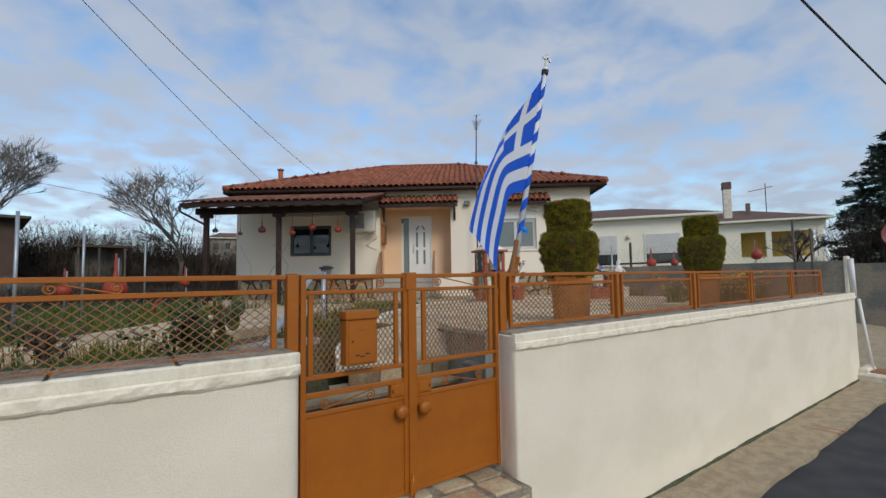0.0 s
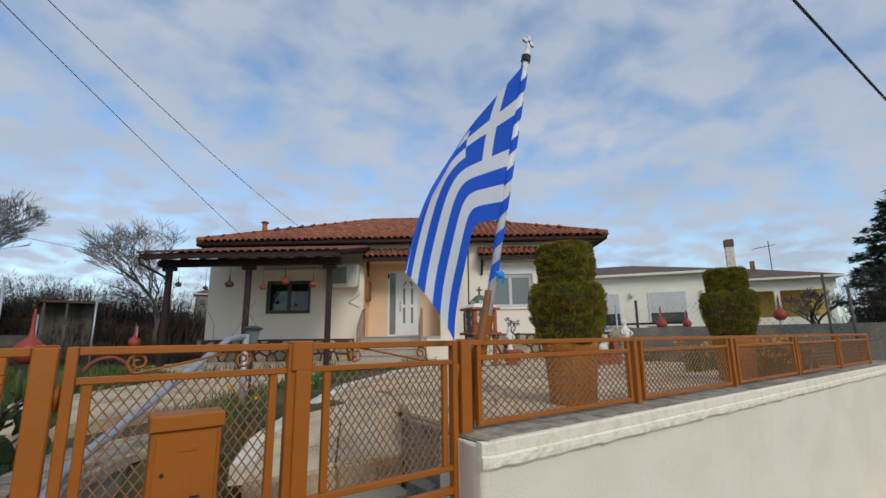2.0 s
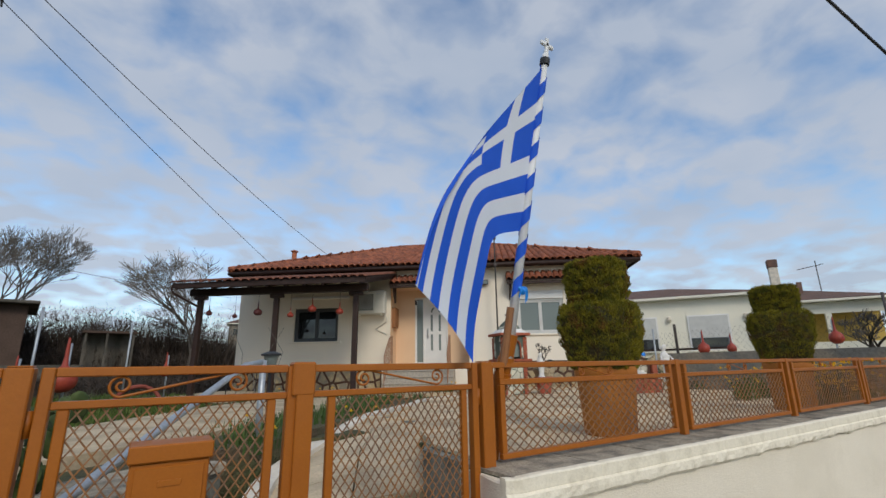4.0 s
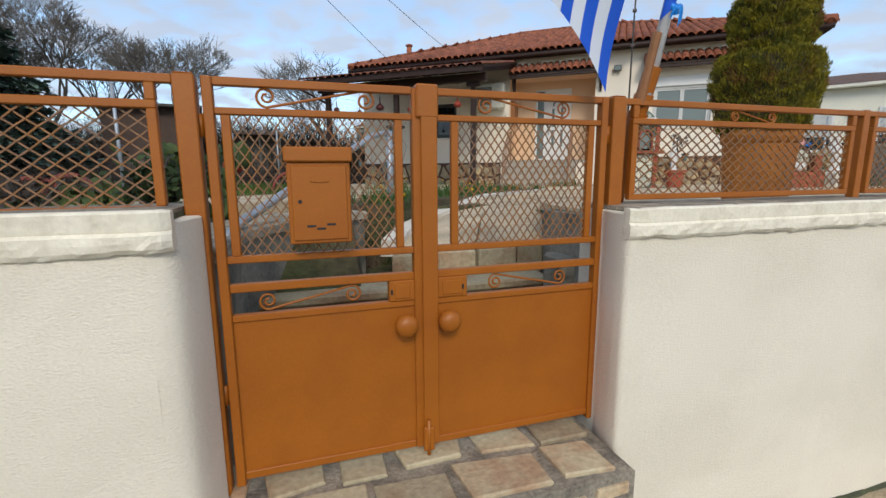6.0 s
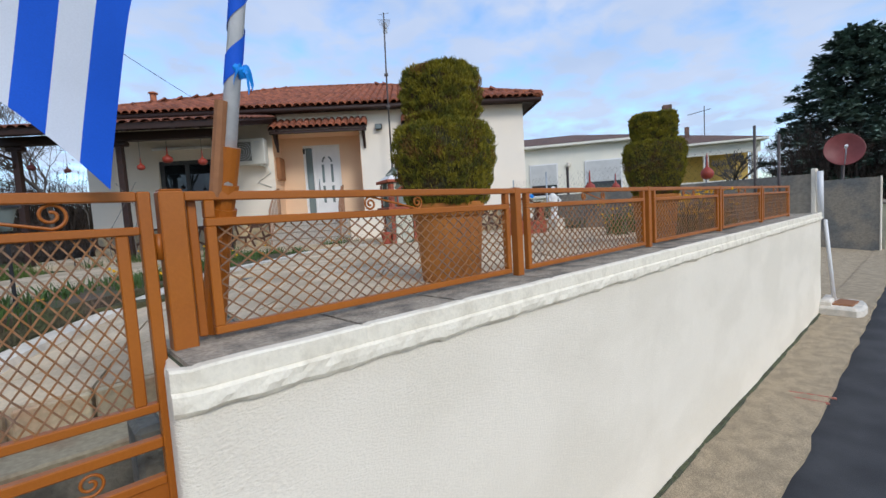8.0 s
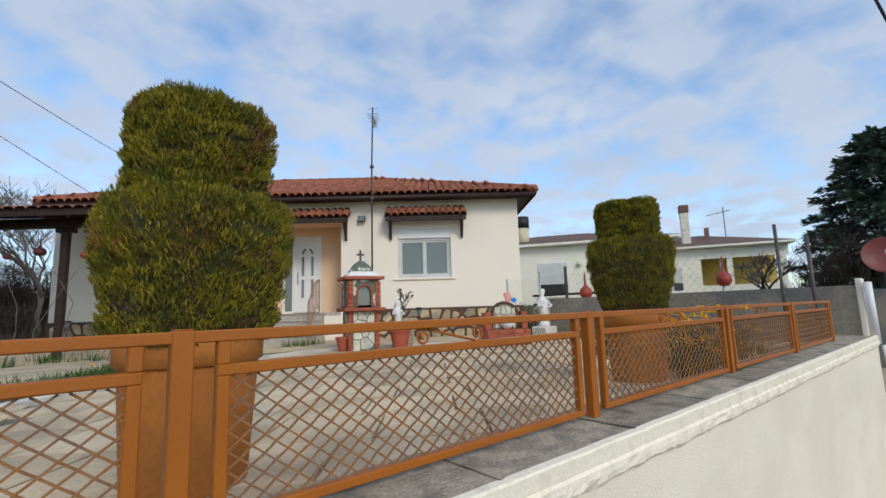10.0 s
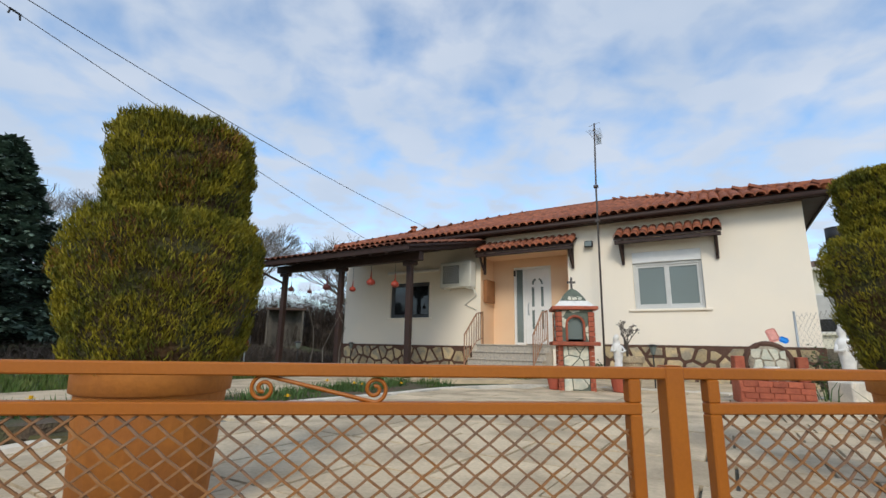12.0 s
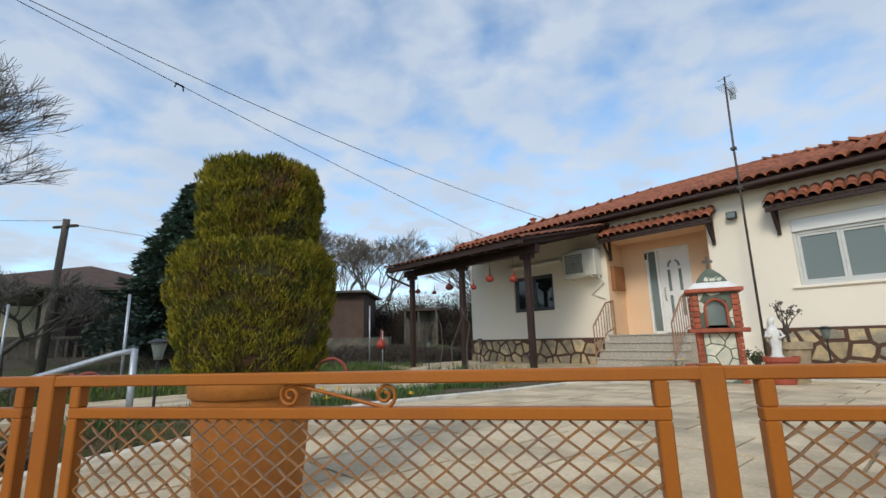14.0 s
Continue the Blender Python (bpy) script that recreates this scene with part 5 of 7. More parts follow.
flag = thing("flag", "striped blue and white cloth flag with a white cross", "flag")
NA, NB = 36, 46
white, blue = bmesh.new(), bmesh.new()
for i in range(NA):
    for j in range(NB):
        a0, a1, b0, b1 = i / NA, (i + 1) / NA, j / NB, (j + 1) / NB
        stripe = int(9 * (i + 0.5) / NA)
        canton = (i + 0.5) / NA < 5 / 9 and (j + 0.5) / NB < 10 / 27
        if canton:
            ca, cb = (i + 0.5) / NA * 9, (j + 0.5) / NB * 13.5
            isw = 2 <= ca < 3 or 2 <= cb < 3
        else:
            isw = stripe % 2 == 1
        bm = white if isw else blue
        q = [bm.verts.new(flag_point(*p)) for p in ((a0, b0), (a0, b1), (a1, b1), (a1, b0))]
        bm.faces.new(q)
for bm, m, nm in ((white, M["flag_white"], "white_stripes"), (blue, M["flag_blue"], "blue_stripes")):
    bmesh.ops.remove_doubles(bm, verts=bm.verts, dist=1e-4)
    ob = part(nm, bm, m, flag, smooth=True)

# ---- covered terrace (pergola) ----
perg = thing("terrace_roof", "dark wooden lean-to roof on posts with a tiled edge", "pergola", HM)
PV0, PV1, PU0, PU1, PZ0, PZ1 = 8.60, 12.15, -6.88, -2.05, 3.52, 4.30
def pz(v):
    return PZ0 + (PZ1 - PZ0) * (v - PV0) / (PV1 - PV0)
bm = bmesh.new()
c = [bm.verts.new(p) for p in ((PU0, PV0, PZ0), (PU1, PV0, PZ0), (PU1, PV1, PZ1), (PU0, PV1, PZ1), (PU0, PV0, PZ0 + 0.05), (PU1, PV0, PZ0 + 0.05), (PU1, PV1, PZ1 + 0.05), (PU0, PV1, PZ1 + 0.05))]
for f in ((3, 2, 1, 0), (4, 5, 6, 7), (0, 1, 5, 4), (1, 2, 6, 5), (2, 3, 7, 6), (3, 0, 4, 7)):
    bm.faces.new([c[k] for k in f])
part("boarding", bm, M["dark_wood"], perg)
for u in (-6.5, -4.48, -2.45):
    post = part("post", box(u - 0.06, u + 0.06, 9.14, 9.26, 0.86, 3.32, 0.008), M["dark_wood"], perg)
    part("corbel", box(u - 0.17, u + 0.17, 9.13, 9.27, 3.24, 3.34, 0.02), M["dark_wood"], post)
part("front_beam", box(PU0 + 0.1, PU1 - 0.1, 9.12, 9.28, 3.34, 3.52, 0.008), M["dark_wood"], perg)
part("fascia", box(PU0, PU1, PV0 - 0.025, PV0 - 0.002, PZ0 - 0.07, PZ0 + 0.06, 0.004), M["dark_wood"], perg)
for k in range(11):
    u = PU0 + 0.12 + (PU1 - PU0 - 0.24) * k / 10
    bm = bmesh.new()
    q = [bm.verts.new(p) for p in ((u - 0.035, PV0, PZ0 - 0.10), (u + 0.035, PV0, PZ0 - 0.10), (u + 0.035, PV1, PZ1 - 0.10), (u - 0.035, PV1, PZ1 - 0.10), (u - 0.035, PV0, PZ0 - 0.002), (u + 0.035, PV0, PZ0 - 0.002), (u + 0.035, PV1, PZ1 - 0.002), (u - 0.035, PV1, PZ1 - 0.002))]
    for f in ((3, 2, 1, 0), (4, 5, 6, 7), (0, 1, 5, 4), (1, 2, 6, 5), (2, 3, 7, 6), (3, 0, 4, 7)):
        bm.faces.new([q[i] for i in f])
    part("rafter", bm, M["dark_wood"], perg)
slope_tiles((PU0 - 0.02, PV0 - 0.02, PZ0 + 0.055), (PU1 + 0.02, PV0 - 0.02, PZ0 + 0.055), (PU0 - 0.02, PV1 - 0.3, pz(PV1 - 0.3) + 0.055), (PU1 + 0.02, PV1 - 0.3, pz(PV1 - 0.3) + 0.055), 2, perg, dark_tile_mesh, 0.6)
part("gutter_pipe", tube([(PU0 - 0.02, PV0 - 0.02, PZ0 - 0.03), (PU0 + 0.0, PV0 + 0.05, PZ0 - 0.17), (-6.52, 9.16, 3.06), (-6.52, 9.12, 2.9)], 0.03, 8), M["dark_wood"], perg, "dark drain pipe from the gutter", smooth=True)

# ---- fittings on the house front ----
def hthing(name, label, category, group=""):
    return thing(name, label, category, HM, group)


ac = hthing("air_conditioner", "cream outdoor air conditioning unit on the front wall", "air conditioner")
A0, A1, AZ0, AZ1, AV = -3.32, -2.36, 3.08, 3.78, VF - 0.38
part("casing", box(A0, A1, AV, VF - 0.06, AZ0, AZ1, 0.02), M["ac"], ac)
grille = part("fan_grille", box(A0 + 0.06, A0 + 0.66, AV - 0.012, AV - 0.002, AZ0 + 0.06, AZ1 - 0.06, 0.01), M["ac"], ac)
bm = bmesh.new()
for r in (0.08, 0.14, 0.20, 0.26):
    tube_into(bm, [(A0 + 0.36 + r * math.cos(a), AV - 0.016, (AZ0 + AZ1) / 2 + r * math.sin(a)) for a in [2 * math.pi * k / 24 for k in range(25)]], 0.006, 5)
part("grille_rings", bm, M["shutter"], grille)
part("fan_well", box(A0 + 0.10, A0 + 0.62, AV - 0.0135, AV - 0.0125, AZ0 + 0.10, AZ1 - 0.10), M["grille_grey"], grille, "dark fan opening")
for u in (A0 + 0.12, A1 - 0.12):
    part("bracket", box(u - 0.02, u + 0.02, AV, VF - 0.002, AZ0 - 0.045, AZ0 - 0.003, 0.004), M["ac"], ac)
part("badge", box(A0 + 0.70, A0 + 0.84, AV - 0.004, AV - 0.001, AZ1 - 0.12, AZ1 - 0.09), M["shutter"], ac)
part("hose", tube([(A1 - 0.03, AV + 0.1, AZ0 + 0.05), (A1 + 0.02, VF - 0.05, AZ0 - 0.2), (A1 - 0.35, VF - 0.02, AZ0 - 0.45), (A1 - 0.0, VF - 0.02, AZ0 - 0.6)], 0.015, 6), M["ac"], ac, smooth=True)

light = hthing("floodlight", "small dark wall floodlight beside the entrance", "floodlight")
part("housing", box(0.60, 0.79, VF - 0.14, VF - 0.06, 3.90, 4.05, 0.01), M["dark"], light)
part("arm", box(0.67, 0.72, VF - 0.07, VF - 0.002, 3.95, 3.99), M["dark"], light)
part("lens", box(0.62, 0.77, VF - 0.147, VF - 0.141, 3.92, 4.03), M["glass_grey"], light)

board = hthing("notice_box", "brown wooden box on the porch side wall", "box")
part("body", box(P0 + 0.013, P0 + 0.12, VF + 0.14, VF + 0.66, 2.70, 3.32, 0.01), M["wood_board"], board)
part("front", box(P0 + 0.12, P0 + 0.128, VF + 0.19, VF + 0.61, 2.76, 3.26, 0.003), M["wood_board"], board)
bell = hthing("door_panel", "black intercom panel beside the door", "intercom")
part("plate", box(D0 - 0.0, D0 + 0.055, VP + 0.005, VP + 0.018, 3.46, 3.62), M["dark"], bell)

mast = hthing("antenna_mast", "tall dark steel antenna mast fixed to the wall", "antenna")
part("mast", tube([(1.0, 11.72, 0.9), (1.02, 11.72, 5.2), (1.06, 11.72, 6.85)], 0.024, 8, 0.018), M["mast"], mast, smooth=True)
for z in (4.42, 5.25):
    part("clamp", box(0.97, 1.07, 11.68, 11.85 if z < 5 else 11.76, z - 0.03, z + 0.03, 0.004), M["mast"], mast)
boom = part("boom", tube([(1.06, 11.55, 6.62), (1.06, 12.15, 6.62)], 0.012, 6), M["galv"], mast)
for k in range(9):
    v = 11.58 + 0.068 * k
    part("element", tube([(1.06 - 0.17 + 0.008 * k, v, 6.62), (1.06 + 0.17 - 0.008 * k, v, 6.62)], 0.005, 5), M["galv"], boom)
part("reflector", box(1.00, 1.12, 12.13, 12.14, 6.48, 6.76), M["galv"], boom)
part("top_dipole", tube([(0.93, 11.72, 6.80), (1.19, 11.72, 6.84)], 0.007, 5), M["galv"], mast)

# ---- hanging gourds under the terrace roof ----
GOURD = [(0.005, 0.0), (0.055, 0.008), (0.092, 0.04), (0.10, 0.075), (0.088, 0.115), (0.05, 0.145), (0.022, 0.165), (0.014, 0.22), (0.012, 0.30), (0.006, 0.34)]


def hanging_gourd(u, v, z, s, m, label):
    g = thing("hanging_gourd", label, "gourd", HM @ pose(u, v, z), "gourds hung from the terrace beam")
    s *= 0.78
    part("gourd", lathe([(r * s, h * s) for r, h in GOURD], 16), m, g, smooth=True)
    part("cord", tube([(0, 0, 0.33 * s), (0, 0, 3.36 - z)], 0.004, 4), M["wire"], g)


for k, (u, dz, s, dark_one) in enumerate(((-6.25, 0.52, 1.0, 1), (-5.55, 0.6, 0.8, 1), (-4.95, 0.55, 1.35, 1), (-4.1, 0.62, 1.0, 0), (-3.55, 0.5, 1.3, 0), (-2.85, 0.58, 1.2, 0))):
    hanging_gourd(u, 9.2, 3.36 - dz, s, M["darkgourd"] if dark_one else M["gourd"], "dark dried gourd hanging on a cord" if dark_one else "red painted gourd hanging on a cord")

# ---- shrine ----
SH = pose(6.18, 6.06, yard_z(6.2, 6.0) - 0.03, 0, 0, -16)
shrine = thing("roadside_shrine", "small chapel-shaped shrine of pale stone with red brick corners", "shrine", SH)
part("pedestal", box(-0.23, 0.23, -0.23, 0.23, 0, 0.70), M["mortar"], shrine, "pale crazy-paved pedestal")
part("ledge", box(-0.36, 0.36, -0.36, 0.36, 0.70, 0.76, 0.01), M["brick"], shrine, "red brick ledge")
bm = bmesh.new()
for a in ((-0.27, 0.27, 0.20, 0.27), (-0.27, -0.20, -0.27, 0.20), (0.20, 0.27, -0.27, 0.20)):
    add_box(bm, *a, 0.76, 1.25)
for a in ((-0.20, -0.13, -0.27, -0.21, 0.76, 1.25), (0.13, 0.20, -0.27, -0.21, 0.76, 1.25), (-0.13, 0.13, -0.27, -0.21, 1.13, 1.25)):
    add_box(bm, *a)
part("niche", bm, M["mortar"], shrine, "pale stone lamp niche")
part("cornice", box(-0.35, 0.35, -0.35, 0.35, 1.25, 1.305, 0.008), M["brick"], shrine)
rb = part("roof_base", lathe([(0.43, 0), (0.36, 0.05), (0.30, 0.09), (0.1, 0.095)], 4), M["statue"], shrine, "white plaster roof skirt")
rb.matrix_basis = pose(0, 0, 1.306, 0, 0, 45)
rb = part("dome", lathe([(0.30, -0.03), (0.24, 0.05), (0.17, 0.12), (0.09, 0.18), (0.02, 0.21)], 4), M["mortar"], shrine, "grey mosaic stone dome")
rb.matrix_basis = pose(0, 0, 1.40, 0, 0, 45)
for q in range(4):
    face = pose(0, 0, 1.40, 0, 0, 90 * q)
    for poly in cells(-0.15, 0.15, 0.01, 0.16, 0.085, 0.012, rng, 0.35):
        cx, cz = sum(p[0] for p in poly) / len(poly), sum(p[1] for p in poly) / len(poly)
        if abs(cx) < 0.155 - cz * 0.75:
            part("roof_stone", stone_bm(poly, 0.010, face @ pose(0, -0.196, 0.0, -37, 0, 0), 0.003), M["shrine_stone"], shrine)
cr = part("cross", box(-0.016, 0.016, -0.016, 0.016, 1.59, 1.80, 0.003), M["mast"], shrine, "dark iron cross")
part("cross_arm", box(-0.065, 0.065, -0.015, 0.015, 1.70, 1.735, 0.003), M["mast"], cr)
part("niche_glass", box(-0.13, 0.13, -0.235, -0.225, 0.80, 1.16), M["glass_grey"], shrine)
bm = bmesh.new()
arc = [(-0.13, -0.285, 0.78)] + [(0.13 * -math.cos(math.pi * k / 12), -0.285, 1.02 + 0.13 * math.sin(math.pi * k / 12)) for k in range(13)] + [(0.13, -0.285, 0.78)]
tube_into(bm, arc, 0.02, 6)
part("arch", bm, M["brick"], shrine, "red brick arch round the niche")
bm = bmesh.new()
arc = [(0.285, -0.08, 0.78)] + [(0.285, 0.08 * -math.cos(math.pi * k / 12), 1.0 + 0.08 * math.sin(math.pi * k / 12)) for k in range(13)] + [(0.285, 0.08, 0.78)]
tube_into(bm, arc, 0.02, 6)
part("side_arch", bm, M["brick"], shrine)
part("side_panel", box(0.272, 0.281, -0.07, 0.07, 0.78, 1.05), M["pot"], shrine, "terracotta side panel")
for m_face in (Matrix(), pose(0, 0, 0, 0, 0, 90), pose(0, 0, 0, 0, 0, -90)):
    for x in (-0.235, 0.235):
        for k in range(9):
            part("brick", box(x - 0.04, x + 0.04, -0.262, -0.232, 0.006 + 0.0775 * k, 0.0775 * (k + 1), 0.004, m_face), M["brick"], shrine)
        for k in range(6):
            part("brick", box(x - 0.04 * 0.9, x + 0.04 * 0.9, -0.296, -0.2705, 0.764 + 0.0765 * k, 0.757 + 0.0765 * (k + 1), 0.004, m_face), M["brick"], shrine)
    for poly in cells(-0.185, 0.185, 0.02, 0.69, 0.19, 0.014, rng, 0.4):
        part("facing_stone", stone_bm(poly, 0.012, m_face @ pose(0, -0.23, 0), 0.004), M["shrine_stone"], shrine)
    for poly in cells(-0.195, 0.195, 0.77, 1.24, 0.13, 0.012, rng, 0.4):
        c = (sum(p[0] for p in poly) / len(poly), sum(p[1] for p in poly) / len(poly))
        if abs(c[0]) < 0.15 and c[1] < 1.18:
            continue
        part("facing_stone", stone_bm(poly, 0.010, m_face @ pose(0, -0.27, 0), 0.004), M["shrine_stone"], shrine)


def plaster_figure(at, s, label, wings=False):
    """A small plain standing figure, turned and lumpy."""
    bm = lathe([(0.09, 0), (0.095, 0.03), (0.07, 0.06), (0.065, 0.15), (0.08, 0.26), (0.075, 0.33), (0.085, 0.40), (0.06, 0.46), (0.028, 0.49), (0.045, 0.53), (0.05, 0.57), (0.035, 0.61), (0.01, 0.625)], 16, squash=0.8)
    for v in bm.verts:
        v.co.x += 0.02 * noise.noise((v.co.z * 9, v.co.x * 5, 1)) + 0.015 * math.sin(v.co.z * 9)
        v.co.y += 0.02 * noise.noise((v.co.z * 9, v.co.y * 5, 4))
    tube_into(bm, [(0.07, -0.01, 0.42), (0.12, -0.06, 0.34), (0.05, -0.09, 0.30)], 0.022, 6)
    tube_into(bm, [(-0.07, -0.01, 0.42), (-0.11, -0.05, 0.33), (-0.04, -0.09, 0.34)], 0.022, 6)
    if wings:
        add_box(bm, -0.06, 0.06, 0.05, 0.07, 0.30, 0.52, bevel=0.01)
    bmesh.ops.transform(bm, matrix=at @ Matrix.Scale(s, 4), verts=bm.verts)
    return tagged(part("plaster_figure", bm, M["statue"], smooth=True), label, "statue")


def small_pot(at, r, h, m, label, category="plant pot"):
    p = thing("flower_pot", label, category, at, "small flower pots")
    part("pot", lathe([(r * 0.66, 0), (r * 0.68, 0.01), (r * 0.95, h * 0.82), (r * 1.06, h * 0.83), (r * 1.08, h), (r * 0.95, h), (r * 0.92, h * 0.9)], 20), m, p, smooth=False)
    part("earth", lathe([(r * 0.9, h * 0.85), (r * 0.9, h * 0.9), (0.01, h * 0.91)], 14), M["soil"], p)
    return p


small_pot(pose(6.72, 5.62, yard_z(6.6, 5.6)), 0.19, 0.34, M["redpot"], "red clay flower pot beside the shrine")
small_pot(pose(5.86, 6.1, yard_z(5.8, 6.1)), 0.13, 0.24, M["redpot"], "red clay flower pot at the shrine's foot")
small_pot(pose(6.98, 5.86, yard_z(6.9, 5.9)), 0.22, 0.52, M["pavement"], "wide buff planter with a pruned shrub")
plaster_figure(pose(6.70, 5.66, yard_z(6.6, 5.6) + 0.31, 0, 0, -20), 0.85, "small white plaster figure in a red pot", True)
plaster_figure(pose(9.05, 4.25, yard_z(9, 4.2) + 0.25, 0, 0, -30), 1.12, "white plaster garden statue on a base")
tagged(part("statue_base", box(8.88, 9.22, 4.08, 4.42, yard_z(9, 4.2) - 0.02, yard_z(9, 4.2) + 0.25, 0.02), M["kerb"]), "square pale base under the statue", "plinth")


def bare_shrub(at, h, seed, label):
    r = random.Random(seed)
    bm = bmesh.new()
    def grow(p, d, ln, rad, depth):
        q = p + d * ln
        tube_into(bm, [p, p.lerp(q, 0.5) + Vector((r.uniform(-1, 1), r.uniform(-1, 1), 0)) * ln * 0.06, q], rad, 5, rad * 0.7)
        if depth:
            for _ in range(2):
                e = (d + Vector((r.uniform(-0.9, 0.9), r.uniform(-0.9, 0.9), r.uniform(-0.1, 0.5)))).normalized()
                grow(q, e, ln * r.uniform(0.5, 0.8), rad * 0.7, depth - 1)
        else:
            for _ in range(5):
                s = r.uniform(0.006, 0.014)
                c = q + Vector((r.uniform(-1, 1), r.uniform(-1, 1), r.uniform(-1, 1))) * 0.025
                bmesh.ops.create_icosphere(bm, subdivisions=1, radius=s, matrix=Matrix.Translation(c))
    for k in range(3):
        grow(Vector((0, 0, 0)), Vector((r.uniform(-0.35, 0.35), r.uniform(-0.35, 0.35), 1)).normalized(), h * 0.45, 0.014, 3)
    t = thing("pruned_shrub", label, "shrub", at)
    part("branches", bm, M["bark"], t)
    return t


bare_shrub(pose(6.98, 5.86, yard_z(6.9, 5.9) + 0.45), 0.55, 4, "bare pruned shrub in a buff planter")

# ---- brick arch planter with a wheel ----
ar = thing("arch_planter", "red brick planter with a stone-faced arch", "planter", pose(7.80, 4.10, yard_z(7.8, 4.1) - 0.005, 0, 0, -28) @ Matrix.Scale(0.88, 4))
part("base", box(-0.42, 0.42, -0.24, 0.24, 0, 0.30, 0.01), M["brick"], ar, "red brick base")
for k in range(5):
    for j in range(4):
        x0 = -0.415 + 0.166 * k + (0.04 if j % 2 else 0)
        part("brick", box(x0 + 0.005, min(x0 + 0.161, 0.415), -0.255, -0.238, 0.075 * j + 0.006, 0.075 * (j + 1), 0.003), M["brick"], ar)
for s in (-1, 1):
    part("pier", box(s * 0.36 - 0.06, s * 0.36 + 0.06, -0.12, 0.12, 0.30, 0.62, 0.01), M["brick"], ar)
bm = bmesh.new()
arc = [(-0.27, 0, 0.30), (-0.27, 0, 0.52)] + [(-0.27 * math.cos(math.pi * k / 16), 0, 0.52 + 0.27 * math.sin(math.pi * k / 16)) for k in range(17)] + [(0.27, 0, 0.52), (0.27, 0, 0.30)]
tube_into(bm, arc, 0.04, 8)
part("arch", bm, M["plinth_joint"], ar, "dark red brick arch")
part("filling", box(-0.25, 0.25, 0.0, 0.05, 0.30, 0.62), M["cement"], ar, "grey stone filling")
for poly in cells(-0.20, 0.20, 0.32, 0.72, 0.15, 0.02, rng, 0.35):
    part("facing_stone", stone_bm(poly, 0.012, pose(0, -0.028, 0), 0.004), M["shrine_stone"], ar)
bm = lathe([(0.24, 0), (0.24, 0.07), (0.01, 0.07)], 24); bmesh.ops.transform(bm, matrix=pose(0, 0.045, 0.55, 90, 0, 0), verts=bm.verts)
part("filling", bm, M["cement"], ar)
part("urn", lathe([(0.05, 0.3), (0.11, 0.36), (0.13, 0.42), (0.09, 0.47), (0.10, 0.49)], 14, (0, -0.12, 0)), M["statue"], ar, "small white urn", smooth=True)
windmill = thing("toy_windmill", "pink and blue plastic toy windmill", "toy", pose(7.95, 4.12, yard_z(7.8, 4.1) + 0.72, 0, 0, -28))
part("vane", box(-0.05, 0.06, -0.01, 0.01, 0.0, 0.16, 0.02, pose(0, 0, 0, 0, -20, 0)), M["pink"], windmill, "pink vane")
part("vane", box(0.02, 0.12, -0.01, 0.01, 0.02, 0.09, 0.02, pose(0, 0, 0, 0, 25, 0)), M["ribbon"], windmill, "blue vane")


# ---- gourds on poles, posts, wire fences ----
def pole_gourd(x, y, z_top, s, lean, label, base=None):
    g = thing("gourd_on_pole", label, "gourd", Matrix(), "gourds on garden poles")
    b = Vector((x, y, base if base is not None else yard_z(x, y)))
    t = Vector((x + lean, y, z_top))
    part("pole", tube([b, t], 0.018, 8), M["galv"], g, "thin grey pole", smooth=True)
    bm = lathe([(r * s, h * s * 1.25) for r, h in GOURD], 16, (0, 0, 0))
    bmesh.ops.transform(bm, matrix=Matrix.Translation(t - Vector((0.03, 0.03, 0.38 * s))), verts=bm.verts)
    part("gourd", bm, M["gourd"], g, smooth=True)


pole_gourd(10.88, 1.78, 2.30, 1.25, 0.0, "red gourd on a pole behind the yard fence")
pole_gourd(9.64, 3.72, 2.15, 1.2, 0.02, "big red gourd on a pole beside the statue")
pole_gourd(10.6, 3.6, 2.1, 1.0, 0.0, "red gourd hung on a garden pole")
pole_gourd(-1.49, 7.31, 1.95, 1.9, 0.0, "large red long-necked gourd on a garden pole")
pole_gourd(-0.1, 10.31, 1.85, 1.2, 0.0, "round red gourd on a garden pole")
pole_gourd(-2.3, 8.6, 1.75, 1.3, 0.03, "red gourd on a garden pole")
for x, y, z, lx in ((9.30, 0.57, 2.56, -0.03), (8.68, 0.13, 2.30, -0.05), (10.9, 6.8, 2.3, 0.0), (10.2, 5.2, 2.35, 0.0), (-2.52, 5.05, 2.42, 0.0), (-2.0, 7.9, 2.55, 0.0), (-0.9, 11.6, 2.6, 0.0), (-6.4, 6.2, 2.5, 0.0)):
    p = thing("net_post", "grey steel post of a wire net fence", "post", Matrix(), "posts of the wire net fences")
    part("tube", tube([(x, y, 0.8), (x + lx, y, z)], 0.021, 8), M["galv"] if x < 7 or x > 9.5 else M["mast"], p, smooth=True)


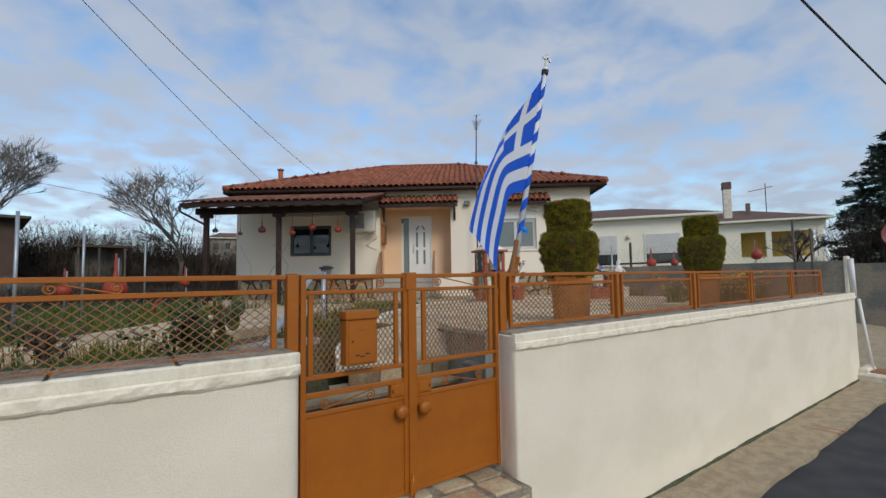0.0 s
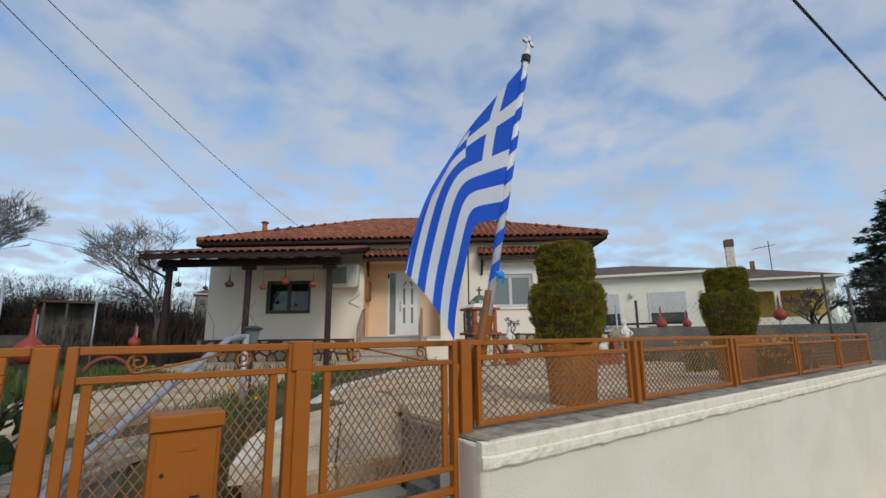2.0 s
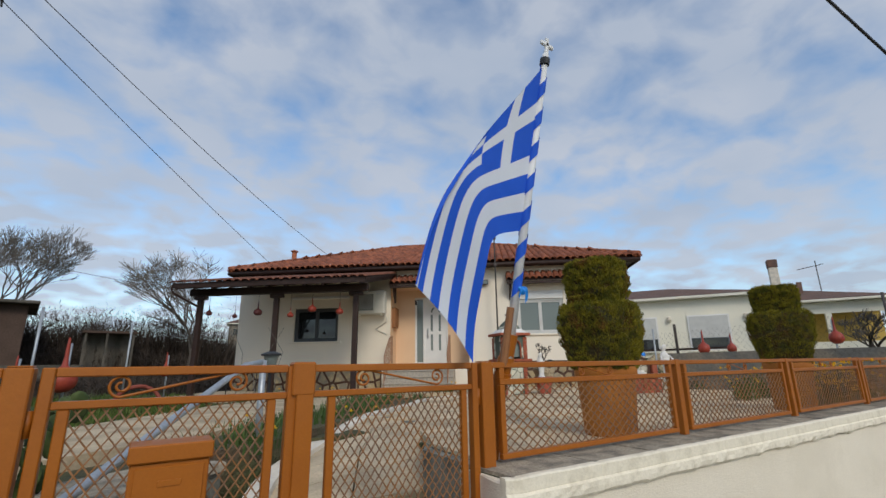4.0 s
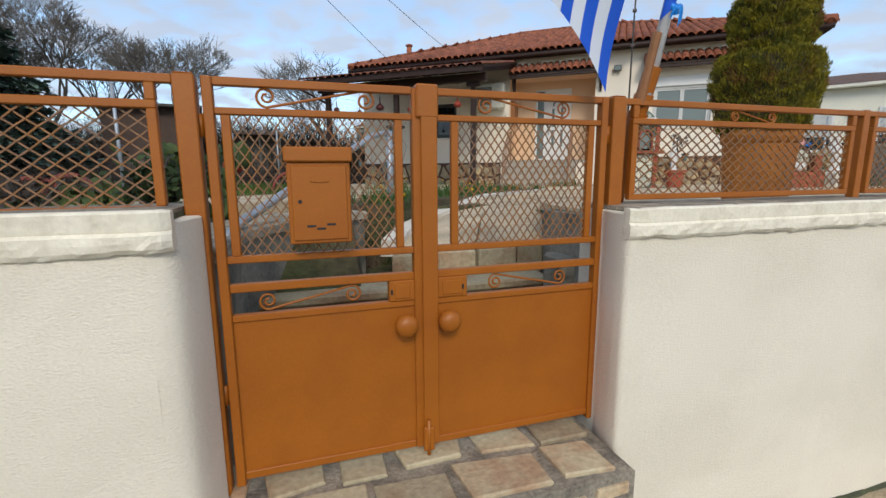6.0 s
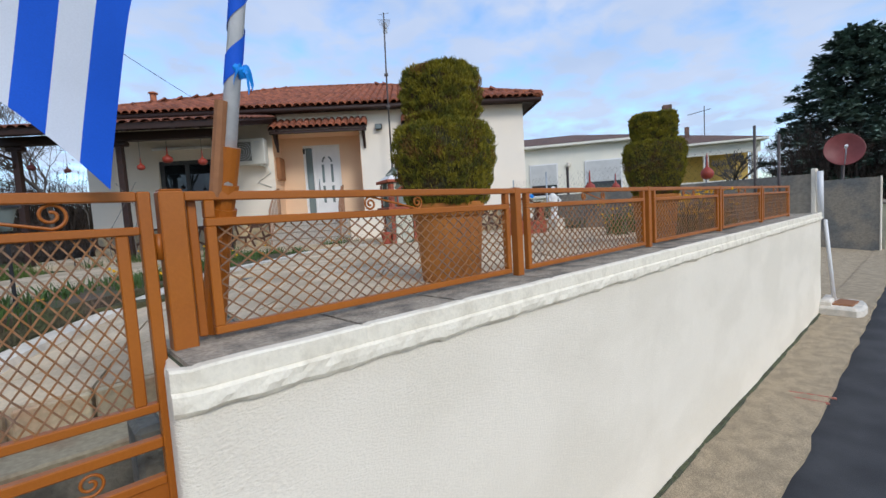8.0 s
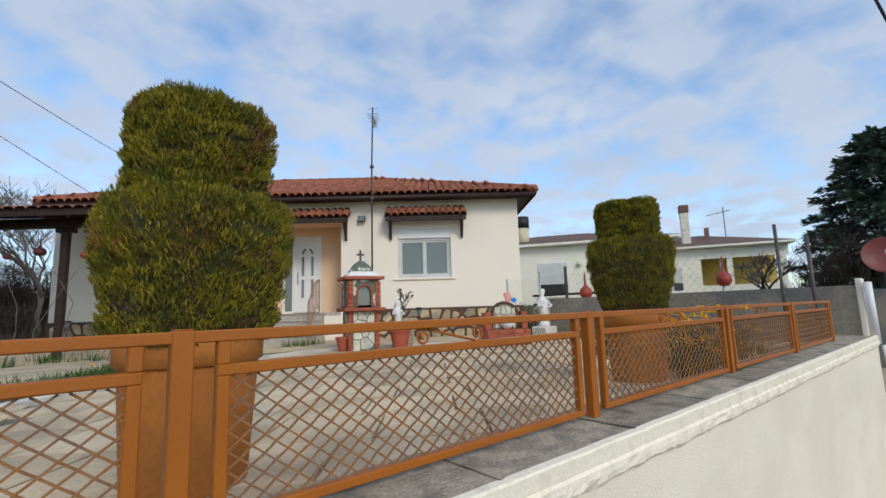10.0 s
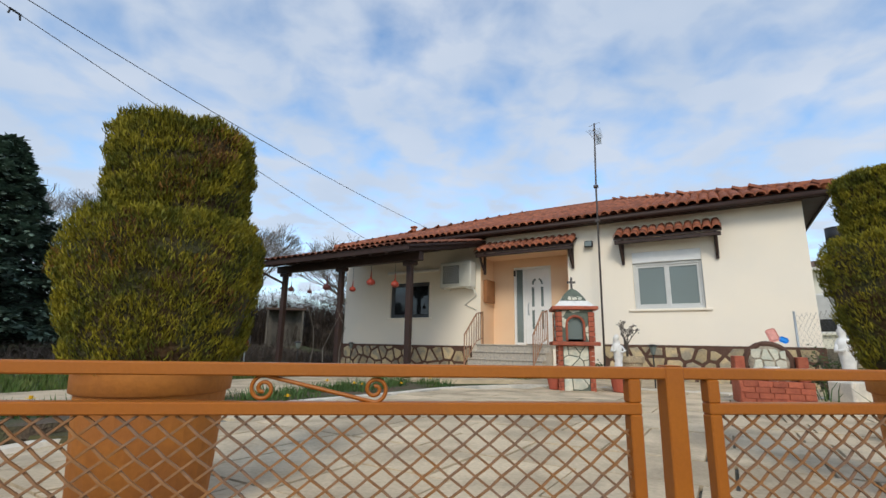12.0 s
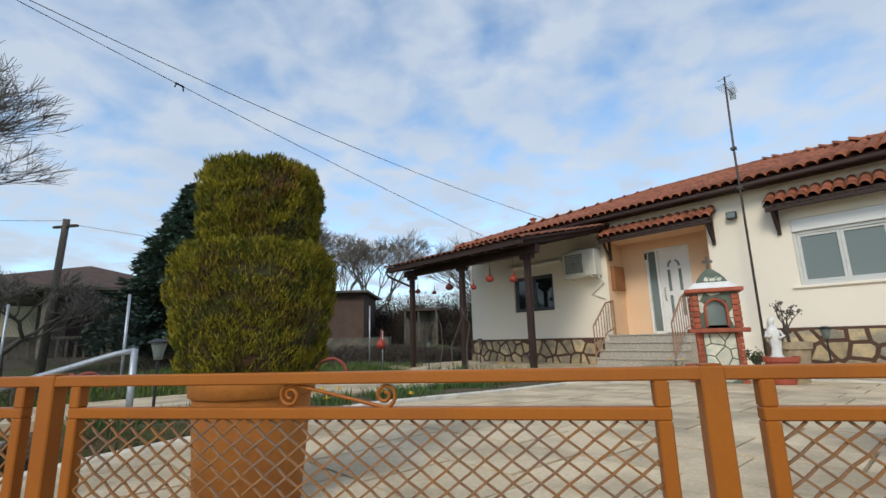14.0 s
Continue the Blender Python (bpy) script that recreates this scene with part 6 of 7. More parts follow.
def chain_net(a, b, z0, z1, name_label):
    """A wire net as thin crossing strands."""
    a, b = Vector(a), Vector(b)
    ln = (b - a).length
    bm = bmesh.new()
    w = 0.14
    h = z1 - z0
    for s in (1, -1):
        for k in range(int(-h / w) - 1, int(ln / w) + int(h / w) + 2):
            x0, x1 = k * w, k * w + s * h
            t0, t1 = 0.0, 1.0
            if x1 != x0:
                ta, tb = (0 - x0) / (x1 - x0), (ln - x0) / (x1 - x0)
                t0, t1 = max(0, min(ta, tb)), min(1, max(ta, tb))
            if t1 - t0 < 0.02:
                continue
            p = a.lerp(b, (x0 + (x1 - x0) * t0) / ln) + Vector((0, 0, z0 + h * t0))
            q = a.lerp(b, (x0 + (x1 - x0) * t1) / ln) + Vector((0, 0, z0 + h * t1))
            tube_into(bm, [p, q], 0.0014, 3, caps=False)
    return tagged(part("wire_net", bm, M["mast"]), name_label, "wire net")


chain_net((9.2, 1.0, 0), (10.9, 6.8, 0), 0.9, 2.25, "thin grey wire net beside the yard")
chain_net((-6.4, 6.2, 0), (-2.57, 5.31, 0), 0.9, 2.3, "thin grey wire net in the garden")

# handrail of galvanised pipe beside the steps
hr = thing("pipe_handrail", "galvanised pipe handrail beside the garden steps", "handrail")
part("post", tube([(0.33, 2.3, 0.85), (0.33, 2.3, 1.60)], 0.026, 10), M["galv"], hr, smooth=True)
part("rail", tube([(0.33, 2.3, 1.585), (0.19, 2.26, 1.56), (-0.26, 1.52, 1.29), (-0.71, 0.77, 1.02), (-0.74, 0.5, 0.98)], 0.024, 10), M["galv"], hr, smooth=True)
part("lower_post", tube([(-0.74, 0.5, 0.5), (-0.74, 0.5, 0.98)], 0.024, 10), M["galv"], hr, smooth=True)


def solar_lamp(x, y, z, label="small glass garden lamp on a spike"):
    s = thing("garden_lamp", label, "lamp", pose(x, y, z), "garden spike lamps")
    part("spike", tube([(0, 0, 0), (0, 0, 0.55)], 0.012, 6), M["dark"], s)
    part("lamp_glass", lathe([(0.03, 0.55), (0.04, 0.6), (0.06, 0.68), (0.065, 0.69)], 12), M["glass_grey"], s, smooth=True)
    part("cap", lathe([(0.085, 0.69), (0.085, 0.705), (0.03, 0.725)], 12), M["dark"], s)


solar_lamp(0.42, 2.45, 0.95)
solar_lamp(-2.6, 5.3, 0.9)
for u, v in ((-5.9, 11.2), (-5.35, 8.8), (2.2, 9.9)):
    p = HM @ Vector((u, v, 0.0))
    solar_lamp(p.x, p.y, 0.85 if u < 0 else yard_z(p.x, p.y))


# ---- plants ----
def blades(name, label, spots, n, h, spread, m, seed, category="grass", flowers=0, kind="stuff"):
    """Tufts of bent blades round the given spots; flowers: a share that carry a yellow head."""
    r = random.Random(seed)
    vs, fs, heads = [], [], []
    for x, y in spots:
        z = yard_z(x, y) - 0.06
        for _ in range(n):
            a, q = r.uniform(0, 6.283), spread * math.sqrt(r.random())
            p = Vector((x + q * math.cos(a), y + q * math.sin(a), z))
            hh = h * r.uniform(0.5, 1.15)
            lean = Vector((math.cos(a + r.uniform(-1, 1)), math.sin(a + r.uniform(-1, 1)), 0)) * hh * r.uniform(0.1, 0.6)
            side = Vector((-math.sin(a), math.cos(a), 0)) * r.uniform(0.004, 0.008) * (1 + h)
            k = len(vs)
            mid = p + lean * 0.3 + Vector((0, 0, hh * 0.6))
            tip = p + lean + Vector((0, 0, hh))
            vs += [p - side, p + side, mid + side * 0.8, mid - side * 0.8, tip]
            fs += [(k, k + 1, k + 2, k + 3), (k + 3, k + 2, k + 4)]
            if r.random() < flowers:
                heads.append(tip)
    me = bpy.data.meshes.new(name)
    me.from_pydata(vs, [], fs)
    me.materials.append(m)
    ob = tagged(new(name, me), label, category, kind=kind)
    if heads:
        bm = bmesh.new()
        for t in heads:
            for k in range(6):
                a = k * math.pi / 3 + t.x * 9
                d = Vector((math.cos(a), math.sin(a), 0.3))
                s = Vector((-math.sin(a), math.cos(a), 0)) * 0.014
                v = [bm.verts.new(t + o) for o in (Vector((0, 0, 0.01)), d * 0.022 + s, d * 0.042, d * 0.022 - s)]
                bm.faces.new(v)
            tube_into(bm, [t, t + Vector((0, 0, 0.03))], 0.010, 6, 0.015)
        part("flower_heads", bm, M["yellow"], ob, "yellow daffodil heads")
    return ob


r5 = random.Random(5)
bed_spots = []
for _ in range(900):
    x, y = r5.uniform(-0.4, 4.4), r5.uniform(1.7, 7.7)
    if inside(x, y, BED) and r5.random() < 0.35:
        bed_spots.append((x, y))
blades("bed_leaves", "green bulb leaves and weeds in the flower bed", bed_spots[:230], 36, 0.18, 0.17, M["daff_leaf"], 11, "plants", 0.006)
lawn = []
for _ in range(2600):
    x, y = r5.uniform(-7.5, 0.6), r5.uniform(0.4, 12)
    if not inside(x, y, PATH2) and not (x > -1.1 and y < 2.2) and not inside(x, y, BED) and x < 2.0 - 0.1 * y:
        lawn.append((x, y))
blades("lawn_grass", "green weedy grass in the side garden", lawn[:1500], 14, 0.16, 0.22, M["blade"], 12)
blades("daffodils", "clump of yellow daffodils beside the yard", [(6.5 + 0.22 * k, 1.55 + 0.1 * (k % 3)) for k in range(9)], 34, 0.42, 0.16, M["daff_leaf"], 13, "flowers", 0.12)
blades("daffodils", "tall yellow daffodils beside the potted cypress", [(5.55 + 0.08 * k, 0.26 + 0.06 * (k % 3)) for k in range(7)], 26, 0.47, 0.10, M["daff_leaf"], 23, "flowers", 0.6)
blades("bed_leaves", "dark green leaves in the bed by the fence", [(5.9 + 0.14 * k, 0.45 + 0.12 * (k % 4)) for k in range(16)], 30, 0.22, 0.14, M["blade"], 24, "plants")
blades("bulb_leaves", "long green bulb leaves behind the kerb", [(8.6 + 0.3 * k, 4.75 - 0.28 * k) for k in range(6)] + [(9.6, 2.0), (9.8, 2.6), (9.4, 1.5)], 34, 0.32, 0.2, M["daff_leaf"], 14, "plants", 0.01)
edge_spots = [tuple((HM @ Vector((u, v, 0)))[:2]) for u, v in [(-5.0 + 0.35 * k + r5.uniform(-0.1, 0.1), 8.75 + r5.uniform(-0.25, 0.2)) for k in range(9)] + [(-0.7 + 0.2 * k, 10.7) for k in range(4)]]
blades("border_leaves", "green leaves and small yellow flowers by the terrace", edge_spots, 40, 0.26, 0.2, M["daff_leaf"], 15, "plants", 0.02)
blades("wall_weeds", "weeds at the end of the pavement", [(10.8 + 0.25 * k, -0.35 - 0.05 * (k % 2)) for k in range(5)], 0, 0.2, 0.1, M["blade"], 16)


def leaf_clump(name, label, at, size, n, m, seed, leaf=0.05, category="shrub"):
    """A loose bush: many small leaves on a skeleton of stems."""
    r = random.Random(seed)
    t = thing(name, label, category, at)
    bm = bmesh.new()
    vs, fs = [], []
    for k in range(14):
        a = r.uniform(0, 6.283)
        q = Vector((math.cos(a) * size[0] * r.random(), math.sin(a) * size[1] * r.random(), size[2] * r.uniform(0.6, 1.0)))
        tube_into(bm, [Vector((0, 0, 0)), q * 0.5 + Vector((0, 0, 0.1 * size[2])), q], 0.012, 4, 0.005)
        for _ in range(n // 14):
            p = q * r.uniform(0.35, 1.05) + Vector((r.gauss(0, 0.16 * size[0]), r.gauss(0, 0.16 * size[1]), r.gauss(0, 0.10 * size[2])))
            p.z = max(p.z, 0.01)
            d = Vector((r.uniform(-1, 1), r.uniform(-1, 1), r.uniform(-0.2, 1))).normalized()
            s = d.orthogonal().normalized() * leaf * 0.35
            i = len(vs)
            vs += [p, p + d * leaf * 0.5 + s, p + d * leaf, p + d * leaf * 0.5 - s]
            fs.append((i, i + 1, i + 2, i + 3))
    part("branch_work", bm, M["bark"], t)
    me = bpy.data.meshes.new("leaves")
    me.from_pydata(vs, [], fs)
    me.materials.append(m)
    ob = new("leaves", me); ob.parent = t
    return t


def prickly(at, label):
    """A prickly pear: flat oval pads on one another."""
    r = random.Random(21)
    t = thing("prickly_pear", label, "cactus", at)
    for k in range(26):
        a = r.uniform(0, 6.283)
        lvl = k % 3
        c = Vector((0.15 * math.cos(a) * (0.5 + 0.4 * lvl), 0.15 * math.sin(a) * (0.5 + 0.4 * lvl), 0.08 + 0.14 * lvl + r.uniform(-0.03, 0.03)))
        bm = bmesh.new()
        bmesh.ops.create_icosphere(bm, subdivisions=2, radius=1, matrix=Matrix.Translation(c) @ pose(0, 0, 0, r.uniform(-25, 25), r.uniform(-35, 35), math.degrees(a)) @ Matrix.Diagonal((0.055, 0.014, 0.085, 1)))
        part("pad", bm, M["shrub_green"], t, smooth=True)
    return t


prickly(pose(-0.92, 1.30, 0.98), "dark green prickly pear beside the garden path")
leaf_clump("low_shrub", "dark green shrub beside the gate steps", pose(-1.15, 1.05, 0.96), (0.30, 0.25, 0.40), 420, M["shrub_green"], 31)
leaf_clump("low_shrub", "dry brown shrub in the side garden", pose(-1.9, 1.5, 0.95), (0.22, 0.2, 0.28), 160, M["shrub"], 32)
leaf_clump("low_shrub", "dark green shrub by the house wall", HM @ pose(0.9, 11.5, 0.9), (0.25, 0.2, 0.35), 200, M["shrub_green"], 33)
leaf_clump("dark_bush", "dark round bush behind the statue", pose(9.6, 5.0, 0.88), (0.5, 0.5, 0.7), 700, M["shrub_green"], 34)
leaf_clump("dark_bush", "dark green bush along the boundary", pose(11.4, 3.4, 0.88), (0.8, 0.6, 0.75), 800, M["shrub_green"], 35)
leaf_clump("rosemary_bush", "grey green rosemary bush near the yard end", pose(7.7, 0.75, 0.98), (0.40, 0.3, 0.36), 600, M["shrub_green"], 36, 0.035)
vine = thing("bare_vine", "bare climbing vine before the terrace window", "vine", HM)
bm = bmesh.new()
for k in range(3):
    u = -5.3 + 0.5 * k
    tube_into(bm, [(u, 9.1, 0.86), (u + rng.uniform(-0.2, 0.2), 9.15, 1.4), (u + rng.uniform(-0.4, 0.5), 9.1, 1.9), (u + rng.uniform(-0.6, 0.7), 9.15, 2.5)], 0.009, 5, 0.004)
part("branch_work", bm, M["twig"], vine)

# ---- boundary walls along the road ----
gw = tagged(part("boundary_wall_near", rough_wall(0, 4.6, 0, 0.16, -0.6, 1.72, 0.2, 0.01, 30.0), M["old_wall"]), "grey unpainted boundary wall", "wall", kind="structure")
gw.matrix_basis = pose(9.68, -0.14, 0, 0, 0, 90)
part("white_edge", box(-0.03, 0.03, -0.02, 0.18, 1.0, 1.80, 0.01), M["stucco"], gw, "white painted wall end")
gw2 = tagged(part("boundary_wall_far", rough_wall(0, 3.4, 0, 0.18, -0.6, 1.78, 0.25, 0.012, 40.0), M["old_wall"]), "grey rendered boundary wall of the neighbour", "wall", kind="structure")
gw2.matrix_basis = pose(19.6, -0.30, 0, 0, 0, 90)
part("white_edge", box(-0.04, 0.0, -0.03, 0.2, -0.5, 1.80, 0.01), M["stucco"], gw2, "white painted wall end")
cream = tagged(part("cream_wall", rough_wall(19.9, 32, -0.42, -0.2, -0.6, 0.95, 0.3, 0.012, 50.0), M["nb_cream"]), "stained cream roadside wall", "wall", kind="structure")
part("coping", box(19.85, 32, -0.46, -0.16, 0.95, 1.02, 0.01), M["cement"], cream)
tagged(part("low_boundary_wall", box(14.2, 14.4, 3.2, 18, 0.5, 1.62, 0.01), M["old_wall"]), "long grey low garden wall", "wall", kind="structure")

dish = thing("satellite_dish", "large rusty red satellite dish on a pole", "satellite dish", pose(20.2, 0.62, 2.72, 78, 0, -75) @ Matrix.Scale(0.88, 4))
bm = lathe([(0.02, 0.0), (0.22, 0.02), (0.40, 0.07), (0.58, 0.15), (0.60, 0.155), (0.58, 0.14), (0.22, 0.01)], 28)
part("reflector", bm, M["dish"], dish, smooth=True)
part("arm", tube([(0, -0.55, 0.14), (0, -0.22, 0.42), (0, 0, 0.48)], 0.02, 6), M["galv"], dish)
part("receiver", tube([(0, -0.02, 0.42), (0, 0.02, 0.54)], 0.05, 8), M["white_pvc"], dish)
dm = thing("dish_pole", "steel pole carrying the satellite dish", "pole")
part("tube", tube([(20.3, 0.64, 0.5), (20.3, 0.64, 2.7)], 0.045, 8), M["mast"], dm, smooth=True)


# ---- neighbouring houses ----
def hip_roof(x0, x1, y0, y1, z, rise, inset, m, parent, over=0.4):
    bm = bmesh.new()
    x0, x1, y0, y1 = x0 - over, x1 + over, y0 - over, y1 + over
    c = [bm.verts.new(p) for p in ((x0, y0, z), (x1, y0, z), (x1, y1, z), (x0, y1, z))]
    ym = (y0 + y1) / 2
    if (x1 - x0) > (y1 - y0):
        t = [bm.verts.new((x0 + inset, ym, z + rise)), bm.verts.new((x1 - inset, ym, z + rise))]
        fs = ((c[0], c[1], t[1], t[0]), (c[1], c[2], t[1]), (c[2], c[3], t[0], t[1]), (c[3], c[0], t[0]))
    else:
        xm = (x0 + x1) / 2
        t = [bm.verts.new((xm, y0 + inset, z + rise)), bm.verts.new((xm, y1 - inset, z + rise))]
        fs = ((c[0], c[1], t[0]), (c[1], c[2], t[1], t[0]), (c[2], c[3], t[1]), (c[3], c[0], t[0], t[1]))
    for f in fs:
        bm.faces.new(f)
    bm.faces.new(c[::-1])
    r = part("roof", bm, m, parent, "weathered clay tile roof")
    part("eaves_slab", box(x0, x1, y0, y1, z - 0.14, z - 0.004, 0.02), M["old_dark"] if parent.name.startswith("old") else M["nb_white"], r)
    return r


def far_window(x0, x1, z0, z1, y, parent, shutter=True):
    w = part("window", box(x0, x1, y - 0.03, y + 0.03, z0, z1), M["white_pvc"], parent, "white roller shutter window")
    if shutter:
        zs = z0 + (z1 - z0) * 0.35
        part("shutter", box(x0 + 0.07, x1 - 0.07, y - 0.045, y - 0.031, zs, z1 - 0.06), M["shutter"], w)
        part("pane", box(x0 + 0.07, x1 - 0.07, y - 0.04, y - 0.031, z0 + 0.06, zs - 0.003), M["glass_dark"], w)
    else:
        part("pane", box(x0 + 0.07, x1 - 0.07, y - 0.04, y - 0.031, z0 + 0.06, z1 - 0.06), M["glass_grey"], w)
    part("sill", box(x0 - 0.08, x1 + 0.08, y - 0.1, y + 0.0, z0 - 0.07, z0 - 0.004), M["nb_white"], w)


NB = pose(20.25, 13.45, 0, 0, 0, -57.5)
nb = thing("neighbour_house", "long white neighbouring house with a low tile roof", "house", NB)
part("wall", box(-4.0, 6.4, 0, 8.5, 0.6, 4.55), M["nb_white"], nb, "cream white rendered wall")
hip_roof(-4.0, 6.4, 0, 8.5, 4.70, 1.05, 4.2, M["old_tile"], nb)
for a, b in ((0.3, 1.75), (3.1, 4.9)):
    far_window(a, b, 2.05, 3.75, -0.03, nb)
far_window(-2.2, -0.7, 2.2, 3.7, -0.03, nb)
for x in (2.3, 5.6):
    part("wall_lamp", lathe([(0.05, 0), (0.11, 0.1), (0.09, 0.26), (0.03, 0.3)], 10, (x, -0.08, 3.45)), M["kerb"], nb, "round wall lamp")
NB2 = pose(28.9, 14.2, 0, 0, 0, -62)
nb2 = thing("neighbour_house", "white neighbouring house with a veranda and a tall chimney", "house", NB2)
part("wall", box(0, 5.2, 0, 8, 0.6, 4.72), M["nb_white"], nb2, "white rendered wall")
part("wall", box(5.2, 9.4, 1.8, 8, 0.6, 4.72), M["nb_yellow"], nb2, "yellow veranda wall")
part("veranda_beam", box(5.2, 9.6, 0, 0.3, 4.1, 4.72), M["nb_white"], nb2)
for x in (6.7, 9.3):
    part("column", box(x - 0.14, x + 0.14, 0.0, 0.28, 0.6, 4.1), M["nb_white"], nb2, "white veranda column")
part("veranda_rail", box(5.2, 9.5, 0.02, 0.16, 1.6, 2.5), M["nb_white"], nb2)
hip_roof(0, 9.4, 0, 8, 4.88, 1.15, 4.0, M["old_tile"], nb2, 0.5)
far_window(2.6, 4.2, 2.2, 3.7, -0.03, nb2)
ch = part("chimney", box(4.42, 4.90, 0.7, 1.2, 4.8, 7.2, 0.03), M["kerb"], nb2, "tall pale chimney with a sooty top")
part("chimney_top", box(4.39, 4.93, 0.66, 1.24, 7.15, 7.65, 0.03), M["old_tile"], ch, "brown brick chimney top")
part("vent", box(5.9, 6.15, 2.2, 2.45, 5.2, 6.3), M["old_tile"], nb2, "small brick vent")
am = thing("roof_antenna", "thin television antenna on the neighbour's roof", "antenna", NB2)
part("mast", tube([(7.2, 3, 5.6), (7.2, 3, 7.7)], 0.03, 6), M["mast"], am)
part("boom", tube([(6.2, 3, 7.2), (7.6, 3, 7.45)], 0.02, 5), M["mast"], am)
for k in range(6):
    part("element", tube([(6.3 + 0.22 * k, 2.75, 7.22 + 0.04 * k), (6.3 + 0.22 * k, 3.25, 7.22 + 0.04 * k)], 0.012, 4), M["mast"], am)
for k in range(3):
    rail = tagged(part("side_rail", box(12.4, 12.46, 4.4, 7.2, 1.35 + 0.25 * k, 1.41 + 0.25 * k), M["dark_wood"]), "dark wooden rail in the side yard", "rail")
part("metal_chimney", tube([(-0.6, 1.5, 4.6), (-0.6, 1.5, 6.2)], 0.34, 12), M["nb_cream"], nb, "pale chimney with a sooty cap", smooth=True)
part("chimney_cap", tube([(-0.6, 1.5, 5.85), (-0.6, 1.5, 6.47)], 0.37, 12), M["dark"], nb, "sooty black chimney cap", smooth=True)
tagged(part("timber_frame", box(11.2, 11.25, 5.2, 5.25, 0.85, 2.5), M["mast"]), "dark steel frame post in the side yard", "post")
tagged(part("stone_heap", lathe([(0.9, 0), (0.85, 0.4), (0.6, 0.8), (0.3, 1.0), (0.05, 1.05)], 9, (11.9, 6.0, 0.75)), M["plinth_stone"]), "rounded stone oven heap beside the house", "oven")

# old house, shed, barn and low wall beyond the side garden
OH = pose(-16.6, 12.2, 0, 0, 0, 49)
oh = thing("old_house", "derelict village house with a veranda and tile roof", "house", OH)
part("wall", box(0, 7.0, 1.8, 7, 0.5, 4.0), M["old_dark"], oh, "stained brown wall, darkened as in shade")
part("veranda_floor", box(-0.2, 7.0, 0, 1.8, 0.5, 1.25), M["old_dark"], oh)
for x in (0.2, 2.2, 4.4, 6.8):
    part("column", box(x - 0.10, x + 0.10, 0.05, 0.25, 1.25, 3.9), M["old_wall"], oh, "grey veranda column")
for k in range(22):
    part("baluster", box(0.35 + 0.29 * k, 0.45 + 0.29 * k, 0.1, 0.2, 1.25, 2.0), M["old_dark"], oh)
part("hand_rail", box(0.1, 6.9, 0.05, 0.25, 2.0, 2.12), M["old_dark"], oh)
part("door", box(2.9, 3.9, 1.74, 1.79, 1.25, 3.4), M["dark_wood"], oh, "dark wooden door")
part("window", box(0.8, 1.9, 1.75, 1.79, 2.1, 3.4), M["nb_cream"], oh, "yellowish shuttered window")
part("window", box(4.9, 6.1, 1.75, 1.79, 2.1, 3.4), M["glass_dark"], oh, "dark window")
hip_roof(0, 7.0, 0, 7, 4.1, 1.3, 3.3, M["dark_tile"], oh, 0.6)
tagged(part("old_front_wall", box(-19, -6.5, 8.6, 8.8, 0.4, 1.55, 0.02, pose(-2.0, -3.2, 0, 0, 0, -8)), M["old_dark"]), "old grey garden wall before the derelict house", "wall", kind="structure")
SHED_X, SHED_Y = -2.9, 23.0
barn = thing("low_shed", "low dark shed with an open front", "shed", pose(SHED_X, SHED_Y, 1.10, 0, 0, 8) @ Matrix.Diagonal((0.55, 0.6, 0.96, 1)))
part("wall", box(0, 3.2, 1.2, 3.2, 0.0, 2.1), M["old_dark"], barn, "grey shed wall")
part("roof", box(-0.2, 3.4, -0.3, 3.4, 2.1, 2.2, 0.02), M["shed_brown"], barn, "flat shed roof")
for x in (0.05, 1.4, 3.15):
    part("post", box(x - 0.07, x + 0.07, -0.2, -0.06, 0.0, 2.1), M["old_dark"], barn, "grey post")
barn2 = thing("low_shed", "low brown shed behind the garden", "shed", pose(-7.9, 20.5, 1.5, 0, 0, 10))
part("wall", box(0, 3.4, 0, 4, -0.4, 2.5), M["shed_brown"], barn2, "dull brown wall")
part("roof", box(-0.3, 3.7, -0.5, 4.3, 2.5, 2.62, 0.02), M["old_dark"], barn2)
barn3 = thing("far_house", "far weathered house above the scrub", "house", pose(4.6, 38.0, 1.1, 0, 0, -10) @ Matrix.Scale(0.55, 4))
part("wall", box(0, 5, 0, 4, 0.0, 7.2), M["old_wall"], barn3, "weathered brown wall")
hip_roof(0, 5, 0, 4, 7.2, 0.9, 1.8, M["old_tile"], barn3)
for k in range(3):
    part("window", box(0.6 + 1.5 * k, 1.3 + 1.5 * k, -0.03, 0.02, 5.5, 6.4), M["glass_dark"], barn3)
tagged(part("rubble_wall", rough_wall(-6.5, -2.4, 18.4, 18.8, 0.8, 1.75, 0.3, 0.05, 60.0), M["old_dark"]), "low rubble wall at the garden's end", "wall", kind="structure")
for k, (x, y, s) in enumerate(((-2.9, 4.6, 0.34), (-0.55, 8.2, 0.36), (-3.7, 5.6, 0.3))):
    w = thing("wheel_arch", "half-sunk red wooden wheel in the grass", "wheel", pose(x, y, 0.9, 0, 0, 20 * k - 20), "sunken garden wheels")
    part("rim", tube([(s * math.cos(math.pi * i / 14), 0, s * math.sin(math.pi * i / 14)) for i in range(15)], 0.035, 6), M["redwheel"], w, smooth=True)


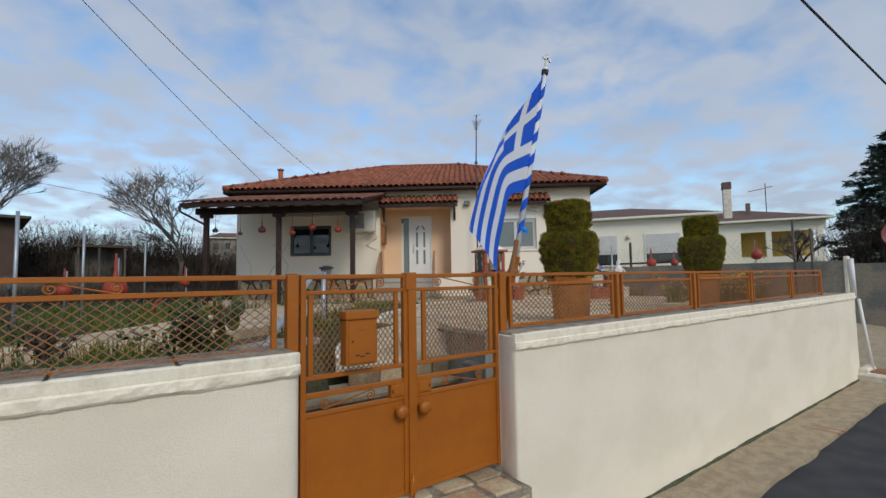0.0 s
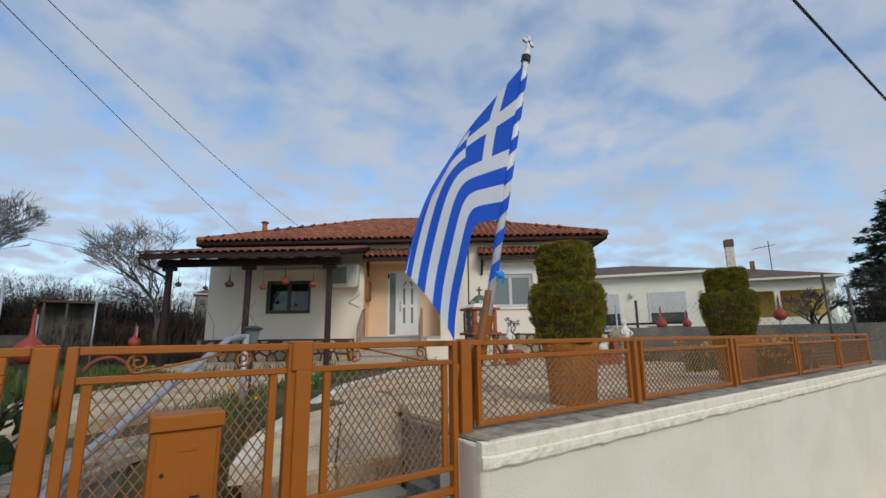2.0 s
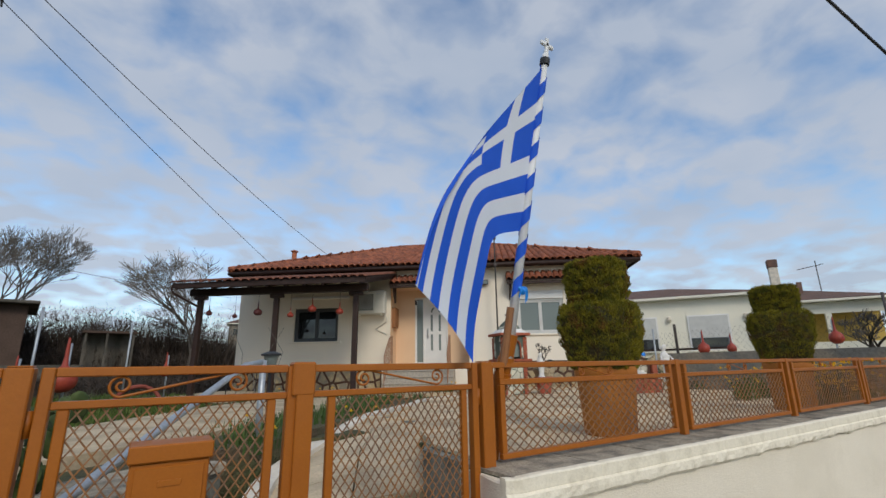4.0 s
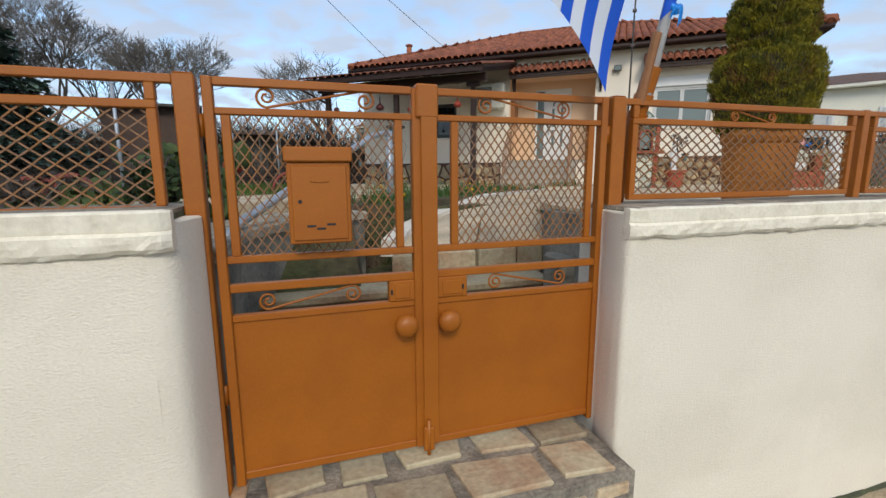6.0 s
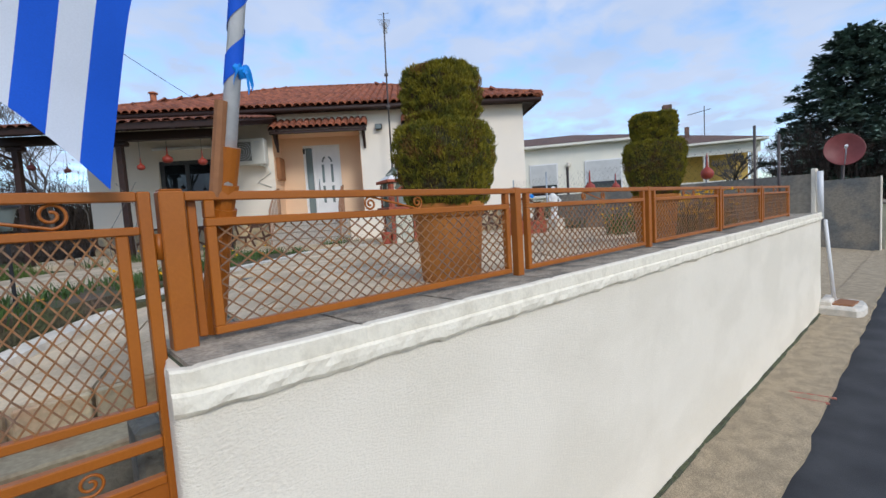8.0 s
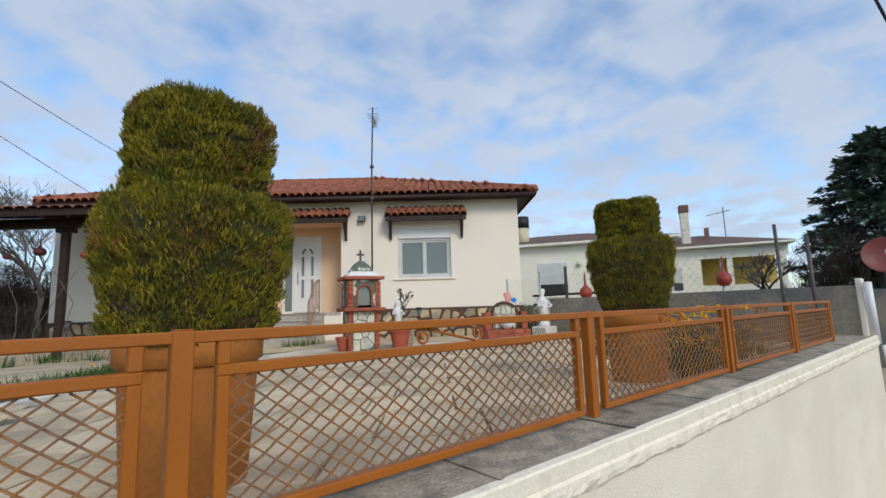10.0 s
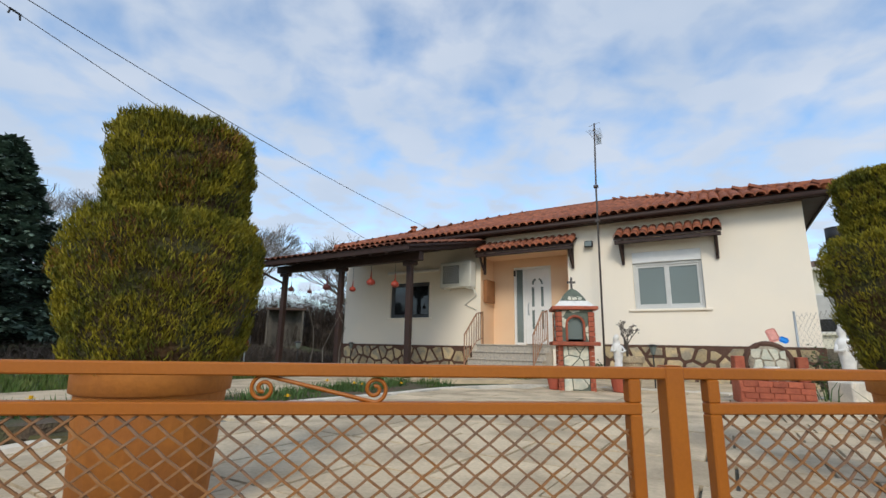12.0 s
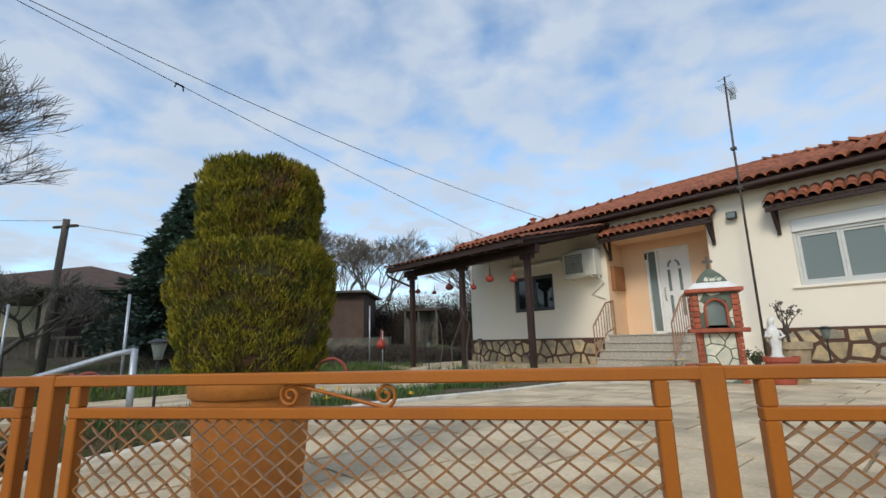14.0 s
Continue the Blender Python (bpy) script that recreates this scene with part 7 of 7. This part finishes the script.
# ---- trees ----
def bare_tree(name, label, at, height, spread, seed, depth=6, trunk=0.22, lean=(0, 0), fork=3, up=0.07, tw=0.011):
    """A leafless tree: a tapered trunk, forking limbs and a haze of twigs."""
    r = random.Random(seed)
    t = thing(name, label, "tree", at)
    limbs, twigs = bmesh.new(), bmesh.new()
    def grow(p, d, ln, rad, k):
        q = p + d * ln * 0.5 + Vector((r.uniform(-1, 1), r.uniform(-1, 1), r.uniform(-0.5, 0.5))) * ln * 0.09
        e = q + (d + Vector((r.uniform(-1, 1), r.uniform(-1, 1), r.uniform(-0.3, 0.6))) * 0.24).normalized() * ln * 0.5
        tube_into(limbs if k > 2 else twigs, [p, q, e], max(rad, tw), 6 if k > 2 else 3, max(rad * 0.68, tw * 0.8), caps=False)
        if k == 0:
            return
        n = fork if k > 1 else 5
        for i in range(n):
            a = r.uniform(0, 6.283)
            side = Vector((math.cos(a), math.sin(a), r.uniform(-0.35, 0.6)))
            nd = (d * r.uniform(0.7, 1.0) + side * r.uniform(0.4, 0.9) * spread * (1.25 if k == depth else 0.9 if k > 2 else 1.3) + Vector((lean[0], lean[1], up))).normalized()
            grow(e if i else q.lerp(e, 0.6), nd, ln * r.uniform(0.70, 0.90), rad * 0.60, k - 1)
    base = Vector((0, 0, -0.2))
    first = height * 0.145
    grow(base, Vector((lean[0] * 0.4, lean[1] * 0.4, 1)).normalized(), first, trunk, depth)
    part("trunk", limbs, M["bark"], t, smooth=True)
    part("crown", twigs, M["twig"], t, "haze of bare twigs")
    return t


bare_tree("bare_tree", "wind-bent bare tree beyond the garden", pose(1.3, 24.6, 1.25), 11.0, 0.85, 71, 6, 0.13, (-0.12, 0.0), fork=3, tw=0.010)
bare_tree("bare_tree", "large spreading bare tree behind the sheds", pose(-10.2, 38.0, 1.2), 18.5, 0.70, 42, 7, 0.24, tw=0.012)
bare_tree("bare_tree", "slender bare tree between two larger ones", pose(-14.0, 41.0, 1.2), 19.5, 0.65, 48, 6, 0.20, tw=0.014)
bare_tree("bare_tree", "tall bare tree in a row", pose(-15.8, 35.3, 1.2), 20.5, 0.70, 43, 7, 0.24, tw=0.012)
bare_tree("bare_tree", "bare tree at the edge of the village", pose(-21.5, 35.0, 0.8), 19.0, 0.7, 44, 7, 0.30, tw=0.013)
bare_tree("blossoming_tree", "bare tree with early buds near the road", pose(-11.05, 5.15, 0.6), 15.3, 0.66, 45, 7, 0.17, (0.02, 0.02), tw=0.006)
bare_tree("bare_tree", "tangled bare tree before the derelict house", pose(-12.0, 10.2, 0.7), 7.0, 0.9, 46, 7, 0.16, tw=0.008)
bare_tree("bare_tree", "small bare tree beside the conifer", pose(28.0, 5.5, 0.7), 6.5, 0.8, 47, 5, 0.14, tw=0.015)


def conifer(name, label, at, height, radius, seed, n, blunt=0.75):
    """A dark conifer: drooping tiers of branches, each a spray of short needle tufts, with gaps between them."""
    r = random.Random(seed)
    t = thing(name, label, "tree", at)
    part("trunk", tube([(0, 0, -0.2), (0, 0, height * 0.97)], 0.2, 8, 0.03), M["bark"], t, smooth=True)
    limbs = bmesh.new()
    vs, fs = [], []
    for i in range(n):
        f = (i + r.random()) / n
        z = height * (0.05 + 0.93 * f)
        a = i * 2.399 + r.uniform(-0.4, 0.4)
        ln = radius * (1 - f) ** blunt * r.uniform(0.72, 1.08) + 0.18
        d = Vector((math.cos(a), math.sin(a), 0))
        p0, p1, p2 = Vector((0, 0, z)), Vector((0, 0, z + 0.05 * ln)) + d * ln * 0.6, Vector((0, 0, z + 0.02 * ln)) + d * ln
        tube_into(limbs, [p0, p1, p2], 0.02, 4, 0.006, caps=False)
        for _ in range(int(30 + 74 * ln)):
            s = math.sqrt(r.random())
            p = p0.lerp(p1, s / 0.6) if s < 0.6 else p1.lerp(p2, (s - 0.6) / 0.4)
            w = 0.30 * ln * (1.05 - s)
            side = Vector((-d.y, d.x, 0))
            p = p + side * r.uniform(-w, w) + Vector((0, 0, r.uniform(-0.16, 0.06)))
            q = (d * r.uniform(0.3, 1) + side * r.uniform(-0.9, 0.9) + Vector((0, 0, r.uniform(-0.5, 0.35)))).normalized()
            l2 = r.uniform(0.16, 0.34)
            o = q.cross(Vector((0, 0, 1)) + d * r.uniform(-0.6, 0.6)).normalized() * r.uniform(0.05, 0.10)
            k = len(vs)
            vs += [p, p + q * l2 * 0.5 + o, p + q * l2, p + q * l2 * 0.5 - o]
            fs.append((k, k + 1, k + 2, k + 3))
    part("branch_work", limbs, M["bark"], t)
    me = bpy.data.meshes.new("crown")
    me.from_pydata(vs, [], fs)
    me.materials.append(M["conifer"])
    ob = new("crown", me); ob.parent = t
    return t


conifer("conifer", "tall dark green conifer behind the roadside walls", pose(25.0, 0.72, 0.3), 7.6, 3.2, 51, 210, 0.5)
conifer("conifer", "broad dark conifer at the roadside", pose(27.5, -2.0, 0.0), 6.4, 3.0, 52, 170, 0.55)
conifer("conifer", "dark conifer beyond the side garden", pose(-9.9, 15.1, 1.0), 7.4, 3.3, 53, 280, 0.95)


# far hedgerow and scrub: nobody could count the stems
def scrub(name, label, line, count, h, depth, m, seed, wide=0.03):
    r = random.Random(seed)
    vs, fs = [], []
    for _ in range(count):
        k = r.random() * (len(line) - 1)
        i = int(k)
        a, b = Vector((*line[i], 0)), Vector((*line[i + 1], 0))
        p = a.lerp(b, k - i) + Vector((r.uniform(-depth, depth), r.uniform(-depth, depth), 0.0))
        p.z = yard_z(p.x, p.y) - 0.2
        top = h * (0.55 + 0.5 * abs(noise.noise((p.x * 0.25, p.y * 0.25, seed)) * 2)) * r.uniform(0.6, 1.05)
        lean = Vector((r.uniform(-0.35, 0.35), r.uniform(-0.35, 0.35), 1)) * top
        side = Vector((r.uniform(-1, 1), r.uniform(-1, 1), 0)).normalized() * r.uniform(0.3, 1.0) * wide
        n = len(vs)
        vs += [p - side, p + side, p + lean]
        fs.append((n, n + 1, n + 2))
        for _ in range(8):
            f = r.uniform(0.25, 1)
            q = p + lean * f
            d = Vector((r.uniform(-1, 1), r.uniform(-1, 1), r.uniform(-0.2, 1))) * r.uniform(0.12, 0.35)
            n = len(vs)
            vs += [q - side * 0.8, q + side * 0.8, q + d]
            fs.append((n, n + 1, n + 2))
    me = bpy.data.meshes.new(name)
    me.from_pydata(vs, [], fs)
    me.materials.append(m)
    return tagged(new(name, me), label, "scrub", kind="stuff")


scrub("far_scrub", "brown winter scrub beyond the garden", [(-32, 26), (-16, 28), (-6, 27), (2, 28), (9, 31), (18, 36)], 26000, 3.9, 2.0, M["shrub"], 61, 0.035)
scrub("far_scrub", "grey brown thicket before the conifer", [(22.6, 2.6), (23.4, 0.8), (24.2, -0.6)], 1500, 3.4, 0.8, M["shrub"], 66, 0.02)
scrub("far_scrub", "brown thicket behind the sheds", [(-14, 20), (-8, 23), (-3, 25), (0.5, 25)], 5000, 2.1, 1.2, M["shrub"], 65, 0.022)
scrub("far_scrub", "grey brown hedgerow on the horizon", [(-60, 40), (-20, 55), (10, 60), (45, 55), (80, 40), (110, 10)], 9000, 4.0, 4.0, M["twig"], 62, 0.07)
scrub("garden_scrub", "dry brown stalks in the side garden", [(-9, 11), (-5, 12.5), (-2, 13.0), (0.6, 14.6)], 700, 0.7, 0.9, M["shrub"], 63, 0.012)
scrub("slope_weeds", "dry brown weeds on the slope behind the garden", [(-8, 14.5), (-3, 15.5), (1.5, 16.5), (3.5, 18.5)], 5200, 0.75, 1.9, M["shrub"], 67, 0.014)
scrub("garden_scrub", "dry weeds in the side garden", [(-7.5, 4.5), (-4.5, 4.2), (-2.6, 3.4)], 500, 0.55, 0.9, M["shrub"], 64, 0.01)

# ---- poles and wires ----
up = thing("utility_pole", "leaning dark wooden utility pole", "utility pole")
part("pole", tube([(-12.3, 11.7, 0.5), (-12.0, 11.65, 6.05)], 0.13, 10, 0.10), M["bark"], up, smooth=True)
part("cross_arm", box(-12.5, -11.5, 11.60, 11.70, 5.75, 5.83, 0.01), M["dark_wood"], up)


def wire(a, b, sag, r, label):
    a, b = Vector(a), Vector(b)
    pts = [a.lerp(b, k / 24) - Vector((0, 0, sag * 4 * (k / 24) * (1 - k / 24))) for k in range(25)]
    return tagged(part("overhead_wire", tube(pts, r, 5), M["wire"], smooth=True), label, "wire")


hp = HM @ Vector((-6.1, 12.05, 4.72))
service = wire(hp, (-8.3, -1.2, 8.95), 0.20, 0.007, "thin service wire with a clamp, to the house roof")
clamp = bmesh.new()
cu = hp.lerp(Vector((-8.3, -1.2, 8.95)), 0.5) - Vector((0, 0, 0.20))
cd = (Vector((-8.3, -1.2, 8.95)) - hp).normalized()
for k in (-0.06, 0.06):
    tube_into(clamp, [cu + cd * k, cu + cd * k * 1.3 - Vector((0, 0, 0.09))], 0.014, 6)
tube_into(clamp, [cu - cd * 0.08, cu + cd * 0.08], 0.018, 6)
part("wire_clamp", clamp, M["dark"], service, "small dark wire clamp")
hq = HM @ Vector((-4.6, 13.2, 5.22))
wire(hq, (-7.8, -0.8, 8.5), 0.55, 0.007, "thin service wire to the house roof")
wire((-8, 0.42, 7.05), (40, -2.6, 2.0), 0.0, 0.018, "thick black overhead cable along the road")
for k in range(3):
    wire((-8, -1.3 - 0.35 * k, 8.2 + 0.2 * k), (60, -4.2 - 0.35 * k, 4.6 + 0.2 * k), 0.2, 0.007, "thin overhead wire along the road")
wire((-12.0, 11.65, 6.0), (-30.0, 2.0, 6.0), 0.3, 0.008, "thin wire from the utility pole")
wire((-12.0, 11.65, 5.9), (3.0, 26.0, 5.4), 0.4, 0.008, "thin wire across the side garden")

# ---- yard slabs, laid parallel to the house ----
slab_count = 0
SL = 0.52
for i in range(-14, 22):
    for j in range(0, 24):
        u0, v0 = i * SL + (0.13 if j % 2 else 0.0), j * SL
        poly = [(u0 + 0.008, v0 + 0.008), (u0 + SL - 0.008, v0 + 0.008), (u0 + SL - 0.008, v0 + SL - 0.008), (u0 + 0.008, v0 + SL - 0.008)]
        pts = [tuple((HM @ Vector((a, b, 0)))[:2]) for a, b in poly]
        # only whole cells and cells cut by the convex front edge
        pts = cut_half(pts, 0, -1, -0.19)
        pts = cut_half(pts, 1, 0.0, 9.45) if len(pts) >= 3 else pts
        pts = cut_half(pts, -1, 0.143, -1.08) if len(pts) >= 3 else pts
        if len(pts) >= 3 and sum(p[1] for p in pts) / len(pts) < 2.6:
            pts = cut_half(pts, -1, 0.43, -0.75)
        if len(pts) < 3:
            continue
        c = (sum(p[0] for p in pts) / len(pts), sum(p[1] for p in pts) / len(pts))
        if not all(inside(c[0] + 0.75 * (p[0] - c[0]), c[1] + 0.75 * (p[1] - c[1]), YARD) for p in pts):
            if not inside(c[0], c[1], YARD):
                continue
        lift = rng.uniform(-0.003, 0.003)
        part("slab", prism(pts, 0.9, lambda x, y: yard_z(x, y) + lift - 0.004), M["slab"], yard)
        slab_count += 1
